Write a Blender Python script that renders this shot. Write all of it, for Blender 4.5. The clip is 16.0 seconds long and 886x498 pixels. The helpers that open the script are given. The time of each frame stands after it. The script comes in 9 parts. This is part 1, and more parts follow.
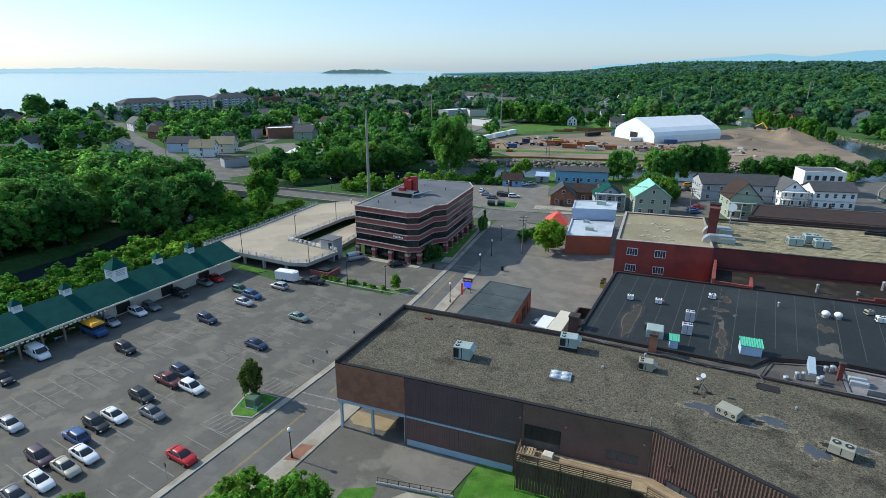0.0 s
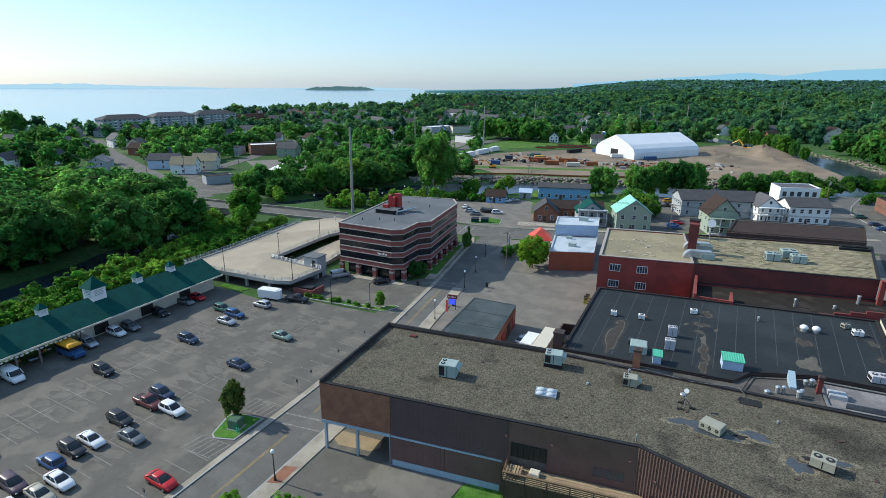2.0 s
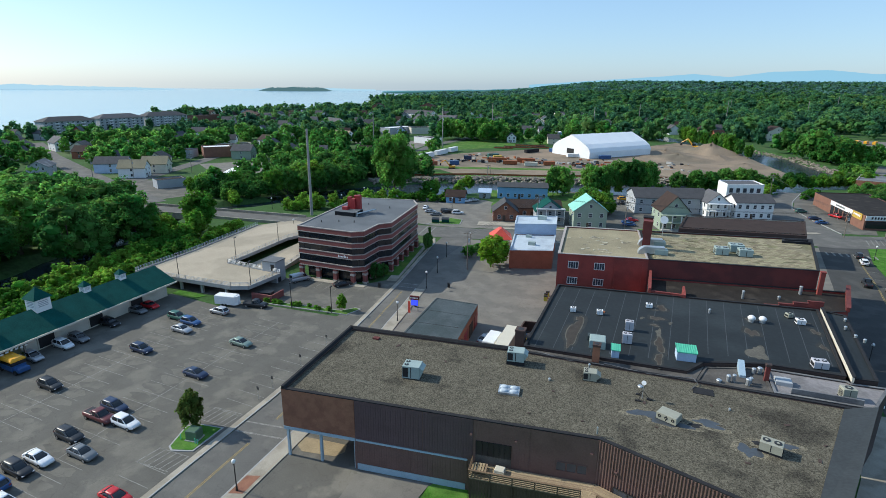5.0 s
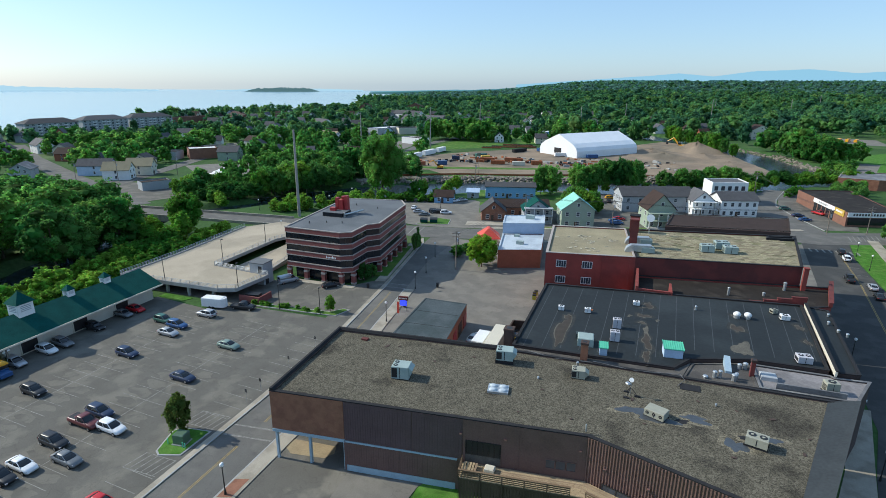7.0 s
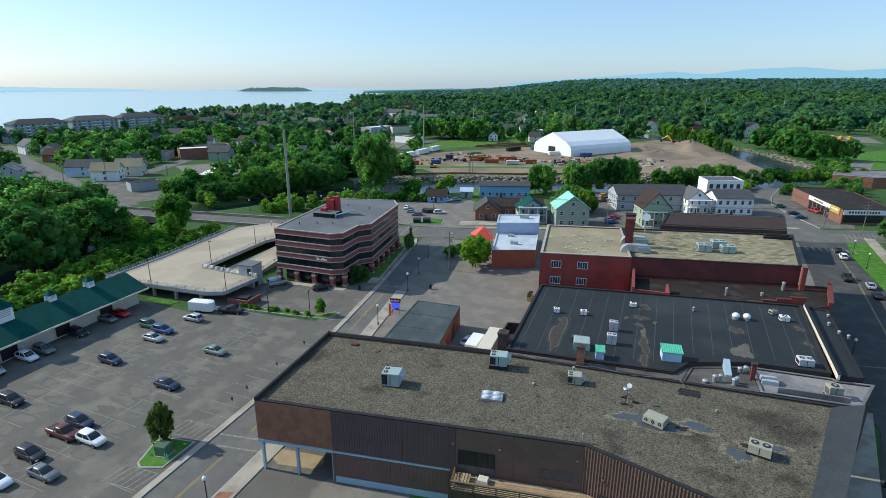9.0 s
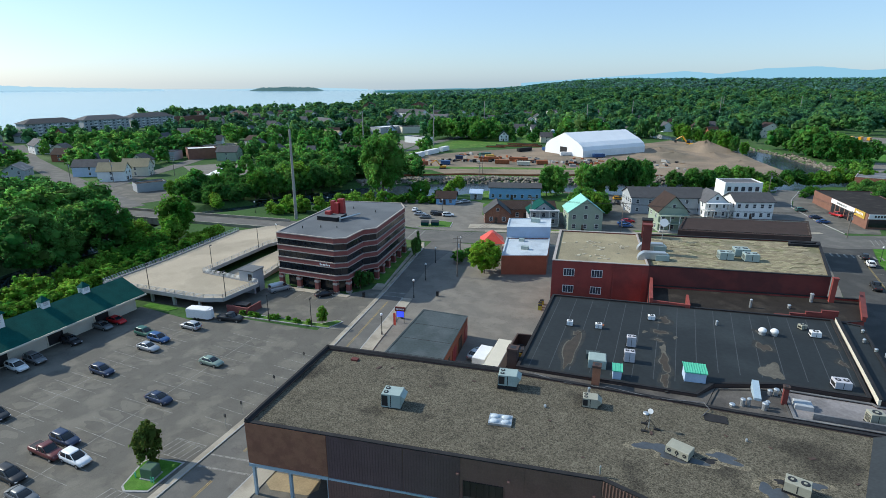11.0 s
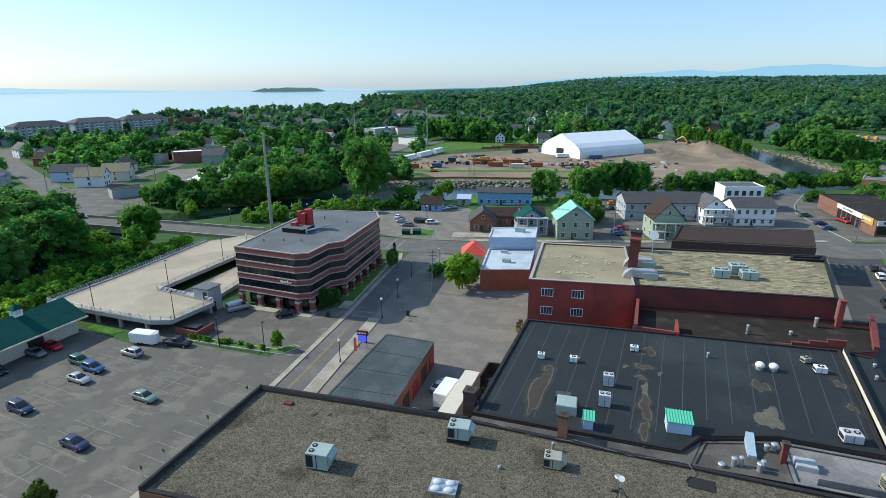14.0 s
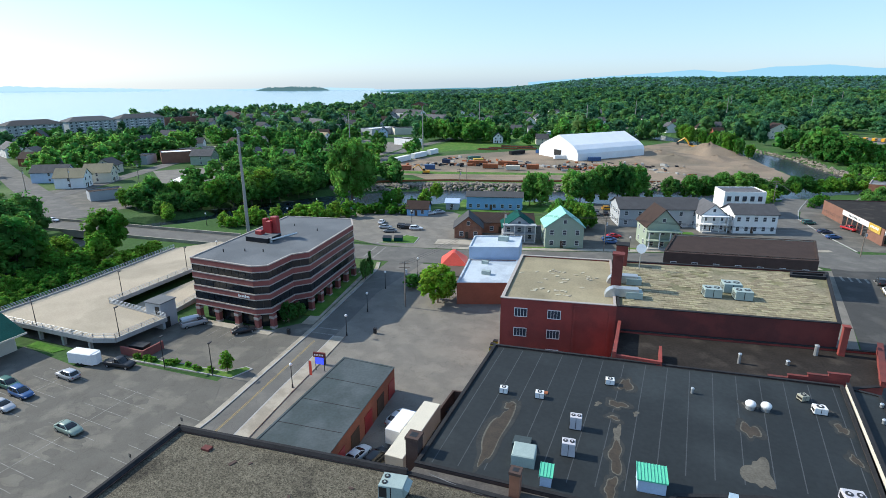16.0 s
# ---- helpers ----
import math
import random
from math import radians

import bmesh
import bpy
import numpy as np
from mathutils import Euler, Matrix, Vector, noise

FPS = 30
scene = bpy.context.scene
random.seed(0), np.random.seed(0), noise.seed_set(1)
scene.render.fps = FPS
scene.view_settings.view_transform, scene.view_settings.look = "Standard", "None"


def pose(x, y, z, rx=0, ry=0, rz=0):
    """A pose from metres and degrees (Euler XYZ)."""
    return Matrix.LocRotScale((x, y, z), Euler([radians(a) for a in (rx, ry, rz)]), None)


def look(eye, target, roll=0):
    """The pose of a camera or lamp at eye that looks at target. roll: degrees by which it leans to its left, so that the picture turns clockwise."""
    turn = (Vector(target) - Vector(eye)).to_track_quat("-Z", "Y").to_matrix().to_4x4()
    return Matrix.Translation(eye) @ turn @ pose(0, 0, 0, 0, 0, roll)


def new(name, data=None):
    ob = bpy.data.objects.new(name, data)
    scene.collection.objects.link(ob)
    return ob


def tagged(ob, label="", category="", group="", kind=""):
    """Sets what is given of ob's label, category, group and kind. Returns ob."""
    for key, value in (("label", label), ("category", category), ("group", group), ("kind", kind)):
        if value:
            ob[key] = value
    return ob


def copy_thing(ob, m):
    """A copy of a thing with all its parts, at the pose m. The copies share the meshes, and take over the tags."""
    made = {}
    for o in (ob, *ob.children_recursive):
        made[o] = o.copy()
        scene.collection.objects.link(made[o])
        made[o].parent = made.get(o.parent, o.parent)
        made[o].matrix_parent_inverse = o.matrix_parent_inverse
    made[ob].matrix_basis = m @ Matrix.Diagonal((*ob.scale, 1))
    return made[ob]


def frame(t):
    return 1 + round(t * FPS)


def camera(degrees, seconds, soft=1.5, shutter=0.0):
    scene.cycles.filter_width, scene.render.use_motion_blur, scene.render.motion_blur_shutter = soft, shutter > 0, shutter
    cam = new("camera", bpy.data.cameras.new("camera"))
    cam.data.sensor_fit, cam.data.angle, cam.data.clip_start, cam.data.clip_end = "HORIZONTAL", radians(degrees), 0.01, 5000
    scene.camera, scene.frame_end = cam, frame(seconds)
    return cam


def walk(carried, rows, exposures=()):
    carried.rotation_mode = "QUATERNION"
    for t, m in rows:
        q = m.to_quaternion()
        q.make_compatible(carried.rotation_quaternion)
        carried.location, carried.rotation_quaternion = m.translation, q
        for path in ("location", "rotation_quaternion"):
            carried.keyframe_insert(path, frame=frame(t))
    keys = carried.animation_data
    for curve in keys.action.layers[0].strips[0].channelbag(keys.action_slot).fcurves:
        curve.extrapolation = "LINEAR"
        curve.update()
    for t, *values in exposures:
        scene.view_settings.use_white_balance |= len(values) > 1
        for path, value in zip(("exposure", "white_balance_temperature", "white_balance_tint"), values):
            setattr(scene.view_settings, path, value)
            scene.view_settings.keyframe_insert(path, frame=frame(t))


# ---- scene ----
cam = camera(78.44, 16.0, soft=0.75)

# camera path
PATH = [
    (0, pose(0.00, 0.00, 48.00, 71.42, -0.26, 26.90)),
    (0.5, pose(-0.15, -0.04, 48.11, 72.83, -0.35, 26.44)),
    (1, pose(-0.08, -0.11, 48.18, 73.08, -0.40, 26.05)),
    (1.5, pose(-0.11, -0.15, 48.23, 73.11, -0.45, 25.62)),
    (2, pose(-0.09, -0.13, 48.31, 73.09, -0.48, 25.18)),
    (2.5, pose(-0.12, -0.18, 48.38, 73.07, -0.52, 24.72)),
    (3, pose(-0.12, -0.20, 48.44, 73.09, -0.54, 24.27)),
    (3.5, pose(-0.07, -0.21, 48.37, 73.16, -0.54, 23.17)),
    (4, pose(-0.07, -0.26, 48.39, 73.18, -0.54, 22.16)),
    (6.5, pose(0.00, -0.19, 48.34, 73.22, -0.40, 19.94)),
    (7, pose(0.08, -0.20, 48.34, 73.22, -0.34, 19.64)),
    (7.5, pose(0.03, -0.03, 48.29, 73.22, -0.30, 19.39)),
    (8, pose(-0.04, 0.49, 48.19, 73.18, -0.25, 19.20)),
    (8.5, pose(-0.20, 1.26, 48.11, 73.15, -0.24, 19.04)),
    (9, pose(-0.28, 2.31, 48.05, 73.12, -0.15, 19.02)),
    (11.5, pose(-1.68, 9.17, 47.90, 73.11, -0.10, 20.37)),
    (12, pose(-1.73, 11.01, 47.91, 73.13, -0.02, 20.49)),
    (12.5, pose(-1.44, 13.02, 47.97, 73.12, 0.05, 20.53)),
    (13, pose(-0.80, 15.23, 47.99, 73.14, 0.12, 20.44)),
    (13.5, pose(0.23, 17.58, 48.10, 73.10, 0.18, 20.38)),
    (14, pose(1.50, 20.07, 48.17, 73.07, 0.18, 20.43)),
    (14.5, pose(2.68, 22.75, 48.19, 73.05, 0.10, 20.67)),
    (15, pose(3.60, 25.49, 48.11, 73.06, 0.03, 20.77)),
    (15.5, pose(4.31, 28.12, 48.13, 73.05, -0.03, 20.88)),
    (16, pose(4.70, 31.03, 48.14, 73.03, 0.02, 20.95)),
]
EXPOSURES = [(0.0, 0.4, 6000, 7), (12.5, 0.4, 6000, 7), (14.0, 0.5, 6000, 7), (16.0, 0.68, 6050, 9)]
walk(cam, PATH, EXPOSURES)

# world: hazy summer sky over the lake, sun in the west
SUN_EL, SUN_AZ = radians(34.3), radians(-94)      # azimuth clockwise from +y
world = bpy.data.worlds.new("world")
scene.world = world
world.use_nodes = True
wn, wl = world.node_tree.nodes, world.node_tree.links
sky = wn.new("ShaderNodeTexSky")
sky.sky_type = "NISHITA"
sky.sun_disc = False
sky.sun_elevation, sky.sun_rotation = SUN_EL, SUN_AZ
sky.air_density, sky.dust_density, sky.ozone_density = 1.0, 0.7, 3.4
# a milky summer haze over the whole sky
veil = wn.new("ShaderNodeMix")
veil.data_type = "RGBA"
veil.inputs["Factor"].default_value = 0.38
veil.inputs["B"].default_value = (2.9, 4.3, 5.9, 1)
wl.new(sky.outputs[0], veil.inputs["A"])
wn["Background"].inputs[1].default_value = 0.121
wl.new(veil.outputs["Result"], wn["Background"].inputs[0])
sun_data = bpy.data.lights.new("sun", "SUN")
sun_data.energy, sun_data.angle, sun_data.color = 3.75, radians(0.6), (1.0, 0.91, 0.75)
sun = new("sun", sun_data)
toward = Vector((math.sin(SUN_AZ) * math.cos(SUN_EL), math.cos(SUN_AZ) * math.cos(SUN_EL), math.sin(SUN_EL)))
sun.matrix_world = look(toward * 300, (0, 0, 0))


# ---------------------------------------------------------------- materials
def mat(name, base, rough=0.85, var=0.25, scale=0.6, fine=9.0, bump=0.15, metal=0.0, per="", spread=0.3, tint=None, amount=0.5, spec=0.4):
    """A surface with broad patches, fine grain and relief. per: 'object' or 'island' shifts the tone piece by piece.
    tint: a second colour that comes in broad patches."""
    m = bpy.data.materials.new(name)
    m.use_nodes = True
    n, l = m.node_tree.nodes, m.node_tree.links
    b = n["Principled BSDF"]
    tc = n.new("ShaderNodeTexCoord")
    broad, grain = n.new("ShaderNodeTexNoise"), n.new("ShaderNodeTexNoise")
    broad.inputs["Scale"].default_value, broad.inputs["Detail"].default_value = scale, 4
    grain.inputs["Scale"].default_value, grain.inputs["Detail"].default_value = fine, 3
    for t in (broad, grain):
        l.new(tc.outputs["Object"], t.inputs["Vector"])
    mixn = n.new("ShaderNodeMath")
    mixn.operation = "ADD"
    l.new(broad.outputs[0], mixn.inputs[0])
    l.new(grain.outputs[0], mixn.inputs[1])
    val = n.new("ShaderNodeMapRange")
    val.inputs[1].default_value, val.inputs[2].default_value = 0.65, 1.35
    val.inputs[3].default_value, val.inputs[4].default_value = 1 - var, 1 + var
    l.new(mixn.outputs[0], val.inputs[0])
    hsv = n.new("ShaderNodeHueSaturation")
    hsv.inputs["Color"].default_value = (*base, 1)
    if tint:
        tm = n.new("ShaderNodeMix")
        tm.data_type = "RGBA"
        tm.inputs["A"].default_value, tm.inputs["B"].default_value = (*base, 1), (*tint, 1)
        tr = n.new("ShaderNodeMapRange")
        tr.inputs[1].default_value, tr.inputs[2].default_value = 0.62 - amount * 0.3, 0.72 - amount * 0.3
        t2 = n.new("ShaderNodeTexNoise")
        t2.inputs["Scale"].default_value, t2.inputs["Detail"].default_value = scale * 0.55, 5
        l.new(tc.outputs["Object"], t2.inputs["Vector"])
        l.new(t2.outputs[0], tr.inputs[0])
        l.new(tr.outputs[0], tm.inputs["Factor"])
        l.new(tm.outputs["Result"], hsv.inputs["Color"])
    last = val.outputs[0]
    if per:
        if per == "object":
            rn = n.new("ShaderNodeObjectInfo").outputs["Random"]
        else:
            rn = n.new("ShaderNodeNewGeometry").outputs["Random Per Island"]
        rr = n.new("ShaderNodeMapRange")
        rr.inputs[3].default_value, rr.inputs[4].default_value = 1 - spread, 1 + spread
        l.new(rn, rr.inputs[0])
        mu = n.new("ShaderNodeMath")
        mu.operation = "MULTIPLY"
        l.new(last, mu.inputs[0])
        l.new(rr.outputs[0], mu.inputs[1])
        last = mu.outputs[0]
        hr = n.new("ShaderNodeMapRange")
        hr.inputs[3].default_value, hr.inputs[4].default_value = 0.5 - spread * 0.05, 0.5 + spread * 0.05
        l.new(rn, hr.inputs[0])
        l.new(hr.outputs[0], hsv.inputs["Hue"])
    l.new(last, hsv.inputs["Value"])
    l.new(hsv.outputs[0], b.inputs["Base Color"])
    b.inputs["Roughness"].default_value, b.inputs["Metallic"].default_value = rough, metal
    b.inputs["Specular IOR Level"].default_value = spec
    if bump:
        bp = n.new("ShaderNodeBump")
        bp.inputs["Strength"].default_value, bp.inputs["Distance"].default_value = bump, 0.05
        l.new(grain.outputs[0], bp.inputs["Height"])
        l.new(bp.outputs[0], b.inputs["Normal"])
    return m


def leaf(name, base, spread=0.5, swing=1.0):
    m = mat(name, base, 0.8, 0.3, 0.25, 2.0, 0.0, per="island", spread=spread, spec=0.08)
    n, l = m.node_tree.nodes, m.node_tree.links
    b = n["Principled BSDF"]
    # each tree has its own tone
    geo, tone = n.new("ShaderNodeNewGeometry"), n.new("ShaderNodeTexNoise")
    tone.inputs["Scale"].default_value, tone.inputs["Detail"].default_value = 0.05, 1.5
    l.new(geo.outputs["Position"], tone.inputs["Vector"])
    shift = n.new("ShaderNodeHueSaturation")
    for out, socket, lo, hi in ((tone.outputs[0], "Value", 1 - 0.5 * swing, 1 + 0.65 * swing), (tone.outputs[0], "Hue", 0.53, 0.475)):
        mr = n.new("ShaderNodeMapRange")
        mr.inputs[1].default_value, mr.inputs[2].default_value = 0.3, 0.7
        mr.inputs[3].default_value, mr.inputs[4].default_value = lo, hi
        l.new(out, mr.inputs[0])
        l.new(mr.outputs[0], shift.inputs[socket])
    l.new(b.inputs["Base Color"].links[0].from_socket, shift.inputs["Color"])
    l.new(shift.outputs[0], b.inputs["Base Color"])
    tr = n.new("ShaderNodeBsdfTranslucent")
    mx = n.new("ShaderNodeMixShader")
    mx.inputs[0].default_value = 0.6
    l.new(shift.outputs[0], tr.inputs["Color"])
    l.new(b.outputs[0], mx.inputs[1])
    l.new(tr.outputs[0], mx.inputs[2])
    l.new(mx.outputs[0], n["Material Output"].inputs["Surface"])
    return m


def asphalt(name, base, pale, amount):
    """Old asphalt: broad bleached patches, fine stones, dark oil spots and thin cracks."""
    m = mat(name, base, 0.92, 0.14, 0.35, 9.0, 0.25, tint=pale, amount=amount, spec=0.2)
    n, l = m.node_tree.nodes, m.node_tree.links
    b = n["Principled BSDF"]
    src = b.inputs["Base Color"].links[0].from_socket
    tc = n.new("ShaderNodeTexCoord")
    vor = n.new("ShaderNodeTexVoronoi")
    vor.feature = "DISTANCE_TO_EDGE"
    vor.inputs["Scale"].default_value = 0.16
    warp = n.new("ShaderNodeTexNoise")
    warp.inputs["Scale"].default_value, warp.inputs["Detail"].default_value = 0.5, 4
    l.new(tc.outputs["Object"], warp.inputs["Vector"])
    add = n.new("ShaderNodeVectorMath")
    add.operation = "MULTIPLY_ADD"
    add.inputs[1].default_value = (3.0, 3.0, 3.0)
    l.new(warp.outputs["Color"], add.inputs[0])
    l.new(tc.outputs["Object"], add.inputs[2])
    l.new(add.outputs[0], vor.inputs["Vector"])
    crack = n.new("ShaderNodeMapRange")
    crack.inputs[1].default_value, crack.inputs[2].default_value = 0.0, 0.012
    crack.inputs[3].default_value, crack.inputs[4].default_value = 0.84, 1.0
    l.new(vor.outputs["Distance"], crack.inputs[0])
    spot = n.new("ShaderNodeTexNoise")
    spot.inputs["Scale"].default_value, spot.inputs["Detail"].default_value = 0.9, 2
    l.new(tc.outputs["Object"], spot.inputs["Vector"])
    oil = n.new("ShaderNodeMapRange")
    oil.inputs[1].default_value, oil.inputs[2].default_value = 0.62, 0.78
    oil.inputs[3].default_value, oil.inputs[4].default_value = 1.0, 0.86
    l.new(spot.outputs[0], oil.inputs[0])
    mul = n.new("ShaderNodeMath")
    mul.operation = "MULTIPLY"
    l.new(crack.outputs[0], mul.inputs[0])
    l.new(oil.outputs[0], mul.inputs[1])
    mix = n.new("ShaderNodeMix")
    mix.data_type, mix.blend_type = "RGBA", "MULTIPLY"
    mix.inputs["Factor"].default_value = 1.0
    l.new(src, mix.inputs["A"])
    l.new(mul.outputs[0], mix.inputs["B"])
    l.new(mix.outputs["Result"], b.inputs["Base Color"])
    return m


def gravel(name, base, dark):
    """Loose pea gravel: every pebble takes its own tone, over broad darker drifts."""
    m = mat(name, base, 0.95, 0.2, 0.3, 0.9, 0.0, tint=dark, amount=0.28, spec=0.15)
    n, l = m.node_tree.nodes, m.node_tree.links
    b = n["Principled BSDF"]
    src = b.inputs["Base Color"].links[0].from_socket
    tc = n.new("ShaderNodeTexCoord")
    vor = n.new("ShaderNodeTexVoronoi")
    vor.inputs["Scale"].default_value = 8.0
    l.new(tc.outputs["Object"], vor.inputs["Vector"])
    sep = n.new("ShaderNodeSeparateColor")
    l.new(vor.outputs["Color"], sep.inputs[0])
    rng = n.new("ShaderNodeMapRange")
    rng.inputs[3].default_value, rng.inputs[4].default_value = 0.45, 1.55
    l.new(sep.outputs[0], rng.inputs[0])
    mix = n.new("ShaderNodeMix")
    mix.data_type, mix.blend_type = "RGBA", "MULTIPLY"
    mix.inputs["Factor"].default_value = 1.0
    l.new(src, mix.inputs["A"])
    l.new(rng.outputs[0], mix.inputs["B"])
    l.new(mix.outputs["Result"], b.inputs["Base Color"])
    bp = n.new("ShaderNodeBump")
    bp.inputs["Strength"].default_value, bp.inputs["Distance"].default_value = 0.7, 0.06
    l.new(vor.outputs["Distance"], bp.inputs["Height"])
    l.new(bp.outputs[0], b.inputs["Normal"])
    return m


def haze_glow(name, colour):
    """The plain tone of land at the edge of sight: a glow with haze in its colour."""
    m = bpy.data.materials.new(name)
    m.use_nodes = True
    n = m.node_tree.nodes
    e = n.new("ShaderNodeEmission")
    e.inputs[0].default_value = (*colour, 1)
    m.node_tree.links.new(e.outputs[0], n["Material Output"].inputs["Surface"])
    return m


M_ASPHALT = asphalt("asphalt", (0.118, 0.112, 0.098), (0.158, 0.148, 0.126), 0.42)
M_BLEACHED = asphalt("bleached_asphalt", (0.15, 0.141, 0.121), (0.118, 0.112, 0.098), 0.5)
M_ROAD = asphalt("road_asphalt", (0.125, 0.121, 0.112), (0.152, 0.146, 0.133), 0.4)
M_DARKROAD = asphalt("dark_asphalt", (0.062, 0.062, 0.06), (0.08, 0.079, 0.075), 0.4)
M_LOT = asphalt("old_asphalt", (0.168, 0.157, 0.138), (0.2, 0.186, 0.16), 0.5)
M_WORN = asphalt("worn_asphalt", (0.125, 0.118, 0.103), (0.2, 0.185, 0.155), 0.35)
M_WALK = mat("concrete_walk", (0.35, 0.315, 0.255), 0.9, 0.16, 0.5, 6.0, 0.1, tint=(0.27, 0.24, 0.19))
M_DECKC = mat("deck_concrete", (0.4, 0.34, 0.255), 0.92, 0.14, 0.12, 4.0, 0.1, tint=(0.32, 0.275, 0.205), amount=0.5)
M_CONC = mat("grey_concrete", (0.33, 0.33, 0.32), 0.9, 0.15, 0.6, 6.0, 0.12)
M_LINE = mat("line_paint", (0.2, 0.196, 0.178), 0.8, 0.6, 1.5, 8.0, 0.0)
M_LANE = mat("lane_paint", (0.3, 0.22, 0.08), 0.85, 0.35, 1.5, 8.0, 0.0)
M_YELLOW = mat("yellow_paint", (0.5, 0.33, 0.06), 0.8, 0.35, 1.5, 8.0, 0.0)
M_GRASS = mat("grass", (0.065, 0.15, 0.025), 0.95, 0.35, 0.35, 6.0, 0.5, tint=(0.1, 0.17, 0.035), amount=0.5, spec=0.15)
M_LAWN = mat("lawn", (0.062, 0.165, 0.022), 0.95, 0.45, 0.6, 9.0, 0.6, tint=(0.09, 0.19, 0.035), spec=0.1)
M_LAND = mat("land", (0.048, 0.1, 0.03), 0.95, 0.4, 0.03, 1.0, 0.3, tint=(0.085, 0.125, 0.05), amount=0.3, spec=0.1)
M_DIRT = mat("dirt", (0.25, 0.195, 0.142), 0.95, 0.22, 0.06, 1.5, 0.3, tint=(0.18, 0.152, 0.115), amount=0.5, spec=0.1)
M_STONE = mat("riprap", (0.2, 0.175, 0.14), 0.95, 0.25, 0.8, 4.0, 0.2, per="island", spread=0.35)
M_GRAVEL = gravel("gravel_roof", (0.108, 0.097, 0.072), (0.058, 0.052, 0.04))
M_WASHED = gravel("washed_gravel", (0.17, 0.15, 0.108), (0.11, 0.098, 0.073))
M_MEMBRANE = mat("roof_membrane", (0.0185, 0.023, 0.025), 0.75, 0.25, 0.12, 2.0, 0.06, tint=(0.026, 0.032, 0.034), amount=0.35, spec=0.3)
M_SEAM = mat("membrane_seam", (0.055, 0.06, 0.065), 0.75, 0.3, 1.0, 5.0, 0.0)
M_TANROOF = mat("tan_gravel_roof", (0.3, 0.26, 0.17), 0.95, 0.22, 0.15, 4.0, 0.35, tint=(0.24, 0.21, 0.14), amount=0.45, spec=0.15)
M_MOSSROOF = mat("mossy_roof", (0.24, 0.212, 0.142), 0.95, 0.35, 0.35, 3.0, 0.4, tint=(0.17, 0.16, 0.095), amount=0.5, spec=0.15)
M_TAR = mat("brown_tar_roof", (0.024, 0.02, 0.017), 0.9, 0.4, 0.4, 3.0, 0.2, tint=(0.042, 0.035, 0.029), amount=0.3, spec=0.2)
M_EDGE = mat("slate_grey_sheet", (0.04, 0.046, 0.05), 0.8, 0.2, 0.4, 3.0, 0.05, spec=0.2)
M_GREYROOF = mat("grey_roof", (0.13, 0.13, 0.135), 0.75, 0.25, 0.35, 3.0, 0.1, tint=(0.2, 0.2, 0.2), amount=0.5)
M_PALEROOF = mat("pale_grey_roof", (0.23, 0.215, 0.215), 0.85, 0.25, 0.35, 3.0, 0.05, tint=(0.16, 0.15, 0.15), amount=0.5)
M_OFFROOF = mat("office_roof", (0.112, 0.122, 0.132), 0.85, 0.15, 0.15, 3.0, 0.05, tint=(0.135, 0.145, 0.155), spec=0.2)
M_SLATEROOF = mat("garage_roof", (0.043, 0.06, 0.064), 0.85, 0.22, 0.3, 2.5, 0.08, tint=(0.06, 0.076, 0.082), amount=0.5)
M_WHITEROOF = mat("white_roof", (0.47, 0.53, 0.58), 0.65, 0.15, 0.3, 3.0, 0.03, tint=(0.37, 0.42, 0.47), amount=0.45)
M_GREENROOF = mat("green_shingles", (0.008, 0.066, 0.056), 0.9, 0.25, 0.5, 5.0, 0.15, spec=0.1)
M_TEALROOF = mat("mint_metal_roof", (0.25, 0.55, 0.45), 0.5, 0.1, 0.5, 4.0, 0.03)
M_SHINGLE = mat("dark_shingles", (0.075, 0.075, 0.08), 0.9, 0.25, 0.6, 5.0, 0.2, per="object", spread=0.3)
M_BROWNROOF = mat("brown_shingles", (0.045, 0.03, 0.025), 0.9, 0.25, 0.5, 5.0, 0.2, spec=0.2)
M_REDROOF = mat("red_metal_roof", (0.6, 0.08, 0.05), 0.5, 0.12, 0.5, 4.0, 0.03)
M_COPING = mat("dark_coping", (0.024, 0.024, 0.026), 0.85, 0.3, 0.8, 5.0, 0.05, spec=0.2)
M_REDBRICK = mat("red_painted_brick", (0.25, 0.05, 0.04), 0.85, 0.16, 0.4, 8.0, 0.15, tint=(0.2, 0.045, 0.037))
M_MAROON = mat("maroon_brick", (0.15, 0.035, 0.03), 0.85, 0.18, 0.4, 8.0, 0.15, tint=(0.11, 0.03, 0.027))
M_ORANGEBRICK = mat("orange_brick", (0.29, 0.105, 0.06), 0.88, 0.18, 0.6, 8.0, 0.15)
M_BROWNBRICK = mat("brown_brick", (0.25, 0.115, 0.07), 0.88, 0.18, 1.2, 10.0, 0.2, tint=(0.215, 0.095, 0.06))
M_OFFBRICK = mat("office_brick", (0.21, 0.07, 0.062), 0.85, 0.15, 0.8, 9.0, 0.12)
M_STONEBAND = mat("pale_stone", (0.36, 0.32, 0.29), 0.8, 0.1, 0.8, 6.0, 0.08)
M_PANEL = mat("dark_panel", (0.1, 0.062, 0.068), 0.6, 0.18, 0.5, 5.0, 0.05)
M_PANEL2 = mat("brown_panel", (0.145, 0.083, 0.074), 0.6, 0.18, 0.5, 5.0, 0.05)
M_CORR = mat("corrugated_steel", (0.17, 0.1, 0.085), 0.55, 0.12, 0.4, 4.0, 0.05)
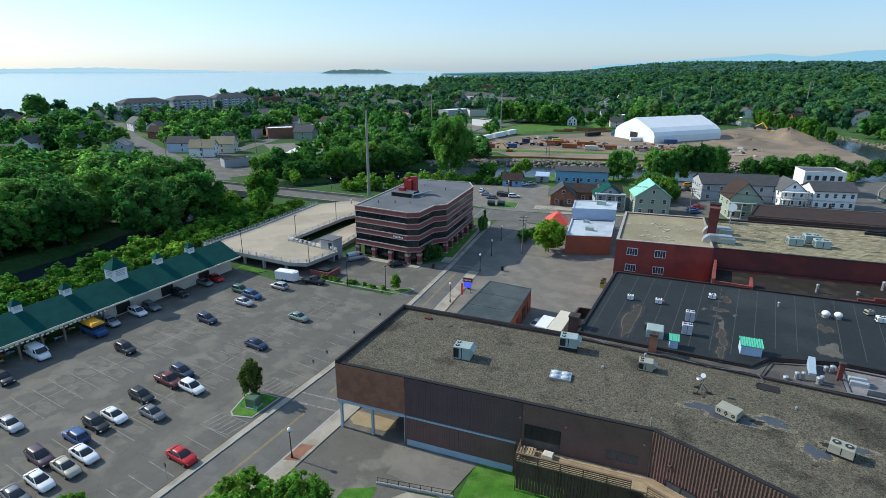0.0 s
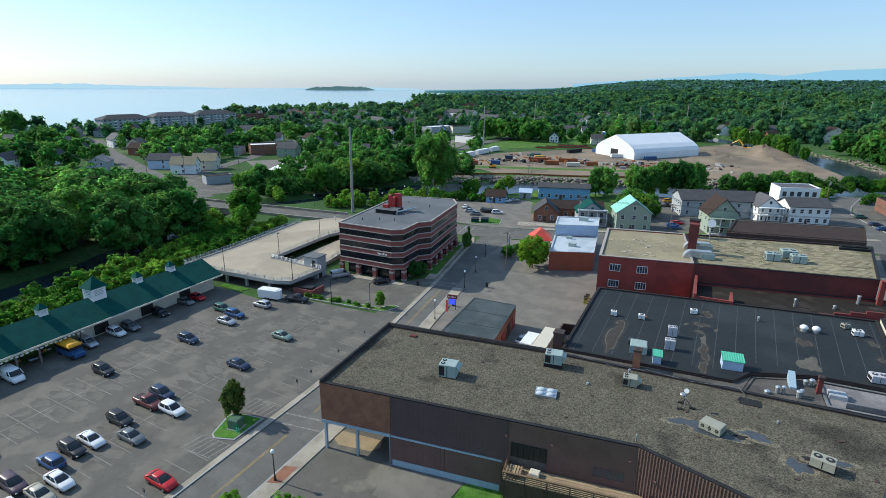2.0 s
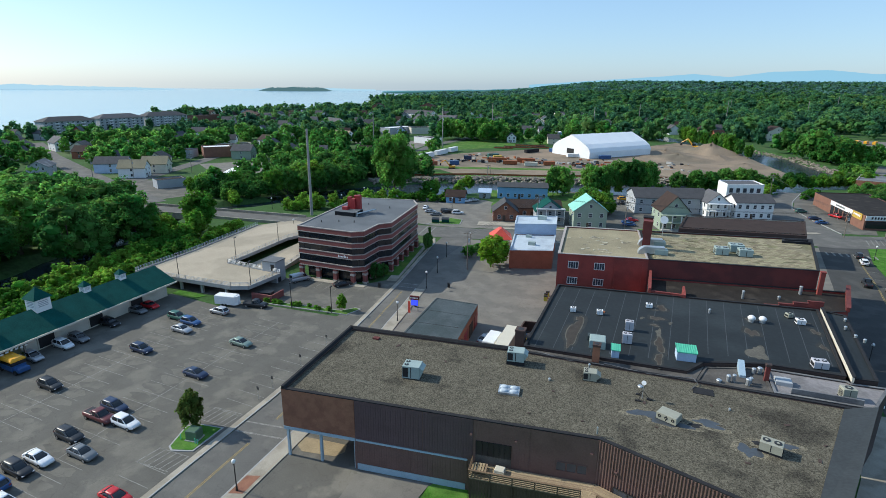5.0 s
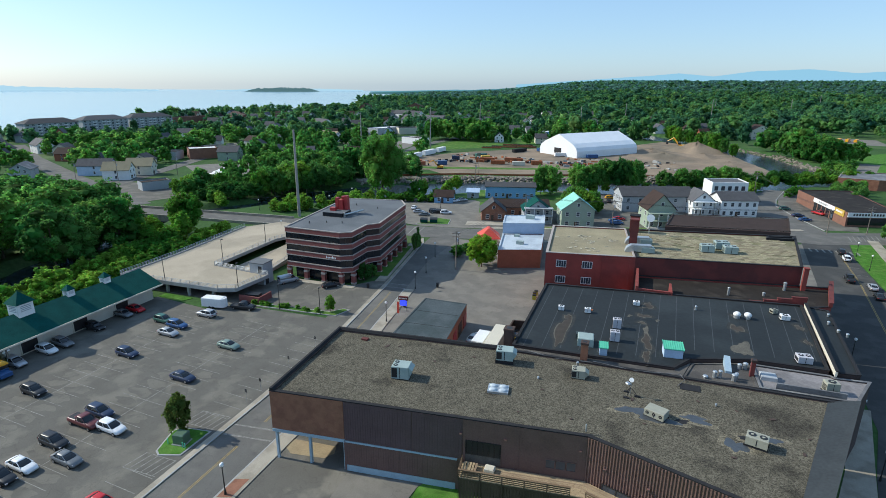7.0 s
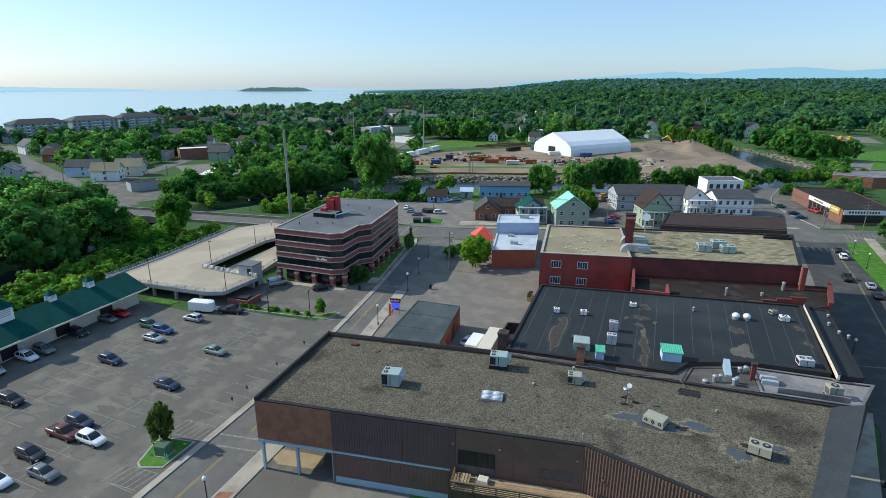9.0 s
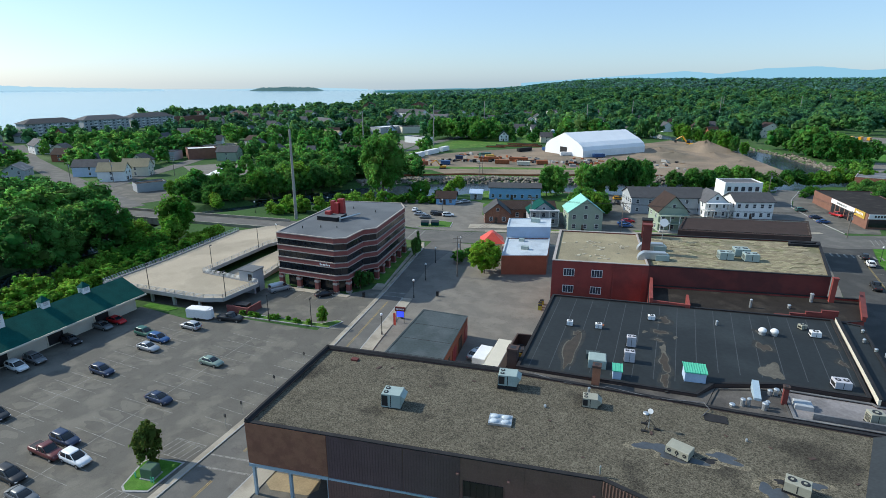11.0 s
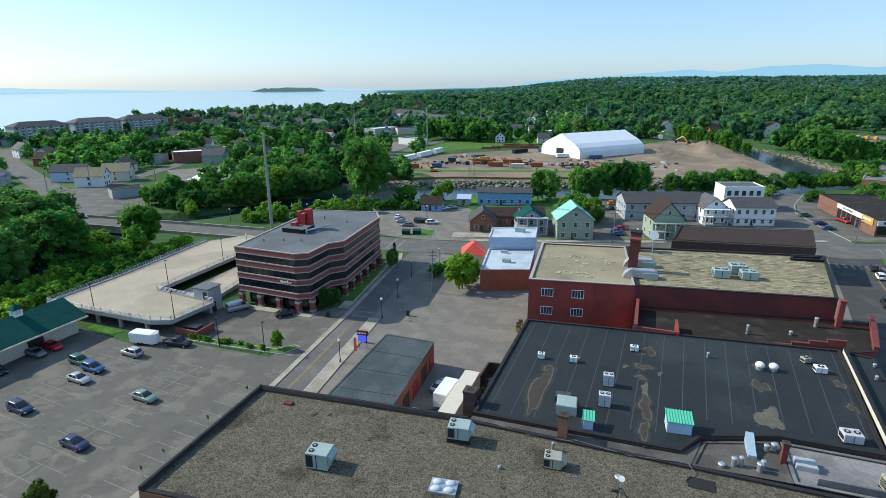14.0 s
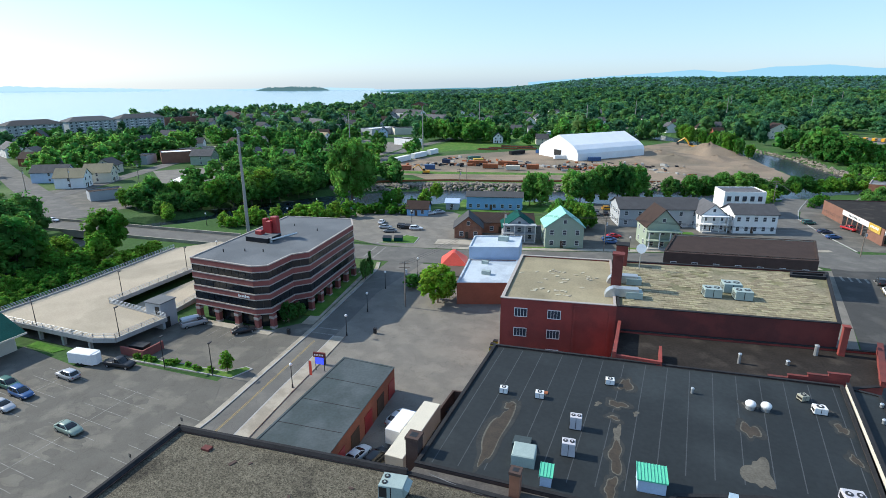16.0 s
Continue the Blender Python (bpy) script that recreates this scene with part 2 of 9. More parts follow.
M_BLUETRIM = mat("pale_blue_paint", (0.32, 0.42, 0.5), 0.6, 0.12, 0.8, 6.0, 0.03)
M_CREAM = mat("cream_siding", (0.6, 0.56, 0.46), 0.75, 0.08, 0.5, 6.0, 0.05)
M_WHITE = mat("white_paint", (0.75, 0.75, 0.74), 0.6, 0.08, 0.6, 5.0, 0.03)
M_TENT = mat("tent_fabric", (0.8, 0.81, 0.82), 0.5, 0.05, 0.1, 1.0, 0.02)
M_SAGE = mat("sage_siding", (0.3, 0.36, 0.28), 0.8, 0.1, 0.5, 6.0, 0.05)
M_GREYSIDE = mat("grey_siding", (0.36, 0.38, 0.4), 0.8, 0.1, 0.5, 6.0, 0.05)
M_BLUESIDE = mat("blue_siding", (0.2, 0.38, 0.6), 0.75, 0.1, 0.5, 6.0, 0.05)
M_LBLUE = mat("light_blue_wall", (0.42, 0.52, 0.66), 0.75, 0.1, 0.5, 5.0, 0.04)
M_WOOD = mat("weathered_deck_wood", (0.32, 0.24, 0.15), 0.9, 0.25, 0.8, 9.0, 0.1, per="object", spread=0.18)
M_RAILWOOD = mat("stained_rail_wood", (0.16, 0.105, 0.065), 0.9, 0.25, 0.8, 9.0, 0.1, per="object", spread=0.15)
M_DARKWOOD = mat("dark_wood", (0.075, 0.05, 0.033), 0.9, 0.25, 1.0, 9.0, 0.1)
M_TIMBER = mat("pole_timber", (0.2, 0.17, 0.14), 0.9, 0.2, 1.0, 9.0, 0.1)
M_STEEL = mat("galvanised_steel", (0.5, 0.52, 0.53), 0.4, 0.12, 1.5, 8.0, 0.03, metal=0.7)
M_BEIGE = mat("beige_enamel", (0.32, 0.315, 0.25), 0.5, 0.12, 1.2, 8.0, 0.03)
M_GREYGREEN = mat("grey_green_enamel", (0.3, 0.37, 0.35), 0.5, 0.12, 1.2, 8.0, 0.03)
M_MINT = mat("mint_enamel", (0.12, 0.5, 0.33), 0.45, 0.1, 1.2, 8.0, 0.03)
M_BLACK = mat("black_metal", (0.02, 0.02, 0.021), 0.5, 0.2, 2.0, 9.0, 0.03)
M_RUBBER = mat("tyre_rubber", (0.02, 0.02, 0.02), 0.9, 0.2, 3.0, 12.0, 0.05)
M_RIM = mat("wheel_rim", (0.45, 0.45, 0.46), 0.35, 0.1, 3.0, 9.0, 0.0, metal=0.8)
M_RED = mat("red_enamel", (0.3, 0.03, 0.032), 0.45, 0.1, 1.0, 6.0, 0.02)
M_BARK = mat("bark", (0.13, 0.1, 0.075), 0.95, 0.3, 1.5, 9.0, 0.4)
M_LAMPGLOBE = mat("lamp_globe", (0.85, 0.85, 0.83), 0.3, 0.04, 2.0, 6.0, 0.0)
M_RUST = mat("rust", (0.3, 0.1, 0.04), 0.9, 0.3, 1.5, 8.0, 0.1)
M_PUDDLE = mat("roof_silt", (0.046, 0.034, 0.021), 0.6, 0.35, 0.9, 4.0, 0.05)
M_PALEGREY = mat("pale_grey_enamel", (0.48, 0.47, 0.5), 0.5, 0.1, 1.2, 8.0, 0.03)
M_HALO = mat("thin_silt", (0.028, 0.03, 0.029), 0.9, 0.35, 0.9, 4.0, 0.05)
M_LINKROOF = mat("brown_grey_roof", (0.1, 0.09, 0.08), 0.9, 0.3, 0.5, 5.0, 0.06, tint=(0.07, 0.064, 0.058))
M_SILTRIM = mat("dry_silt", (0.1, 0.092, 0.074), 0.9, 0.35, 0.9, 4.0, 0.05)
M_TARPATCH = mat("tar_patch", (0.06, 0.068, 0.078), 0.45, 0.25, 0.5, 4.0, 0.05)
# island and shore glow by themselves, with the haze put into the colour
M_ISLAND = haze_glow("island_woods", (0.075, 0.14, 0.15))
M_SHORE = haze_glow("far_shore", (0.36, 0.53, 0.62))
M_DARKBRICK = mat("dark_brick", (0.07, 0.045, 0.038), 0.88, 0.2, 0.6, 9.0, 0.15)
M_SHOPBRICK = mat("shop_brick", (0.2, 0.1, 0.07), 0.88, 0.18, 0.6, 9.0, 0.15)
# hills and woods belts glow too, bluer and paler for thicker haze
M_HILL = haze_glow("far_hill", (0.25, 0.45, 0.57))
HAZE = [haze_glow("hazy_woods_" + n, c) for n, c in (("first", (0.04, 0.115, 0.12)), ("second", (0.07, 0.17, 0.19)), ("third", (0.12, 0.27, 0.33)))]
M_PAVER = mat("pale_paver", (0.4, 0.36, 0.27), 0.9, 0.2, 1.0, 6.0, 0.05, per="object", spread=0.25)
L_MID = leaf("leaves", (0.13, 0.29, 0.058))
L_DARK = leaf("dark_leaves", (0.1, 0.235, 0.055))
# far leaves: distance haze is mixed into the colour, paler and bluer
L_FAR = leaf("hazed_leaves", (0.09, 0.225, 0.092), 0.4, 0.6)
L_FARLIGHT = leaf("hazed_pale_leaves", (0.135, 0.27, 0.085), 0.4, 0.6)
L_FARDARK = leaf("hazed_deep_leaves", (0.065, 0.17, 0.085), 0.4, 0.6)
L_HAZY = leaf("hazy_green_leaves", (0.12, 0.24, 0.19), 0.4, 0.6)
L_LIGHT = leaf("bright_leaves", (0.165, 0.325, 0.042), 0.5, 0.6)
L_YARD = leaf("yard_leaves", (0.25, 0.44, 0.045), 0.4, 0.2)
L_RED = leaf("bronze_leaves", (0.1, 0.15, 0.035))
L_BIG = leaf("cottonwood_leaves", (0.12, 0.27, 0.05))


def glass(name, base, rough=0.08):
    m = mat(name, base, rough, 0.2, 0.4, 2.0, 0.0, spec=0.55)
    return m


M_GLASS = glass("dark_glass", (0.015, 0.018, 0.022), 0.14)
M_PANE = glass("window_pane", (0.05, 0.06, 0.075))


def water(name, base, rough, spec, ripple):
    m = bpy.data.materials.new(name)
    m.use_nodes = True
    n, l = m.node_tree.nodes, m.node_tree.links
    b = n["Principled BSDF"]
    b.inputs["Base Color"].default_value = (*base, 1)
    b.inputs["Specular IOR Level"].default_value = spec
    b.inputs["Roughness"].default_value = rough
    tc = n.new("ShaderNodeTexCoord")
    a, c = n.new("ShaderNodeTexNoise"), n.new("ShaderNodeTexNoise")
    a.inputs["Scale"].default_value, c.inputs["Scale"].default_value = 0.35, 0.02
    a.inputs["Detail"].default_value = 3
    for t in (a, c):
        l.new(tc.outputs["Object"], t.inputs["Vector"])
    ad = n.new("ShaderNodeMath")
    ad.operation = "ADD"
    l.new(a.outputs[0], ad.inputs[0])
    l.new(c.outputs[0], ad.inputs[1])
    bp = n.new("ShaderNodeBump")
    bp.inputs["Strength"].default_value, bp.inputs["Distance"].default_value = ripple, 0.3
    l.new(ad.outputs[0], bp.inputs["Height"])
    l.new(bp.outputs[0], b.inputs["Normal"])
    return m


M_WATER = water("lake_water", (0.2, 0.32, 0.38), 0.16, 0.5, 0.06)
M_RIVER = water("river_water", (0.022, 0.034, 0.045), 0.22, 0.3, 0.4)


# ---------------------------------------------------------------- mesh helpers
def part(name, bm, material, parent=None, label="", smooth=False, world_space=False):
    """Links a bmesh as one mesh object under a thing or a part. world_space: the bmesh is in world coordinates."""
    if world_space and parent is not None:
        root = parent if parent.parent is None else parent.parent
        bmesh.ops.transform(bm, matrix=root.matrix_basis.inverted(), verts=bm.verts)
    me = bpy.data.meshes.new(name)
    bm.to_mesh(me)
    bm.free()
    me.materials.append(material)
    if smooth:
        me.polygons.foreach_set("use_smooth", [True] * len(me.polygons))
    ob = new(name, me)
    if parent is not None:
        ob.parent = parent
    if label:
        ob["label"] = label
    return ob


def thing(name, label, category, m=None, group="", kind=""):
    ob = new(name)
    ob.empty_display_size = 0.3
    if m is not None:
        ob.matrix_basis = m
    return tagged(ob, label, category, group, kind)


def lone(name, bm, material, label="", category="", kind="", group="", smooth=False):
    return tagged(part(name, bm, material, smooth=smooth), label, category, group, kind)


def hexa(bm, pts):
    """A closed box from its eight corners: four below, four above, each anticlockwise."""
    v = [bm.verts.new(p) for p in pts]
    for f in ((3, 2, 1, 0), (4, 5, 6, 7), (0, 1, 5, 4), (1, 2, 6, 5), (2, 3, 7, 6), (3, 0, 4, 7)):
        bm.faces.new([v[i] for i in f])


def box(bm, x0, x1, y0, y1, z0, z1, m=None):
    pts = [(x0, y0, z0), (x1, y0, z0), (x1, y1, z0), (x0, y1, z0), (x0, y0, z1), (x1, y0, z1), (x1, y1, z1), (x0, y1, z1)]
    hexa(bm, [m @ Vector(p) for p in pts] if m is not None else pts)


def softbox(bm, x0, x1, y0, y1, z0, z1, r=0.05):
    """A box with its upper edges chamfered by r."""
    hexa(bm, [(x0, y0, z0), (x1, y0, z0), (x1, y1, z0), (x0, y1, z0), (x0, y0, z1 - r), (x1, y0, z1 - r), (x1, y1, z1 - r), (x0, y1, z1 - r)])
    hexa(bm, [(x0, y0, z1 - r), (x1, y0, z1 - r), (x1, y1, z1 - r), (x0, y1, z1 - r),
              (x0 + r, y0 + r, z1), (x1 - r, y0 + r, z1), (x1 - r, y1 - r, z1), (x0 + r, y1 - r, z1)])


def prism(bm, poly, z0, z1):
    lo, hi = [bm.verts.new((x, y, z0)) for x, y in poly], [bm.verts.new((x, y, z1)) for x, y in poly]
    n = len(poly)
    bm.faces.new(lo[::-1])
    bm.faces.new(hi)
    for i in range(n):
        bm.faces.new((lo[i], lo[(i + 1) % n], hi[(i + 1) % n], hi[i]))


def sheet(bm, poly, z):
    bm.faces.new([bm.verts.new((x, y, z)) for x, y in poly])


def tube(bm, p0, p1, r0, r1=None, n=8, caps=True):
    r1 = r0 if r1 is None else r1
    p0, p1 = Vector(p0), Vector(p1)
    q = (p1 - p0).to_track_quat("Z", "Y")
    a = [bm.verts.new(p0 + q @ Vector((r0 * math.cos(2 * math.pi * i / n), r0 * math.sin(2 * math.pi * i / n), 0))) for i in range(n)]
    b = [bm.verts.new(p1 + q @ Vector((r1 * math.cos(2 * math.pi * i / n), r1 * math.sin(2 * math.pi * i / n), 0))) for i in range(n)]
    for i in range(n):
        bm.faces.new((a[i], a[(i + 1) % n], b[(i + 1) % n], b[i]))
    if caps:
        bm.faces.new(a[::-1])
        bm.faces.new(b)


def ball(bm, c, r, sx=1, sy=1, sz=1, seg=10):
    ret = bmesh.ops.create_uvsphere(bm, u_segments=seg, v_segments=max(5, seg // 2), radius=1)
    bmesh.ops.transform(bm, matrix=Matrix.Translation(c) @ Matrix.Diagonal((r * sx, r * sy, r * sz, 1)), verts=ret["verts"])


def inset(poly, d):
    """The anticlockwise polygon moved inwards by d (outwards if negative)."""
    out, n = [], len(poly)
    for i in range(n):
        p, a, b = Vector(poly[i]), Vector(poly[i - 1]), Vector(poly[(i + 1) % n])
        u, v = (p - a).normalized(), (b - p).normalized()
        nu, nv = Vector((-u.y, u.x)), Vector((-v.y, v.x))
        k = (nu + nv) / (1 + nu.dot(nv))
        out.append(tuple(p + k * d))
    return out


def ring(bm, outer, inner, z0, z1):
    """A closed band between two outlines, in one piece."""
    n = len(outer)
    a, b, c, d = ([bm.verts.new((*p, z)) for p in line] for line, z in ((outer, z0), (outer, z1), (inner, z1), (inner, z0)))
    for i in range(n):
        j = (i + 1) % n
        for p, q in ((a, b), (b, c), (c, d), (d, a)):
            bm.faces.new((p[i], p[j], q[j], q[i]))


def hose(bm, pts, r, n=5):
    """A round line through pts, in one piece."""
    pts, rows = [Vector(p) for p in pts], []
    for i, p in enumerate(pts):
        d = pts[min(i + 1, len(pts) - 1)] - pts[max(i - 1, 0)]
        q = d.to_track_quat("Z", "Y")
        rows.append([bm.verts.new(p + q @ Vector((r * math.cos(2 * math.pi * k / n), r * math.sin(2 * math.pi * k / n), 0))) for k in range(n)])
    for a, b in zip(rows[:-1], rows[1:]):
        for k in range(n):
            bm.faces.new((a[k], a[(k + 1) % n], b[(k + 1) % n], b[k]))
    bm.faces.new(rows[0][::-1])
    bm.faces.new(rows[-1])


def window(parent, at, along, w, h, frame_mat=None, cols=2, rows=1, depth=0.08, world_space=True, label=""):
    """A framed window on a wall: at is its lower middle, along the wall's direction; it faces to the right of along."""
    frame_mat = frame_mat or M_WHITE
    a = Vector((*along, 0)).normalized()
    out = Vector((a.y, -a.x, 0))
    m = Matrix.Translation(at) @ Matrix(((a.x, out.x, 0, 0), (a.y, out.y, 0, 0), (0, 0, 1, 0), (0, 0, 0, 1)))
    bm = bmesh.new()
    t = min(0.09, w * 0.07)
    xs, zs = [-w / 2 - t], [-t]
    for i in range(cols):
        xs += [-w / 2 + w * i / cols + (t / 3 if i else 0), -w / 2 + w * (i + 1) / cols - (t / 3 if i < cols - 1 else 0)]
    for i in range(rows):
        zs += [h * i / rows + (t / 3 if i else 0), h * (i + 1) / rows - (t / 3 if i < rows - 1 else 0)]
    xs.append(w / 2 + t)
    zs.append(h + t)
    nx_, nz_ = len(xs) - 1, len(zs) - 1
    solid = {(i, k) for i in range(nx_) for k in range(nz_) if i % 2 == 0 or k % 2 == 0}
    grid = {}

    def corner(i, k, y):
        if (i, k, y) not in grid:
            grid[i, k, y] = bm.verts.new(m @ Vector((xs[i], y, zs[k])))
        return grid[i, k, y]
    for i, k in solid:
        bm.faces.new([corner(*p, depth) for p in ((i, k), (i, k + 1), (i + 1, k + 1), (i + 1, k))])
        for (di, dk_), p, q in (((-1, 0), (i, k), (i, k + 1)), ((1, 0), (i + 1, k), (i + 1, k + 1)), ((0, -1), (i, k), (i + 1, k)), ((0, 1), (i, k + 1), (i + 1, k + 1))):
            if (i + di, k + dk_) not in solid:
                bm.faces.new([corner(*p, depth), corner(*q, depth), corner(*q, 0), corner(*p, 0)])
    bmesh.ops.recalc_face_normals(bm, faces=bm.faces)
    wob = part("window", bm, frame_mat, parent, label, world_space=world_space)
    bm = bmesh.new()
    box(bm, -w / 2, w / 2, 0, depth * 0.4, 0, h, m)
    part("pane", bm, M_PANE, wob, world_space=world_space)
    return wob


def blob(cx, cy, rx, ry, seed, n=18, rough=0.35):
    rnd = random.Random(seed)
    ph = [rnd.uniform(0, 6.28) for _ in range(4)]
    pts = []
    for i in range(n):
        a = 2 * math.pi * i / n
        k = 1 + rough * (0.5 * math.sin(2 * a + ph[0]) + 0.35 * math.sin(3 * a + ph[1]) + 0.3 * math.sin(5 * a + ph[2]))
        pts.append((cx + rx * k * math.cos(a), cy + ry * k * math.sin(a)))
    return pts


# ---------------------------------------------------------------- land and water
RIVER = [(-60, 700), (0, 620), (36, 560), (60, 512), (80, 464), (88, 410), (98, 374), (86, 344), (52, 316), (16, 296), (-40, 273), (-78, 263), (-101, 251), (-122, 232),
         (-138, 210), (-154, 189), (-166, 170), (-170, 150), (-160, 115), (-150, 80), (-148, 40), (-160, 0), (-190, -60)]
SHORE = [(-520, -400), (-560, 0), (-612, 300), (-650, 520), (-705, 672), (-755, 828), (-745, 930), (-705, 1040), (-650, 1200), (-770, 1400), (-970, 1760), (-1040, 2400), (-1450, 4100), (-1650, 5000)]


def seg_dist(px, py, line):
    d = np.full(px.shape, 1e9)
    for (ax, ay), (bx, by) in zip(line[:-1], line[1:]):
        ux, uy = bx - ax, by - ay
        t = np.clip(((px - ax) * ux + (py - ay) * uy) / (ux * ux + uy * uy), 0, 1)
        d = np.minimum(d, np.hypot(px - ax - t * ux, py - ay - t * uy))
    return d


def shore_x(y):
    return np.interp(y, [p[1] for p in SHORE], [p[0] for p in SHORE])


def land_height(px, py):
    d = seg_dist(px, py, RIVER)
    half = np.where(py < 196, 9.0, np.where(px < 20, 21.0, 18.0))
    z = -4.0 * np.clip((half - d) / 6, 0, 1)
    z = np.minimum(z, -5.0 * np.clip((shore_x(py) + 12 - px) / 30, 0, 1))
    r = np.hypot(px, py)
    turn = np.clip((np.arctan2(-px, py) - radians(3)) / radians(15), 0, 1)
    return z + 0.029 * np.clip(r - 1100, 0, 2300) * (1 - turn * turn * (3 - 2 * turn))


def grade(lo, hi, fine_lo, fine_hi, step, grow=1.18):
    mid = list(np.arange(fine_lo, fine_hi, step))
    a, s = fine_hi, step
    while a < hi:
        mid.append(a)
        s *= grow
        a += s
    mid.append(hi)
    a, s = fine_lo, step
    while a > lo:
        s *= grow
        a -= s
        mid.append(max(a, lo))
    return np.array(sorted(set(mid)))


gx, gy = grade(-4900, 4900, -330, 330, 5.0), grade(-900, 4900, -60, 660, 5.0)
GX, GY = np.meshgrid(gx, gy)
GZ = land_height(GX, GY)
nx, ny = len(gx), len(gy)
idx = np.arange(nx * ny).reshape(ny, nx)
faces = np.stack([idx[:-1, :-1], idx[:-1, 1:], idx[1:, 1:], idx[1:, :-1]], -1).reshape(-1, 4)
me = bpy.data.meshes.new("ground")
me.from_pydata(np.stack([GX, GY, GZ], -1).reshape(-1, 3).tolist(), [], faces.tolist())
me.materials.append(M_LAND)
tagged(new("ground", me), "green land sheet of grass and scrub", "ground", kind="structure")

bm = bmesh.new()
sheet(bm, [(-4950, -950), (-420, -950), (-420, 1500), (-800, 2300), (-1300, 4950), (-4950, 4950)], -2.2)
lone("water_lake", bm, M_WATER, "calm pale blue lake water", "water", "structure")
bm = bmesh.new()
sheet(bm, [(-419, -950), (700, -950), (700, 800), (-419, 690)], -2.2)
lone("water_river", bm, M_RIVER, "dark rippled river water", "water", "structure")


def slab(name, poly, z, material, label, category="pavement", depth=0.25):
    bm = bmesh.new()
    prism(bm, poly, z - depth, z)
    return lone(name, bm, material, label, category, "structure")


slab("pavement_block", [(-46.5, 56), (-36, 56), (-15, 73), (2, 104), (2, 116), (34, 121), (41, 122), (54, 197), (0, 178), (-47, 164), (-53.5, 163), (-54.5, 140), (-50.5, 100), (-45, 70)], 0.02, M_LOT, "grey asphalt ground between the buildings")
slab("pavement_north_block", [(-49, 180), (0, 196), (52, 216), (44, 244), (-12, 224), (-50, 212)], 0.025, M_ASPHALT, "grey asphalt ground before the houses")
# market lot, office lot, street and the yards round it
slab("pavement_market_lot", [(-103.6, 5), (-53.6, 5), (-53.4, 84), (-59, 93.2), (-84, 92.4), (-86, 88), (-103.6, 90)], 0.05, M_ASPHALT, "worn grey asphalt car park with painted stalls")
slab("pavement_office_lot", [(-86.5, 88.5), (-84, 92.8), (-59.5, 94.5), (-58.5, 104), (-64, 112), (-82.5, 111), (-90, 106), (-90, 92)], 0.045, M_ASPHALT, "grey asphalt office car park")
slab("road_street", [(-52.2, -40), (-44.4, -40), (-44.4, 60), (-48.6, 95), (-49.6, 106), (-53.6, 139), (-52, 164), (-62, 163), (-61.4, 155), (-56, 116), (-52.6, 85), (-52.2, 60)], 0.04, M_ROAD, "grey asphalt two-lane street")
slab("pavement_corner", [(-53.2, 82), (-56.8, 116), (-58, 121), (-65, 112), (-60, 104), (-60, 92)], 0.03, M_WORN, "worn asphalt apron at the lot entrance")
slab("pavement_beige_lot", [(-48.2, 97.5), (-29, 101.5), (-29, 76), (-15, 74), (-14.5, 103), (2, 105), (2, 117), (-16.6, 114), (-19.5, 146), (-43.5, 135), (-48.5, 136), (-49, 104)], 0.035, M_LOT, "sun-bleached asphalt yard")
slab("pavement_driveway", [(-42.7, 33), (-33, 36), (-28.6, 42.5), (-21.5, 52.5), (-20, 56), (-43.2, 57), (-42.7, 50)], 0.05, M_WORN, "patched asphalt driveway under the overhang")
slab("road_cross", [(-330, 150), (-250, 160), (-196, 151), (-119, 157), (-64, 161.5), (-48, 165), (0, 180), (50, 199), (58, 198), (140, 226), (138, 240), (60, 215), (0, 194), (-50, 178), (-70, 174.5), (-119, 169), (-196, 161), (-250, 172), (-330, 164)],
     0.06, M_ROAD, "grey asphalt cross street")
slab("road_main", [(29.6, 60), (33.5, 74), (37.5, 86), (40.5, 112), (53, 198), (67.6, 204), (63.2, 183), (61, 151), (57.5, 120), (50, 60)], 0.045, M_DARKROAD, "dark asphalt main street")
slab("road_bank", [(53, 198.1), (46, 228), (46, 246), (53, 274), (60, 302), (69, 302), (60.5, 276), (57.4, 260), (60, 240), (66, 210), (67.6, 204.1)], 0.045, M_ROAD, "grey asphalt side road down to the river")
BANK_KERB = [(64.6, 219), (60, 240), (57.4, 260), (60.5, 276), (69, 302)]
slab("road_main_near", [(8, -20), (44, -20), (50, 60), (29.6, 60), (20, 44)], 0.045, M_DARKROAD, "dark asphalt main street")
slab("pavement_far_lot", [(-104, 196), (-96, 182), (-72, 175.2), (-62, 176.2), (-48, 179.5), (-50, 215), (-66, 226), (-100, 218)], 0.05, M_LOT, "pale asphalt car park by the river")
slab("pavement_corner_north", [(28, 250), (44, 250), (62, 276), (80, 292), (72, 303), (46, 286), (26, 272)], 0.035, M_ROAD, "grey asphalt side road behind the white house")
for k, poly in enumerate(([(-29, 187.6), (-13.5, 192.6), (-14, 194.2), (-29.5, 189.2)], [(-1, 197.2), (18, 203.8), (17, 206), (16, 212), (13.4, 203.6), (-2, 198.6)], [(13.5, 210), (22, 213), (20, 226), (12, 224)], [(-57, 203), (-44, 207), (-46, 216), (-58, 226), (-62, 222)], [(-66, 229), (-40, 232), (-30, 240), (-32, 258), (-70, 250)], [(20, 252), (30, 246), (29, 276), (14, 282), (4, 268)])):
    slab("ground_house_lawn", poly, 0.075 + k * 0.004, M_GRASS, "rough lawn beside the houses", "lawn")
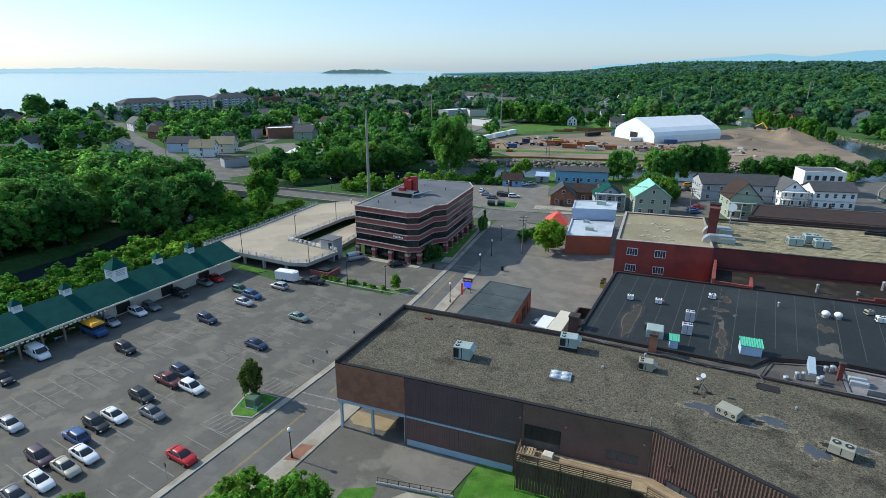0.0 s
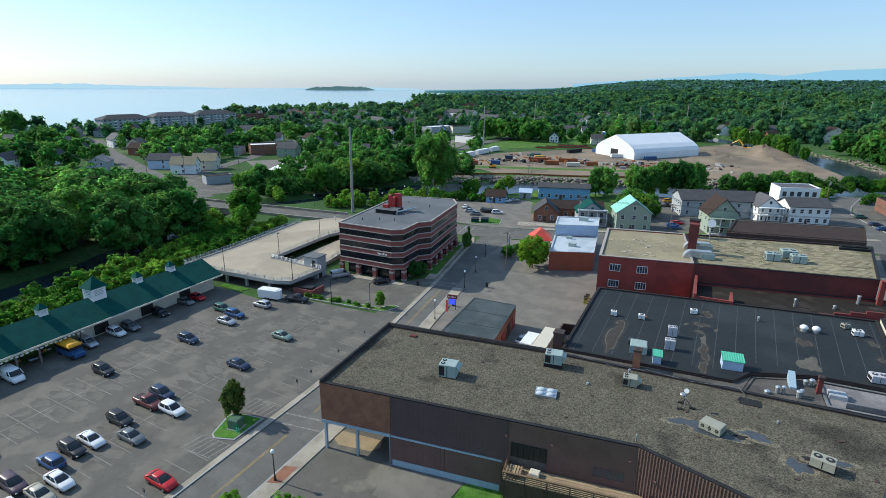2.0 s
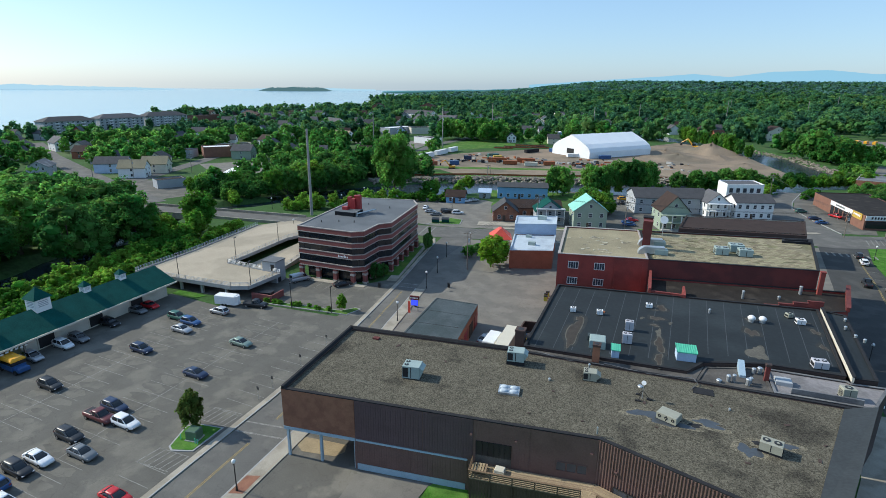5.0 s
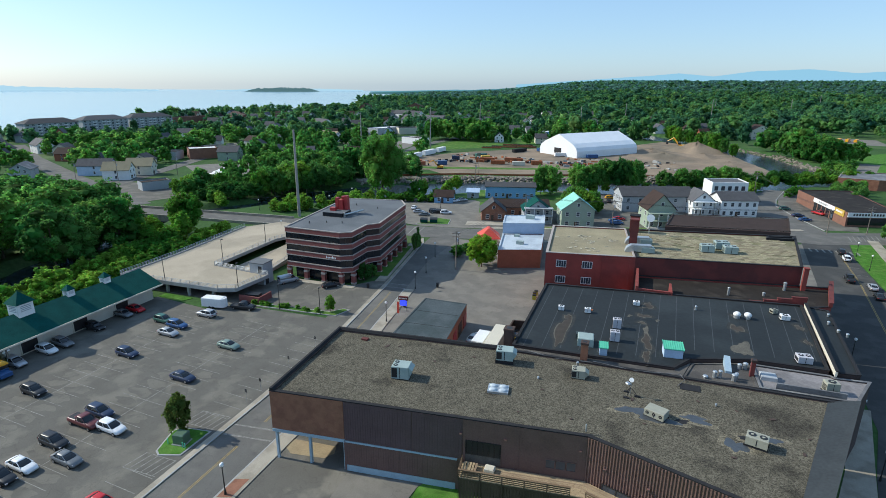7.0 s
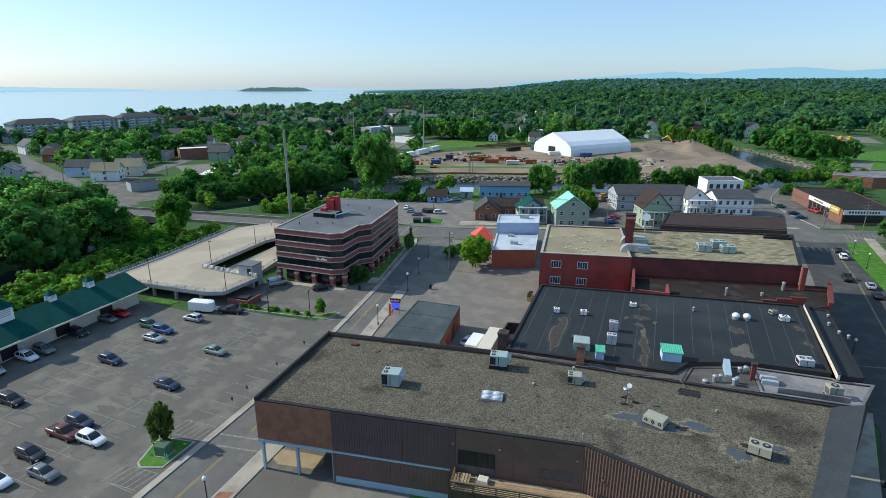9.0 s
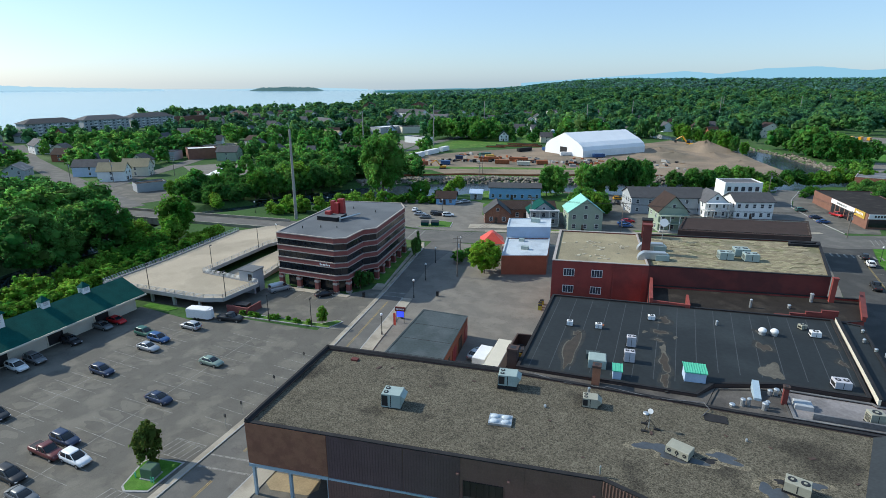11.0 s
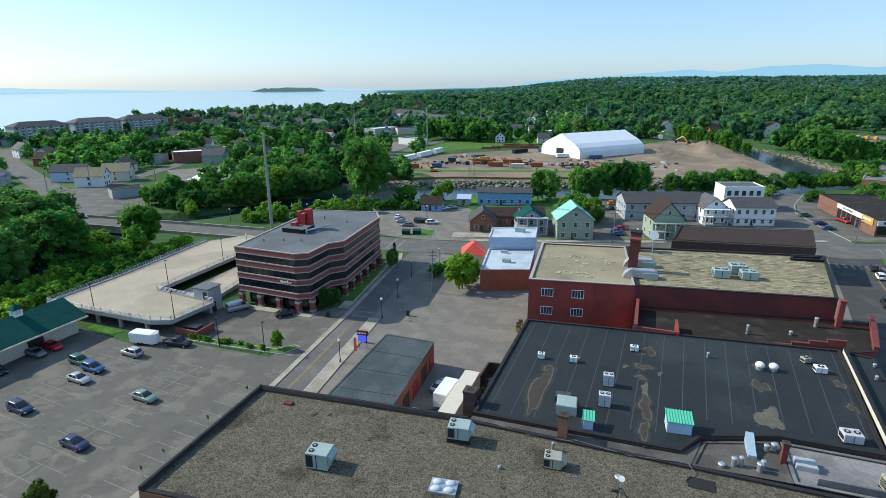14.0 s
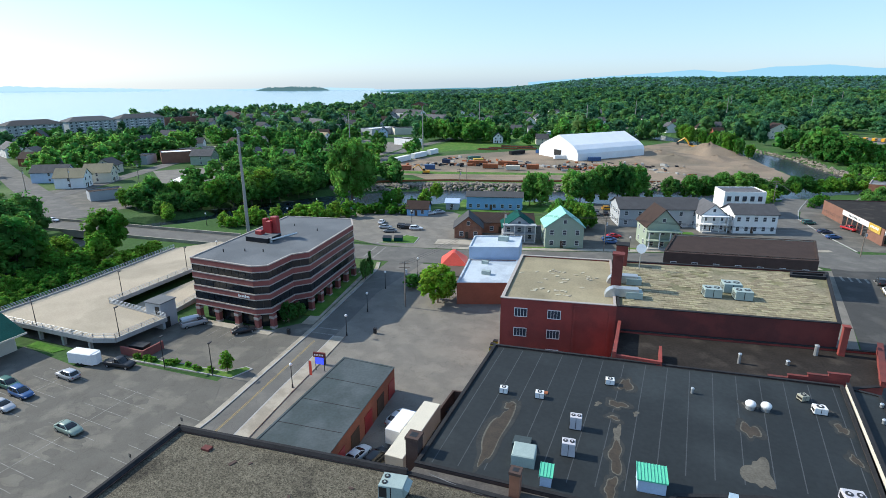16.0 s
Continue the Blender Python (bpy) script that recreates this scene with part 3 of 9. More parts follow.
slab("pavement_corner_plaza", [(-56, 181.6), (-40, 186.8), (-41.4, 191.6), (-57, 187.4)], 0.155, M_WALK, "pale concrete plaza before the brick house")
slab("pavement_main_west", [(19.4, 47.2), (20.2, 44.4), (29.55, 60), (33.4, 74), (38.5, 92), (34.6, 92), (32.4, 82.2), (29.9, 73.8)], 0.05, M_WALK, "concrete footway beside the retail block")
slab("pavement_yard", [(-14, 194), (-2, 198), (-3, 232), (-6, 262), (-36, 262), (-30, 240), (-14, 230)], 0.045, M_ASPHALT, "asphalt yard between houses")
slab("pavement_tyre_lot", [(64.5, 220), (76, 222), (86, 262), (80, 290), (62, 278), (57.9, 260), (60.4, 240)], 0.05, M_ASPHALT, "asphalt forecourt of the tyre shop")
slab("pavement_construction", [(-150, 330), (-100, 288), (-30, 318), (40, 312), (70, 342), (76, 372), (70, 410), (64, 466), (50, 512), (20, 540), (-20, 470), (-80, 440), (-120, 400), (-140, 372)], 0.05, M_DIRT, "bare brown dirt of a building site", "ground")
slab("ground_lawn", [(-21.9, 54.6), (-21.4, 45.9), (-20.5, 40), (-20, 20), (20, 20), (18, 46), (-2, 53.5)], 0.03, M_LAWN, "bright green lawn", "lawn")
slab("pavement_garden_walk", [(-30.6, 43.7), (-21.45, 45.8), (-20.55, 40), (-29, 36.5)], 0.035, M_WALK, "pale concrete walk below the hand rail")
slab("ground_garden_patch", [(-34, 41.5), (-30.7, 43.6), (-29.1, 36.5), (-34, 34)], 0.06, M_LAWN, "small grass patch beside the walk", "lawn")
slab("pavement_brick_band", [(-44.0, 45.4), (-42.3, 46.0), (-42.3, 42.6), (-44.0, 42.0)], 0.175, M_BROWNBRICK, "red-brown brick band across the footway")
slab("ground_riverside", [(-122, 281), (-92, 288), (-60, 295), (-30, 304), (60, 345), (50, 352), (-34, 310), (-64, 297), (-100, 288), (-140, 300)], 0.04, M_GRASS, "grassy river bank", "lawn")
slab("ground_site_field", [(-166, 372), (-152, 340), (-146, 400), (-134, 416), (-116, 432), (-84, 470), (-86, 532), (-130, 560), (-148, 520), (-160, 452)], 0.06, M_GRASS, "mown grass beside the site road", "lawn")
slab("ground_site_strip", [(-136, 302), (-100, 312), (-38, 331), (-38, 338), (-102, 320), (-138, 310)], 0.1, M_GRASS, "weedy strip along the site", "lawn")
slab("road_site_track", [(-150, 296), (-96, 306), (-36, 326), (40, 318), (66, 330), (64, 338), (38, 325), (-38, 333), (-100, 313), (-152, 303)], 0.09, M_DIRT, "pale dirt track along the site", "road")
slab("ground_far_field", [(100, 350), (130, 330), (220, 430), (190, 520), (120, 450)], 0.04, M_LAWN, "open mown field", "lawn")
slab("road_far", [(84, 300), (92, 296), (120, 350), (150, 430), (140, 434), (112, 356)], 0.07, M_LOT, "pale curving road", "road")
slab("pavement_west_yard", [(-262, 186), (-196, 172), (-190, 186), (-205, 205), (-255, 206)], 0.05, M_ASPHALT, "asphalt yard by the bridge road")
slab("ground_main_verge", [(61.3, 151), (66.4, 151), (74.2, 209), (68.2, 205.5), (63.5, 183)], 0.05, M_LAWN, "mown verge along main street", "lawn")


def strip(name, line, width, z0, z1, material, label, category="pavement"):
    """A raised strip along a line, width to its left."""
    bm = bmesh.new()
    pts = [Vector(p) for p in line]
    left = []
    for i, p in enumerate(pts):
        d = (pts[min(i + 1, len(pts) - 1)] - pts[max(i - 1, 0)]).normalized()
        left.append(p + Vector((-d.y, d.x)) * width)
    for i in range(len(pts) - 1):
        hexa(bm, [(*pts[i], z0), (*pts[i + 1], z0), (*left[i + 1], z0), (*left[i], z0), (*pts[i], z1), (*pts[i + 1], z1), (*left[i + 1], z1), (*left[i], z1)])
    return lone(name, bm, material, label, category, "structure")


W_KERB = [(-52.3, -30), (-52.3, 60), (-52.7, 85), (-56, 116), (-61.5, 155), (-63.5, 160)]
E_KERB = [(-44.3, -30), (-44.3, 60), (-48.6, 95), (-49.4, 103), (-50.9, 115)]
strip("kerb_west", W_KERB, 0.2, 0, 0.17, M_CONC, "concrete kerb", "kerb")
strip("pavement_west", [(x - 0.2, y) for x, y in W_KERB], 0.85, 0, 0.16, M_WALK, "pale concrete footway beside the car park")
strip("kerb_east", E_KERB[::-1], 0.2, 0, 0.17, M_CONC, "concrete kerb", "kerb")
strip("pavement_east", [(x + 0.2, y) for x, y in E_KERB[::-1]], 2.3, 0, 0.16, M_WALK, "pale concrete footway")
strip("pavement_office", [(-57.6, 118), (-62.8, 153)], 2.6, 0, 0.15, M_WALK, "concrete walk before the office block")
strip("pavement_office_front", [(-63, 110.6), (-83, 110.2)], -1.9, 0, 0.14, M_WALK, "concrete walk along the office arcade")
strip("pavement_main_east", [(66.4, 150), (74.3, 209.3)], -3.0, 0, 0.15, M_WALK, "concrete footway along main street")
strip("kerb_bank", BANK_KERB, -0.3, 0, 0.17, M_CONC, "pale concrete kerb along the side road", "kerb")
strip("pavement_cross_south", [(-47.5, 164.6), (0, 179.4), (50, 198.5)], -2.2, 0, 0.15, M_WALK, "concrete footway")
strip("pavement_cross_north", [(58, 216), (0, 194.6), (-49, 178.8)], -2.4, 0, 0.15, M_WALK, "concrete footway")
strip("ground_office_verge", [(-58.8, 122), (-63.5, 150)], 3.4, 0, 0.2, M_GRASS, "shaded lawn beside the office block", "lawn")


# painted lines
def paint_line(bm, a, b, w, z):
    a, b = Vector(a), Vector(b)
    d = (b - a).normalized()
    s = Vector((-d.y, d.x)) * w / 2
    bm.faces.new([bm.verts.new((*p, z)) for p in (a - s, b - s, b + s, a + s)])


bm = bmesh.new()
for cx in (-69.7, -85.6):
    paint_line(bm, (cx, 14), (cx, 86), 0.12, 0.062)
    for i in range(27):
        y = 14 + i * 2.76
        paint_line(bm, (cx - 5.2, y + 0.35), (cx + 5.2, y - 0.35), 0.095, 0.066)
for i in range(24):
    y = 20 + i * 2.76
    if not 43.5 < y < 55.5:
        paint_line(bm, (-59.2, y + 0.2), (-53.9, y - 0.2), 0.11, 0.066)
for y0, y1 in ((42.3, 45.6), (52.8, 56.2)):
    for i in range(6):
        paint_line(bm, (-59.5 + i * 1.0, y0), (-58.9 + i * 1.0, y1), 0.14, 0.066)
    paint_line(bm, (-59.6, y0), (-54, y0), 0.12, 0.07)
    paint_line(bm, (-59.0, y1), (-53.8, y1), 0.12, 0.07)
for i in range(6):
    paint_line(bm, (-80 + i * 2.8, 106), (-80 + i * 2.8, 110), 0.11, 0.062)
worn = bmesh.new()
rw = random.Random(44)
for cx in (-69.7, -85.6):
    for i in range(26):
        for side in (-2.7, 2.7):
            if rw.random() < 0.8:
                sheet(worn, blob(cx + side + rw.uniform(-0.3, 0.3), 15.4 + i * 2.76 - side * 0.07, rw.uniform(1.5, 2.3), rw.uniform(0.75, 1.15), rw.randrange(999), 22, 0.35), 0.0545 + 0.0002 * (i % 5))
lone("worn_stalls", worn, M_BLEACHED, "bleached worn patches in the parking stalls", "stain", "structure")
lone("parking_lines", bm, M_LINE, "faded white parking stall lines", "road marking", "structure")
bm = bmesh.new()
for y in (52.6, 55.0):
    paint_line(bm, (-52.1, y), (-44.5, y + 0.9), 0.32, 0.052)
for y in (115.0, 117.4):
    paint_line(bm, (-56.2, y), (-50.8, y + 0.4), 0.3, 0.052)
for x in (-70.5, -67.5):
    paint_line(bm, (x, 162.5), (x - 1.2, 173.5), 0.5, 0.072)
for x in range(8):
    paint_line(bm, (53.5 + x * 1.8, 188.5), (53.6 + x * 1.8, 192), 0.6, 0.056)
for x in range(7):
    paint_line(bm, (69 + x * 1.5, 206 + x * 0.6), (70 + x * 1.5, 213 + x * 0.6), 0.3, 0.072)
for i in range(7):
    paint_line(bm, (60 + i * 0.45, 146 + i * 7), (57.4 + i * 0.45, 146.2 + i * 7), 0.14, 0.056)
lone("crosswalk_lines", bm, M_LINE, "worn white crossing lines", "road marking", "structure")
bm = bmesh.new()
for s in (-0.12, 0.12):
    paint_line(bm, (-48.3 + s, -20), (-48.3 + s, 51), 0.1, 0.05)
    paint_line(bm, (-48.3 + s, 57), (-48.5 + s, 62), 0.1, 0.05)
    paint_line(bm, (-48.5 + s, 62), (-50.6 + s, 88), 0.1, 0.05)
    paint_line(bm, (-50.6 + s, 88), (-53.2 + s, 112), 0.1, 0.05)
    paint_line(bm, (46 + s, 90), (57.5 + s, 160), 0.12, 0.055)
    paint_line(bm, (57.5 + s, 160), (60.5 + s, 186), 0.12, 0.055)
lone("centre_lines", bm, M_LANE, "worn yellow centre lines", "road marking", "structure")

# planted islands
ISLE = [(-54.1, 46.6), (-54.0, 52.4), (-58.6, 51.8), (-59.4, 50.6), (-58.0, 46.2), (-57.0, 45.6)]
slab("kerb_island", ISLE, 0.16, M_CONC, "concrete island kerb", "kerb")
slab("ground_island", inset(ISLE, 0.25), 0.2, M_LAWN, "bright grass island", "lawn")
ISLE2 = [(-80, 93.3), (-58.4, 94.6), (-57.0, 98.6), (-58.6, 98.9), (-60.8, 96.3), (-80, 94.9)]
slab("kerb_lot_island", ISLE2, 0.15, M_CONC, "concrete island kerb", "kerb")
slab("ground_lot_island", inset(ISLE2, 0.25), 0.19, M_GRASS, "grassy planting strip", "lawn")
slab("pavement_under_deck", [(-117, 93), (-90, 93), (-89, 106.5), (-117, 108)], 0.04, M_ASPHALT, "shaded asphalt under the parking deck")
slab("ground_market_grass", [(-103.5, 90.3), (-96, 90.2), (-95, 92.0), (-103.5, 92.4)], 0.1, M_LAWN, "grass patch beside the parking deck", "lawn")


# ---------------------------------------------------------------- flat-roofed buildings
def flat_building(name, label, poly, h, wall_mat, roof_mat, parapet=0.5, thick=0.35, coping=None, z0=0.0):
    c = (sum(p[0] for p in poly) / len(poly), sum(p[1] for p in poly) / len(poly))
    b = thing(name, label, "building", pose(*c, 0))
    bm = bmesh.new()
    inner = inset(poly, thick)
    prism(bm, poly, z0, h - 0.02)
    part("wall", bm, wall_mat, b, world_space=True)
    bm = bmesh.new()
    ring(bm, poly, inner, h - 0.02, h + parapet)
    part("parapet", bm, wall_mat, b, world_space=True)
    bm = bmesh.new()
    prism(bm, inset(poly, thick + 0.003), h - 0.01, h + 0.06)
    part("roof", bm, roof_mat, b, world_space=True)
    if coping:
        bm = bmesh.new()
        ring(bm, inset(poly, -0.06), inset(poly, thick + 0.06), h + parapet, h + parapet + 0.1)
        part("coping", bm, coping, b, world_space=True)
    return b


RETAIL = [(-41.8, 50.8), (-1.9, 55.1), (19, 47.8), (29.3, 73.4), (9, 73.2), (-15.2, 73.0), (-42.8, 70.4)]
DARK = [(-15, 74.3), (8.0, 75.2), (10.3, 78.8), (18.4, 81.6), (28.4, 81.8), (31, 108), (-14.6, 103.2)]


# ---- low retail block with the gravel roof
def retail_block():
    b = thing("retail_building", "two-storey retail block with dark panelled front and gravel roof", "building", pose(-10, 62, 0))
    low = [(-31.8, 51.9), (-1.9, 55.1), (19, 47.8), (29.3, 73.4), (9, 73.2), (-15.2, 73.0), (-42.8, 70.4), (-42.1, 57.0), (-31.8, 57.5)]
    bm = bmesh.new()
    prism(bm, low, 0, 4.5)
    prism(bm, RETAIL, 4.5, 9.98)
    part("wall", bm, M_PANEL2, b, "dull brown wall", world_space=True)
    bm = bmesh.new()
    ring(bm, RETAIL, inset(RETAIL, 0.4), 9.98, 10.25)
    part("parapet", bm, M_PANEL2, b, world_space=True)
    bm = bmesh.new()
    prism(bm, inset(RETAIL, 0.403), 9.97, 10.1)
    part("roof", bm, M_GRAVEL, b, "brown pea-gravel roof", world_space=True)
    bm = bmesh.new()
    ring(bm, inset(RETAIL, -0.05), inset(RETAIL, 0.45), 10.25, 10.38)
    part("coping", bm, M_COPING, b, world_space=True)
    # raised kerbs along street and yard side
    for a, c in (((-42.8, 70.4), (-41.8, 50.8)), ((-15.2, 73.0), (-42.8, 70.4))):
        bm = bmesh.new()
        u = Vector((c[0] - a[0], c[1] - a[1])).normalized()
        n = Vector((-u.y, u.x)) * 0.55
        hexa(bm, [(*a, 10.38), (*c, 10.38), (c[0] + n.x, c[1] + n.y, 10.38), (a[0] + n.x, a[1] + n.y, 10.38),
                  (*a, 10.72), (*c, 10.72), (c[0] + n.x * 0.6, c[1] + n.y * 0.6, 10.72), (a[0] + n.x * 0.6, a[1] + n.y * 0.6, 10.72)])
        part("upstand", bm, M_COPING, b, world_space=True)
    # cladding panels of the street front, each slightly proud of the wall
    d = Vector((39.9, 4.3)).normalized()
    n = Vector((d.y, -d.x))
    o = Vector((-41.8, 50.8))

    def clad(name, s0, s1, z0, z1, material, proud, label=""):
        bm = bmesh.new()
        a, c = o + d * s0, o + d * s1
        p, q = a + n * proud, c + n * proud
        hexa(bm, [(*p, z0), (*q, z0), (*c, z0), (*a, z0), (*p, z1), (*q, z1), (*c, z1), (*a, z1)])
        if name == "cladding_panel":
            k = s0 + 0.15
            while k < s1 - 0.1:
                a, c = o + d * k + n * (proud - 0.004), o + d * (k + 0.09) + n * (proud - 0.004)
                p, q = a + n * 0.035, c + n * 0.035
                hexa(bm, [(*p, z0), (*q, z0), (*c, z0), (*a, z0), (*p, z1), (*q, z1), (*c, z1), (*a, z1)])
                k += 0.33
        return part(name, bm, material, b, label, world_space=True)
    clad("brick_panel", 0.0, 10.2, 4.75, 10.2, M_BROWNBRICK, 0.08, "brown brick panel over the drive")
    clad("cladding_panel", 10.25, 19.2, 4.75, 10.2, M_PANEL, 0.06)
    clad("cladding_panel", 19.3, 25.6, 4.75, 10.2, M_PANEL, 0.07)
    clad("cladding_panel", 25.7, 32.4, 0.9, 10.2, M_PANEL2, 0.05)
    clad("cladding_panel", 32.5, 40.1, 0.9, 10.2, M_PANEL2, 0.06)
    clad("cladding_panel", 10.25, 17.6, 1.0, 4.3, M_PANEL2, 0.05)
    clad("cladding_panel", 17.7, 25.0, 1.0, 4.3, M_PANEL2, 0.06)
    clad("blue_band", 0.0, 10.2, 4.3, 4.72, M_BLUETRIM, 0.14, "pale blue steel beam")
    clad("blue_band", 10.3, 25.0, 4.36, 4.6, M_BLUETRIM, 0.12, "thin pale blue band")
    clad("plinth", 10.4, 24.8, 0.0, 0.95, M_BLUETRIM, 0.08, "pale blue painted plinth")
    for s in (0.4, 5.2, 10.1):
        bm = bmesh.new()
        p = o + d * s - n * 0.25
        box(bm, p.x - 0.16, p.x + 0.16, p.y - 0.16, p.y + 0.16, 0.04, 4.3)
        part("column", bm, M_BLUETRIM, b, "pale blue steel column", world_space=True)
    # barred opening, its dark inside painted as a flat black panel, and small windows
    bm = bmesh.new()
    a, c = o + d * 26.0, o + d * 30.3
    hexa(bm, [(*(a + n * 0.15), 5.6), (*(c + n * 0.15), 5.6), (*c, 5.6), (*a, 5.6), (*(a + n * 0.15), 7.5), (*(c + n * 0.15), 7.5), (*c, 7.5), (*a, 7.5)])
    opening = part("opening", bm, M_BLACK, b, "black panel for the dark barred opening", world_space=True)
    for i in range(7):
        bm = bmesh.new()
        p = o + d * (26.1 + i * 0.68) + n * 0.2
        tube(bm, (*p, 5.6), (*p, 7.5), 0.05, n=5)
        part("bar", bm, M_BLACK, opening, world_space=True)
    clad("sill_panel", 26.0, 30.3, 4.5, 5.6, M_LINKROOF, 0.14, "grey panel below the opening")
    for s in (36.1, 37.3, 38.5):
        window(b, (*(o + d * s + n * 0.06), 5.4), d, 1.0, 1.1, M_PANEL2, 1)
    for s in (25.4, 30.8, 39.4):
        bm = bmesh.new()
        p = o + d * s + n * 0.2
        box(bm, p.x - 0.15, p.x + 0.15, p.y - 0.14, p.y + 0.14, 8.2, 8.42)
        part("wall_lamp", bm, M_PANEL2, b, world_space=True)
    # ribbed steel siding on the angled wing
    e0, e1 = Vector((-1.9, 55.1)), Vector((19, 47.8))
    u = (e1 - e0).normalized()
    v = Vector((u.y, -u.x))
    bm = bmesh.new()
    k, length = 0.0, (e1 - e0).length
    while k < length - 0.2:
        a, c = e0 + u * k, e0 + u * (k + 0.2)
        p, q = a + v * 0.12 + u * 0.04, c + v * 0.12 - u * 0.04
        hexa(bm, [(*p, 0.2), (*q, 0.2), (*c, 0.2), (*a, 0.2), (*p, 10.22), (*q, 10.22), (*c, 10.22), (*a, 10.22)])
        k += 0.34
    part("ribbed_siding", bm, M_CORR, b, "brown ribbed steel siding", world_space=True)
    window(b, (*(e0 + u * 3.8 + v * 0.13), 4.2), u, 3.2, 0.9, M_BLACK, 2)
    window(b, (*(e0 + u * 12.8 + v * 0.13), 4.2), u, 3.2, 0.9, M_BLACK, 2)
    for s in (2.3, 7.2, 12.0):
        bm = bmesh.new()
        p = e0 + u * s + v * 0.3
        box(bm, p.x - 0.15, p.x + 0.15, p.y - 0.14, p.y + 0.14, 7.0, 7.25)
        part("wall_lamp", bm, M_PANEL2, b, world_space=True)
    # sloping dark metal edge on the main street side
    bm = bmesh.new()
    hexa(bm, [(17.3, 48.6, 10.12), (19, 47.8, 10.12), (29.3, 73.3, 10.12), (26.2, 73.1, 10.12), (17.2, 48.6, 10.2), (19.2, 47.6, 11.0), (29.5, 73.3, 11.0), (26.0, 73.1, 10.2)])
    part("metal_edge", bm, M_EDGE, b, "dark slate-grey standing edge strip", world_space=True)
    return b


retail_block()


def stain(name, poly, z, material, label):
    bm = bmesh.new()
    prism(bm, poly, z - 0.02, z)
    return lone(name, bm, material, label, "stain", "structure")


PATCHES = ((3.0, 62.7, 1.7, 0.9), (5.6, 61.6, 1.9, 0.7), (9.9, 63.3, 1.6, 0.7), (8.3, 62.3, 0.9, 0.35), (13.7, 59.4, 1.0, 1.2), (17.6, 61.8, 0.9, 0.6), (15.0, 61.2, 0.8, 0.4))
for i, (x, y, rx, ry) in enumerate(PATCHES):
    stain("washed_gravel", blob(x, y, rx + 0.55, ry + 0.45, i + 3, 44, 0.6), 10.1012 + i * 0.0004, M_WASHED, "pale washed gravel round a tar patch")
    stain("roof_patch", blob(x, y, rx, ry, i + 3, 44, 0.55), 10.106 + i * 0.001, M_TARPATCH if ry > 0.5 else M_COPING, "smooth blue-grey tar patch on the gravel")

# ---- dark membrane roof
dark = flat_building("dark_roofed_building", "flat-roofed block with black seamed membrane roof", DARK, 10.2, M_DARKBRICK, M_MEMBRANE, 0.22, 0.3, M_COPING)
for i in range(16):
    t = 0.035 + i * 0.0625
    a, c = Vector((-15, 74.3)).lerp(Vector((28.4, 80.6)), t), Vector(DARK[6]).lerp(Vector(DARK[5]), t)
    if a.x > 6.5:
        a = a.lerp(c, 0.13)
    g = (c - a).normalized()
    bm = bmesh.new()
    a, c = a + g * 0.7, c - g * 0.7
    hexa(bm, [(a.x - 0.05, a.y, 10.258), (a.x + 0.05, a.y, 10.258), (c.x + 0.05, c.y, 10.258), (c.x - 0.05, c.y, 10.258),
              (a.x - 0.05, a.y, 10.268), (a.x + 0.05, a.y, 10.268), (c.x + 0.05, c.y, 10.268), (c.x - 0.05, c.y, 10.268)])
    part("roof_seam", bm, M_SEAM, dark, world_space=True)
silt = [(-8.6, 82.4, 0.95, 7.2, 1), (-8.5, 88.4, 0.6, 0.8, 2), (4.6, 98.4, 0.8, 1.9, 3), (3.9, 93.3, 1.1, 0.8, 4), (4.4, 83.0, 0.8, 2.7, 5), (4.3, 77.9, 0.7, 1.6, 6),
        (18.4, 93.2, 1.0, 1.6, 7), (18.9, 98.8, 0.5, 0.6, 8), (28.2, 97.2, 0.6, 1.0, 9), (27.3, 101.0, 0.9, 0.5, 10), (28.0, 91.3, 0.45, 0.9, 11), (3.7, 90.2, 0.6, 0.4, 12)]
for x, y, rx, ry, s in silt:
    stain("silt_film", blob(x, y, rx * 0.8 + 0.5, ry * 0.9 + 0.7, s, 40, 0.5), 10.27 - s * 0.0001, M_HALO, "thin silt film round a puddle")
    stain("silt_rim", blob(x, y, rx * 0.75 + 0.13, ry * 0.85 + 0.16, s, 40, 0.5), 10.2735, M_SILTRIM, "dried silt ring on the membrane")
    stain("silt_puddle", blob(x, y, rx * 0.75, ry * 0.85, s, 40, 0.5), 10.278, M_PUDDLE, "brown silt puddle on the membrane")
for x, y, rx, ry, s in ((18.2, 85.5, 1.1, 2.8, 21), (1.6, 92.6, 0.35, 0.5, 22), (6.1, 92.0, 0.3, 0.5, 23), (4.3, 87.0, 0.5, 1.6, 24)):
    stain("silt_rim", blob(x, y, rx, ry, s, 44, 0.6), 10.271, M_SILTRIM, "dried silt film on the membrane")

bm = bmesh.new()
prism(bm, [(-15.1, 73.06), (9.0, 73.26), (9.0, 73.7), (10.4, 78.4), (7.9, 75.1), (-15.0, 74.2)], 9.6, 10.06)
lone("valley_gutter", bm, M_LINKROOF, "gravel-strewn gutter between two roofs", "gutter", "structure")

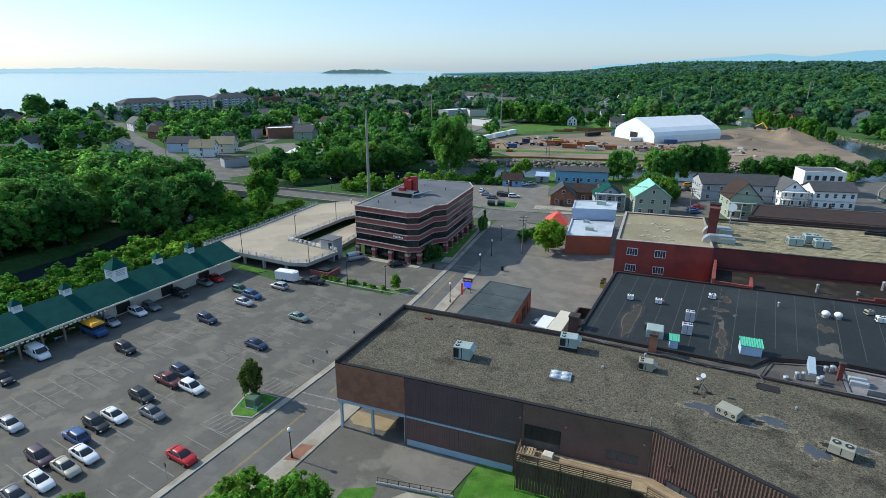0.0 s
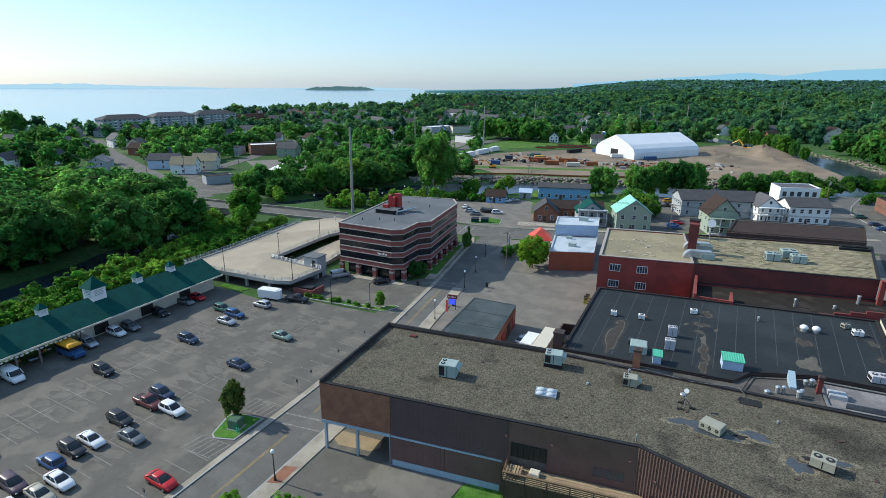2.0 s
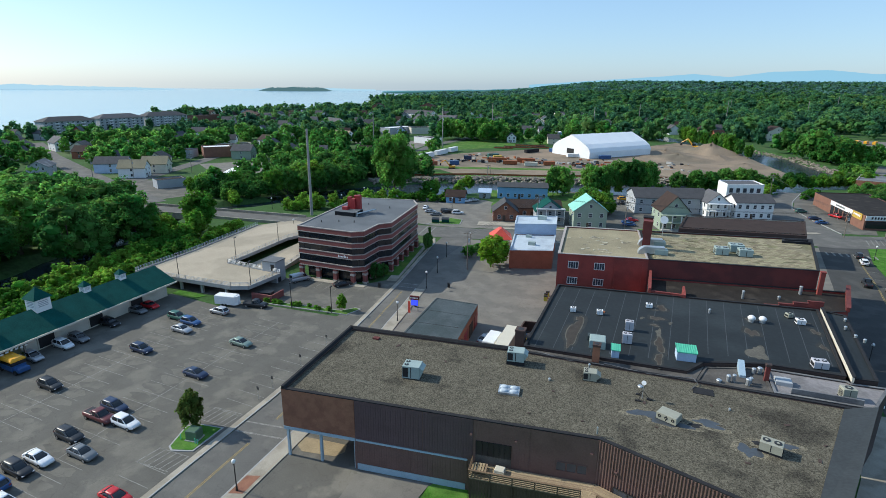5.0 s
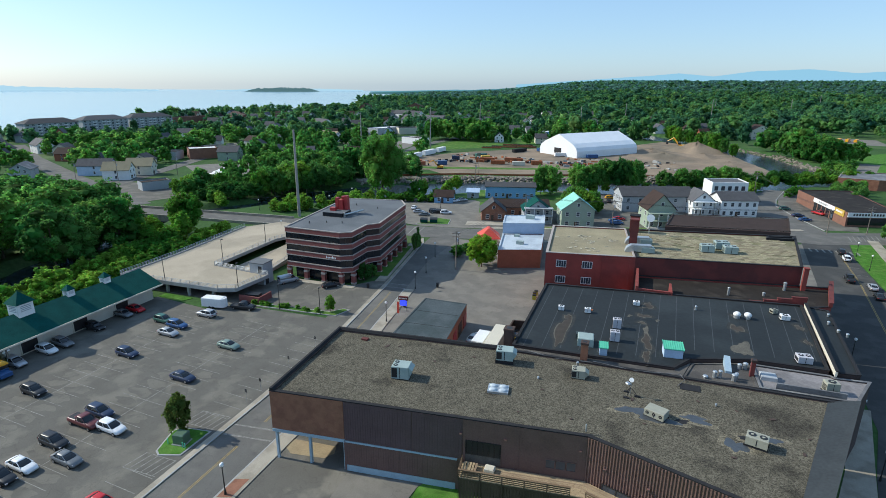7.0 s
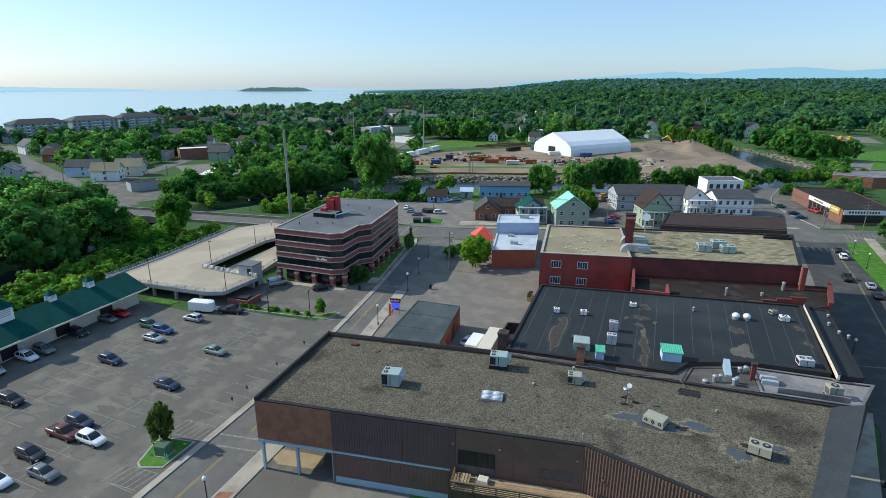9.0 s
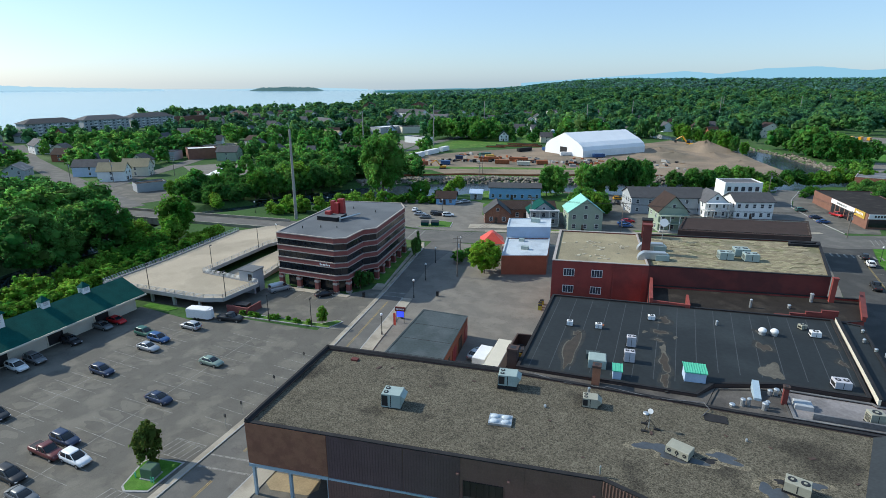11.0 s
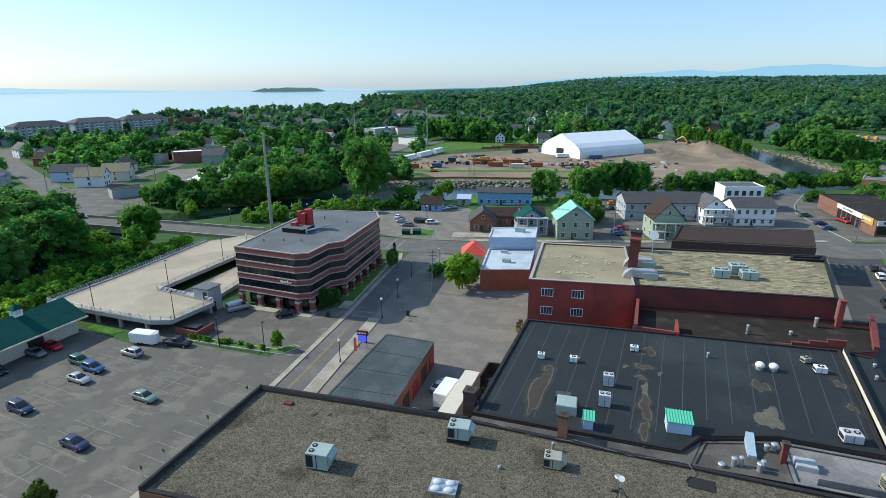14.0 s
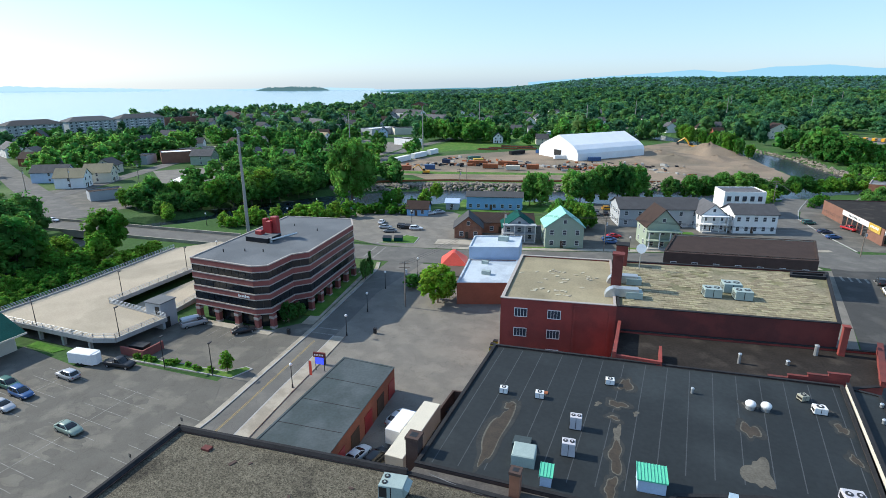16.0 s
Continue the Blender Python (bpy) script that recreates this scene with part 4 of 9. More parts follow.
# white firewall and the street-front strip beyond it
bm = bmesh.new()
hexa(bm, [(28.75, 80.7, 10.2), (29.05, 80.7, 10.2), (31.55, 107.6, 10.2), (31.2, 107.6, 10.2), (28.75, 80.7, 11.04), (29.05, 80.7, 11.04), (31.55, 107.6, 11.04), (31.2, 107.6, 11.04)])
fw = thing("firewall", "cream-painted firewall rising above the black roofs", "wall", pose(30, 94, 10.2))
part("wall", bm, M_CREAM, fw, world_space=True)
bm = bmesh.new()
hexa(bm, [(28.72, 80.6, 11.04), (29.15, 80.6, 11.04), (31.65, 107.7, 11.04), (31.15, 107.7, 11.04), (28.72, 80.6, 11.12), (29.15, 80.6, 11.12), (31.65, 107.7, 11.12), (31.15, 107.7, 11.12)])
part("coping", bm, M_COPING, fw, world_space=True)
flat_building("street_front_building", "narrow shop block with black roof along main street", [(29.2, 81.6), (32.2, 82.0), (34.9, 107.0), (31.7, 107.8)], 10.2, M_DARKBRICK, M_MEMBRANE, 0.12, 0.3, M_COPING)

# grey equipment roof between the two big roofs
flat_building("grey_roofed_annex", "low annex with pale stained grey roof", [(18.6, 74.4), (29.8, 74.6), (33.2, 81.2), (28.9, 80.9), (28.5, 81.4), (18.6, 81.3)], 9.7, M_DARKBRICK, M_PALEROOF, 0.2, 0.25, M_GREYROOF)
flat_building("brown_roofed_link", "low link block with brown stained roof and vents", [(9.1, 73.8), (18.4, 74.3), (18.3, 81.2), (10.6, 78.5)], 9.8, M_DARKBRICK, M_LINKROOF, 0.1, 0.2, M_LINKROOF)

# ---- red brick block
RED = [(-16.6, 113.9), (1.9, 117.0), (33.8, 121.9), (38.3, 148.6), (-0.8, 141.6), (-18.8, 138.6)]


def red_block():
    b = thing("red_brick_building", "tall red-painted brick block with tan gravel roof", "building", pose(8, 130, 0))
    left = [RED[0], RED[1], (-0.8, 141.6), RED[5]]
    right = [RED[1], RED[2], RED[3], (-0.8, 141.6)]
    for poly, wm, rm in ((left, M_REDBRICK, M_TANROOF), (right, M_MAROON, M_MOSSROOF)):
        bm = bmesh.new()
        prism(bm, poly, 0, 13.3)
        part("wall", bm, wm, b, world_space=True)
        bm = bmesh.new()
        ring(bm, poly, inset(poly, 0.4), 13.3, 13.62)
        part("parapet", bm, wm, b, world_space=True)
        bm = bmesh.new()
        prism(bm, inset(poly, 0.403), 13.28, 13.42)
        part("roof", bm, rm, b, world_space=True)
        bm = bmesh.new()
        ring(bm, inset(poly, -0.07), inset(poly, 0.5), 13.62, 13.74)
        part("coping", bm, M_STONEBAND if poly is left else M_COPING, b, world_space=True)
    d = Vector((18.5, 3.1)).normalized()
    n = Vector((d.y, -d.x))
    for z in (10.6, 7.0, 3.4):
        for s in (3.4, 8.9):
            p = Vector(RED[0]) + d * s + n * 0.02
            window(b, (*p, z), d, 2.0, 1.4, M_WHITE, 4, 1, 0.12)
    bm = bmesh.new()
    for s0, s1, z0, z1 in ((12.0, 12.4, 0, 13.1), (17.6, 18.0, 0, 13.1), (12.4, 17.6, 12.4, 13.1)):
        a, c = Vector(RED[0]) + d * s0, Vector(RED[0]) + d * s1
        hexa(bm, [(*(a + n * 0.12), z0), (*(c + n * 0.12), z0), (*c, z0), (*a, z0), (*(a + n * 0.12), z1), (*(c + n * 0.12), z1), (*c, z1), (*a, z1)])
    part("brick_pilaster", bm, M_REDBRICK, b, world_space=True)
    # tall chimney and lift house at the back
    bm = bmesh.new()
    box(bm, 0.2, 1.9, 125.4, 127.0, 13.4, 19.6)
    box(bm, 0.05, 2.05, 125.25, 127.15, 19.6, 19.9)
    part("chimney", bm, M_MAROON, b, world_space=True)
    bm = bmesh.new()
    box(bm, 0.0, 2.2, 139.0, 141.2, 13.4, 17.6)
    part("lift_house", bm, M_MAROON, b, world_space=True)
    bm = bmesh.new()
    box(bm, -0.15, 2.35, 138.85, 141.35, 17.6, 17.8)
    part("lift_house_roof", bm, M_COPING, b, world_space=True)
    return b


red_block()
# loose pavers and litter on the tan roof
rnd = random.Random(4)
bm = bmesh.new()
box(bm, -0.45, 0.45, -0.16, 0.16, 0, 0.09)
paver_mesh = part("roof_paver", bm, M_PAVER)
tagged(paver_mesh, "pale loose paver lying on the gravel roof", "paver", "pavers on the tan roof")
paver_mesh.matrix_basis = pose(-12, 124, 13.42)
for i in range(40):
    cx, cy = rnd.choice(((-11.5, 119.5), (-6.5, 119), (-11, 130), (-5, 131), (-8, 126)))
    x, y = cx + rnd.gauss(0, 1.9), cy + rnd.gauss(0, 1.5)
    if x < 0 and 117.5 + (x + 16) * 0.16 < y < 138:
        copy_thing(paver_mesh, pose(x, y, 13.42, 0, 0, rnd.uniform(-10, 100)))
# weathered concrete pavers laid in courses over the mossy half of the roof, some lifted or missing
M_SLAB = mat("mossy_paver", (0.27, 0.235, 0.155), 0.95, 0.3, 0.5, 4.0, 0.3, per="object", spread=0.22, tint=(0.19, 0.175, 0.1), amount=0.4, spec=0.1)
M_SLABS = mat("mossy_pavers_joined", (0.27, 0.235, 0.155), 0.95, 0.3, 0.5, 4.0, 0.3, per="island", spread=0.22, tint=(0.19, 0.175, 0.1), amount=0.4, spec=0.1)
red = bpy.data.objects["red_brick_building"]
bm = bmesh.new()
softbox(bm, -0.58, 0.58, -0.42, 0.42, 0, 0.07, 0.02)
slab_me = bpy.data.meshes.new("paver")
bm.to_mesh(slab_me)
bm.free()
slab_me.materials.append(M_SLAB)
near_slabs, rest = [], bmesh.new()
for r in range(26):
    for c in range(27):
        u, v = 1.0 + c * 1.24 + (0.62 if r % 2 else 0.0), 0.9 + r * 0.93
        x, y = 2.6 + u * 0.9885 - v * 0.1, 117.6 + u * 0.151 + v * 0.985
        if not (2.6 < x + 0.1 * (y - 117) and x < 33.4 + (y - 121.9) * 0.168 - 1.0 and y < 140.9 + x * 0.179 - 0.9):
            continue
        bare = noise.noise((x * 0.13, y * 0.16, 3.1)) + 0.35 * noise.noise((x * 0.5, y * 0.5, 7.7))
        if bare > 0.22 or rnd.random() < 0.04:
            continue
        m = pose(x + rnd.uniform(-0.03, 0.03), y + rnd.uniform(-0.03, 0.03), 13.421 + rnd.uniform(0, 0.02), rnd.uniform(-0.8, 0.8), rnd.uniform(-0.8, 0.8), 8.7 + rnd.uniform(-2, 2))
        if len(near_slabs) < 300:
            ob = new("paver", slab_me)
            ob.parent = red
            ob.matrix_basis = red.matrix_basis.inverted() @ m
            near_slabs.append(ob)
        else:
            box(rest, -0.58, 0.58, -0.42, 0.42, 0, 0.07, m)
tagged(part("pavers", rest, M_SLABS, red, "weathered pavers laid in courses", world_space=True), kind="stuff")

# lower brown roof between the red and black roofs
annex = flat_building("brown_roofed_annex", "lower annex with debris-strewn brown tar roof", [(2.1, 104.9), (31.5, 108.4), (36.5, 111.0), (39.5, 122.6), (34.0, 121.8), (2.3, 116.9)], 9.3, M_REDBRICK, M_TAR, 0.4, 0.4, M_COPING)
for k in range(4):
    bm = bmesh.new()
    x0 = 22.6 + k * 2.3
    x1 = 32.0 if k == 3 else x0 + 2.3
    y0, y1 = 107.5 + (x0 - 23) * 0.12, 107.5 + (x1 - 23) * 0.12
    z = 10.1 + k * 0.45
    hexa(bm, [(x0, y0 + 0.5, 9.7), (x1, y1 + 0.5, 9.7), (x1, y1 + 0.9, 9.7), (x0, y0 + 0.9, 9.7), (x0, y0 + 0.5, z), (x1, y1 + 0.5, z), (x1, y1 + 0.9, z), (x0, y0 + 0.9, z)])
    part("stepped_parapet", bm, M_REDBRICK, annex, world_space=True)
    bm = bmesh.new()
    hexa(bm, [(x0 - .1, y0 + 0.45, z), (x1 + .05, y1 + 0.45, z), (x1 + .05, y1 + 0.95, z), (x0 - .1, y0 + 0.95, z), (x0 - .1, y0 + 0.45, z + .1), (x1 + .05, y1 + 0.45, z + .1), (x1 + .05, y1 + 0.95, z + .1), (x0 - .1, y0 + 0.95, z + .1)])
    part("coping", bm, M_MAROON, annex, world_space=True)
bm = bmesh.new()
hexa(bm, [(36.0, 110.8, 9.7), (36.6, 110.8, 9.7), (39.6, 122.6, 9.7), (39.0, 122.6, 9.7), (36.0, 110.8, 10.5), (36.6, 110.8, 10.5), (39.6, 122.6, 11.1), (39.0, 122.6, 11.1)])
part("street_parapet", bm, M_REDBRICK, annex, world_space=True)
bm = bmesh.new()
hexa(bm, [(35.9, 110.7, 10.5), (36.7, 110.7, 10.5), (39.7, 122.7, 11.1), (38.9, 122.7, 11.1), (35.9, 110.7, 10.58), (36.7, 110.7, 10.58), (39.7, 122.7, 11.18), (38.9, 122.7, 11.18)])
part("coping", bm, M_MAROON, annex, world_space=True)
bm = bmesh.new()
box(bm, 2.3, 2.8, 105.2, 116.6, 9.3, 11.4)
box(bm, 2.8, 9.0, 105.3, 105.7, 9.3, 10.9)
box(bm, 8.6, 9.0, 105.7, 110.5, 9.3, 10.9)
part("brick_upstand", bm, M_REDBRICK, annex, world_space=True)
bm = bmesh.new()
box(bm, 33.6, 34.4, 119.8, 120.6, 9.3, 13.9)
box(bm, 33.5, 34.5, 119.7, 120.7, 13.9, 14.1)
part("chimney", bm, M_REDBRICK, annex, world_space=True)

# ---- low brick garage
GAR = [(-38.9, 76.2), (-28.5, 77.4), (-30.5, 101.0), (-39.8, 101.1)]
gar = flat_building("brick_garage", "single-storey orange brick garage with grey felt roof", GAR, 4.4, M_ORANGEBRICK, M_SLATEROOF, 0.03, 0.2, M_SLATEROOF)
for i in range(5):
    bm = bmesh.new()
    t = 0.12 + i * 0.19
    a, c = Vector(GAR[1]).lerp(Vector(GAR[2]), t), Vector(GAR[1]).lerp(Vector(GAR[2]), t + 0.11)
    n = Vector((0.08, 0.01))
    hexa(bm, [(*a, 0.1), (*(a + n), 0.1), (*(c + n), 0.1), (*c, 0.1), (*a, 2.9), (*(a + n), 2.9), (*(c + n), 2.9), (*c, 2.9)])
    part("garage_door", bm, M_DARKWOOD if i % 2 else M_RED, gar, world_space=True)
for t in (0.24, 0.48, 0.73):
    a, c = Vector(GAR[0]).lerp(Vector(GAR[3]), t), Vector(GAR[1]).lerp(Vector(GAR[2]), t)
    bm = bmesh.new()
    hexa(bm, [(a.x, a.y, 4.46), (c.x, c.y, 4.46), (c.x, c.y + 0.12, 4.46), (a.x, a.y + 0.12, 4.46), (a.x, a.y, 4.472), (c.x, c.y, 4.472), (c.x, c.y + 0.12, 4.472), (a.x, a.y + 0.12, 4.472)])
    part("roof_seam", bm, M_COPING, gar, world_space=True)


# ---- office block: brick bands and ribbon windows round a cut-corner plan
OFFICE = [(-82.6, 112.3), (-66.7, 111.9), (-64.1, 113.6), (-64.1, 121.4), (-61.7, 124.2), (-64.6, 148), (-68.1, 153.4), (-86.1, 149.8)]


def office_block():
    b = thing("office_building", "four-storey office block with brick bands and dark ribbon windows", "building", pose(-73, 131, 0))
    bm = bmesh.new()
    prism(bm, inset(OFFICE, 1.6), 0, 3.3)
    part("arcade_wall", bm, M_GLASS, b, "dark glazed arcade wall", world_space=True)
    bm = bmesh.new()
    prism(bm, inset(OFFICE, 0.25), 3.3, 13.3)
    part("core", bm, M_BLACK, b, world_space=True)
    for z0, z1 in ((3.3, 4.7), (6.4, 7.8), (9.3, 10.8), (12.3, 13.8)):
        bm = bmesh.new()
        ring(bm, OFFICE, inset(OFFICE, 0.3), z0 + 0.22, z1 - 0.22)
        part("brick_band", bm, M_OFFBRICK, b, world_space=True)
        for a in (z0, z1 - 0.22):
            bm = bmesh.new()
            ring(bm, inset(OFFICE, -0.06), inset(OFFICE, 0.3), a, a + 0.22)
            part("stone_course", bm, M_STONEBAND, b, world_space=True)
    bm = bmesh.new()
    prism(bm, inset(OFFICE, 0.303), 13.3, 13.6)
    part("roof", bm, M_OFFROOF, b, "pale grey membrane roof", world_space=True)
    for z0, z1 in ((4.7, 6.4), (7.8, 9.3), (10.8, 12.3)):
        for i in range(len(OFFICE)):
            a, c = Vector(OFFICE[i]), Vector(OFFICE[(i + 1) % len(OFFICE)])
            u = (c - a).normalized()
            n = Vector((u.y, -u.x))
            k = max(1, round((c - a).length / 1.7))
            for j in range(k):
                p, q = a.lerp(c, j / k) + u * 0.05 - n * 0.16, a.lerp(c, (j + 1) / k) - u * 0.05 - n * 0.16
                bm = bmesh.new()
                hexa(bm, [(*p, z0), (*q, z0), (*(q - n * 0.08), z0), (*(p - n * 0.08), z0), (*p, z1), (*q, z1), (*(q - n * 0.08), z1), (*(p - n * 0.08), z1)])
                part("pane", bm, M_GLASS, b, world_space=True)
    piers = []
    for i in range(len(OFFICE)):
        a, c = Vector(OFFICE[i]), Vector(OFFICE[(i + 1) % len(OFFICE)])
        k = max(1, round((c - a).length / 5.2))
        piers += [a.lerp(c, j / k) for j in range(k)]
    cen = Vector((-73, 131))
    for p in piers:
        p = p + (cen - p).normalized() * 0.55
        bm = bmesh.new()
        box(bm, p.x - 0.5, p.x + 0.5, p.y - 0.5, p.y + 0.5, 0, 3.3)
        pier = part("pier", bm, M_OFFBRICK, b, world_space=True)
        for z0, z1 in ((2.2, 2.75), (0, 0.5)):
            bm = bmesh.new()
            box(bm, p.x - 0.56, p.x + 0.56, p.y - 0.56, p.y + 0.56, z0, z1)
            part("pier_stone", bm, M_STONEBAND, pier, world_space=True)
    # raised unreadable lettering on the corner band
    a, c = Vector(OFFICE[0]), Vector(OFFICE[1])
    u = (c - a).normalized()
    n = Vector((u.y, -u.x))
    for i in range(7):
        s = (c - a).length - 4.0 + i * 0.42
        bm = bmesh.new()
        p = a + u * s + n * 0.02
        q = p + u * 0.26
        h = 0.6 if i in (0, 4) else 0.38
        hexa(bm, [(*(p + n * 0.08), 6.8), (*(q + n * 0.08), 6.8), (*q, 6.8), (*p, 6.8), (*(p + n * 0.08), 6.8 + h), (*(q + n * 0.08), 6.8 + h), (*q, 6.8 + h), (*p, 6.8 + h)])
        part("sign_bar", bm, M_WHITE, b, world_space=True)
    # roof plant: dark curb with red screens
    bm = bmesh.new()
    box(bm, -80.2, -74.2, 126.5, 131.5, 13.58, 14.7)
    part("plant_curb", bm, M_COPING, b, world_space=True)
    bm = bmesh.new()
    box(bm, -80.3, -74.1, 126.4, 131.6, 14.7, 14.76)
    part("plant_curb_cap", bm, M_OFFROOF, b, world_space=True)
    for x, y, w, h in ((-78.0, 131.2, 1.0, 3.4), (-76.7, 131.0, 1.2, 3.0), (-75.4, 131.6, 1.1, 4.0), (-76.4, 132.4, 1.6, 3.7), (-78.3, 129.2, 1.7, 1.0)):
        bm = bmesh.new()
        softbox(bm, x - w / 2, x + w / 2, y - 0.6, y + 0.6, 14.7 if y < 131.5 else 13.6, 14.7 + h, 0.12)
        part("red_plant_screen", bm, M_RED, b, "red painted metal plant", world_space=True)
    bm = bmesh.new()
    tube(bm, (-73.6, 127, 14.4), (-71.6, 134, 14.4), 0.22)
    tube(bm, (-73.9, 127.4, 13.6), (-73.9, 127.4, 14.9), 0.3)
    part("white_pipe", bm, M_STEEL, b, "pale metal duct", world_space=True)
    for x, y in ((-79, 118), (-75, 120), (-71, 121), (-78, 142), (-70, 140)):
        bm = bmesh.new()
        tube(bm, (x, y, 13.6), (x, y, 14.2), 0.12, n=6)
        part("vent_pipe", bm, M_BLACK, b, world_space=True)


office_block()


# ---- market hall with its long green roof
def market_hall():
    b = thing("market_hall", "long cream market hall with green shingled roof and cupolas", "building", pose(-107, 62, 0))
    xw, xe, xr, ze, zr = -113.2, -100.6, -106.9, 3.9, 6.9
    bm = bmesh.new()
    box(bm, -111.5, -103.3, 56.0, 88.6, 0, ze - 0.1)
    part("wall", bm, M_CREAM, b, "cream board wall", world_space=True)
    bm = bmesh.new()
    t = 0.22
    s0, s1 = 35.5, 89.3
    a = [bm.verts.new(p) for p in ((xe, s0, ze), (xe, s1, ze), (xr, s1, zr), (xr, s0 + 6, zr), (xw, s0, ze), (xw, s1, ze))]
    c = [bm.verts.new((v.co.x, v.co.y, v.co.z - t)) for v in a]
    for f in ((0, 1, 2, 3), (5, 4, 3, 2), (4, 0, 3)):
        bm.faces.new([a[i] for i in f])
        bm.faces.new([c[i] for i in f][::-1])
    for i, j in ((0, 1), (1, 2), (2, 5), (5, 4), (4, 0)):
        bm.faces.new((a[j], a[i], c[i], c[j]))
    part("roof", bm, M_GREENROOF, b, "dark green shingled roof", world_space=True)
    bm = bmesh.new()
    hexa(bm, [(-111.5, 88.3, ze - 0.1), (-103.3, 88.3, ze - 0.1), (-103.3, 88.6, ze - 0.1), (-111.5, 88.6, ze - 0.1),
              (xr - 0.3, 88.3, zr - 0.3), (xr + 0.3, 88.3, zr - 0.3), (xr + 0.3, 88.6, zr - 0.3), (xr - 0.3, 88.6, zr - 0.3)])
    part("gable", bm, M_CREAM, b, world_space=True)
    bm = bmesh.new()
    box(bm, xe - 0.02, xe + 0.1, s0, s1, ze - 0.3, ze + 0.03)
    part("fascia", bm, M_CREAM, b, world_space=True)
    for y in (60.5, 70.6, 80.3):
        bm = bmesh.new()
        # black panel painted for the shade inside the open door
        box(bm, -103.33, -103.2, y - 1.5, y + 1.5, 0.3, 3.2)
        d = part("doorway", bm, M_BLACK, b, "black panel for the shaded open doorway", world_space=True)
        bm = bmesh.new()
        for s in (-1.6, 1.6):
            box(bm, -103.33, -103.12, y + s - 0.1, y + s + 0.1, 0.1, 3.3)
        box(bm, -103.33, -103.12, y - 1.7, y + 1.7, 3.2, 3.4)
        part("door_frame", bm, M_CREAM, d, world_space=True)
    for i in range(6):
        for x in (-101.4, -112.4):
            bm = bmesh.new()
            y = 37 + i * 3.7
            box(bm, x - 0.14, x + 0.14, y - 0.14, y + 0.14, 0, ze - 0.15)
            for s in (-1, 1):
                hexa(bm, [(x - .08, y, 2.6), (x + .08, y, 2.6), (x + .08, y + s * .15, 2.6), (x - .08, y + s * .15, 2.6),
                          (x - .08, y + s * 1.1, 3.7), (x + .08, y + s * 1.1, 3.7), (x + .08, y + s * 1.25, 3.7), (x - .08, y + s * 1.25, 3.7)])
            part("timber_post", bm, M_TIMBER, b, world_space=True)
    bm = bmesh.new()
    box(bm, -103.32, -103.1, 56.4, 59.6, 3.3, 3.65)
    part("sign_board", bm, M_BLACK, b, "dark sign board over the stalls", world_space=True)
    bm = bmesh.new()
    for i in range(9):
        box(bm, -103.1, -103.06, 56.6 + i * 0.33, 56.6 + i * 0.33 + 0.2, 3.4, 3.56)
    part("sign_bar", bm, M_WHITE, b, world_space=True)
    for y, w in ((44.0, 1.5), (52.5, 1.5), (62.6, 2.9), (72.0, 1.5), (80.3, 1.5)):
        bm = bmesh.new()
        box(bm, xr - w / 2, xr + w / 2, y - w / 2, y + w / 2, zr - 1.0, zr + 0.65 * w)
        cup = part("cupola", bm, M_WHITE, b, "white louvred cupola", world_space=True)
        bm = bmesh.new()
        e, z = w * 0.62, zr + 0.65 * w
        v = [bm.verts.new(p) for p in ((xr - e, y - e, z), (xr + e, y - e, z), (xr + e, y + e, z), (xr - e, y + e, z), (xr, y, z + w * 0.75))]
        bm.faces.new((v[3], v[2], v[1], v[0]))
        for i in range(4):
            bm.faces.new((v[i], v[(i + 1) % 4], v[4]))
        part("cupola_roof", bm, M_GREENROOF, cup, world_space=True)
        bm = bmesh.new()
        for i in range(4):
            box(bm, xr + w / 2, xr + w / 2 + 0.03, y - w * 0.32, y + w * 0.32, zr + 0.12 * w + i * 0.11 * w, zr + 0.17 * w + i * 0.11 * w)
            box(bm, xr - w * 0.32, xr + w * 0.32, y - w / 2 - 0.03, y - w / 2, zr + 0.12 * w + i * 0.11 * w, zr + 0.17 * w + i * 0.11 * w)
        part("louvre", bm, M_GREYSIDE, cup, world_space=True)


market_hall()


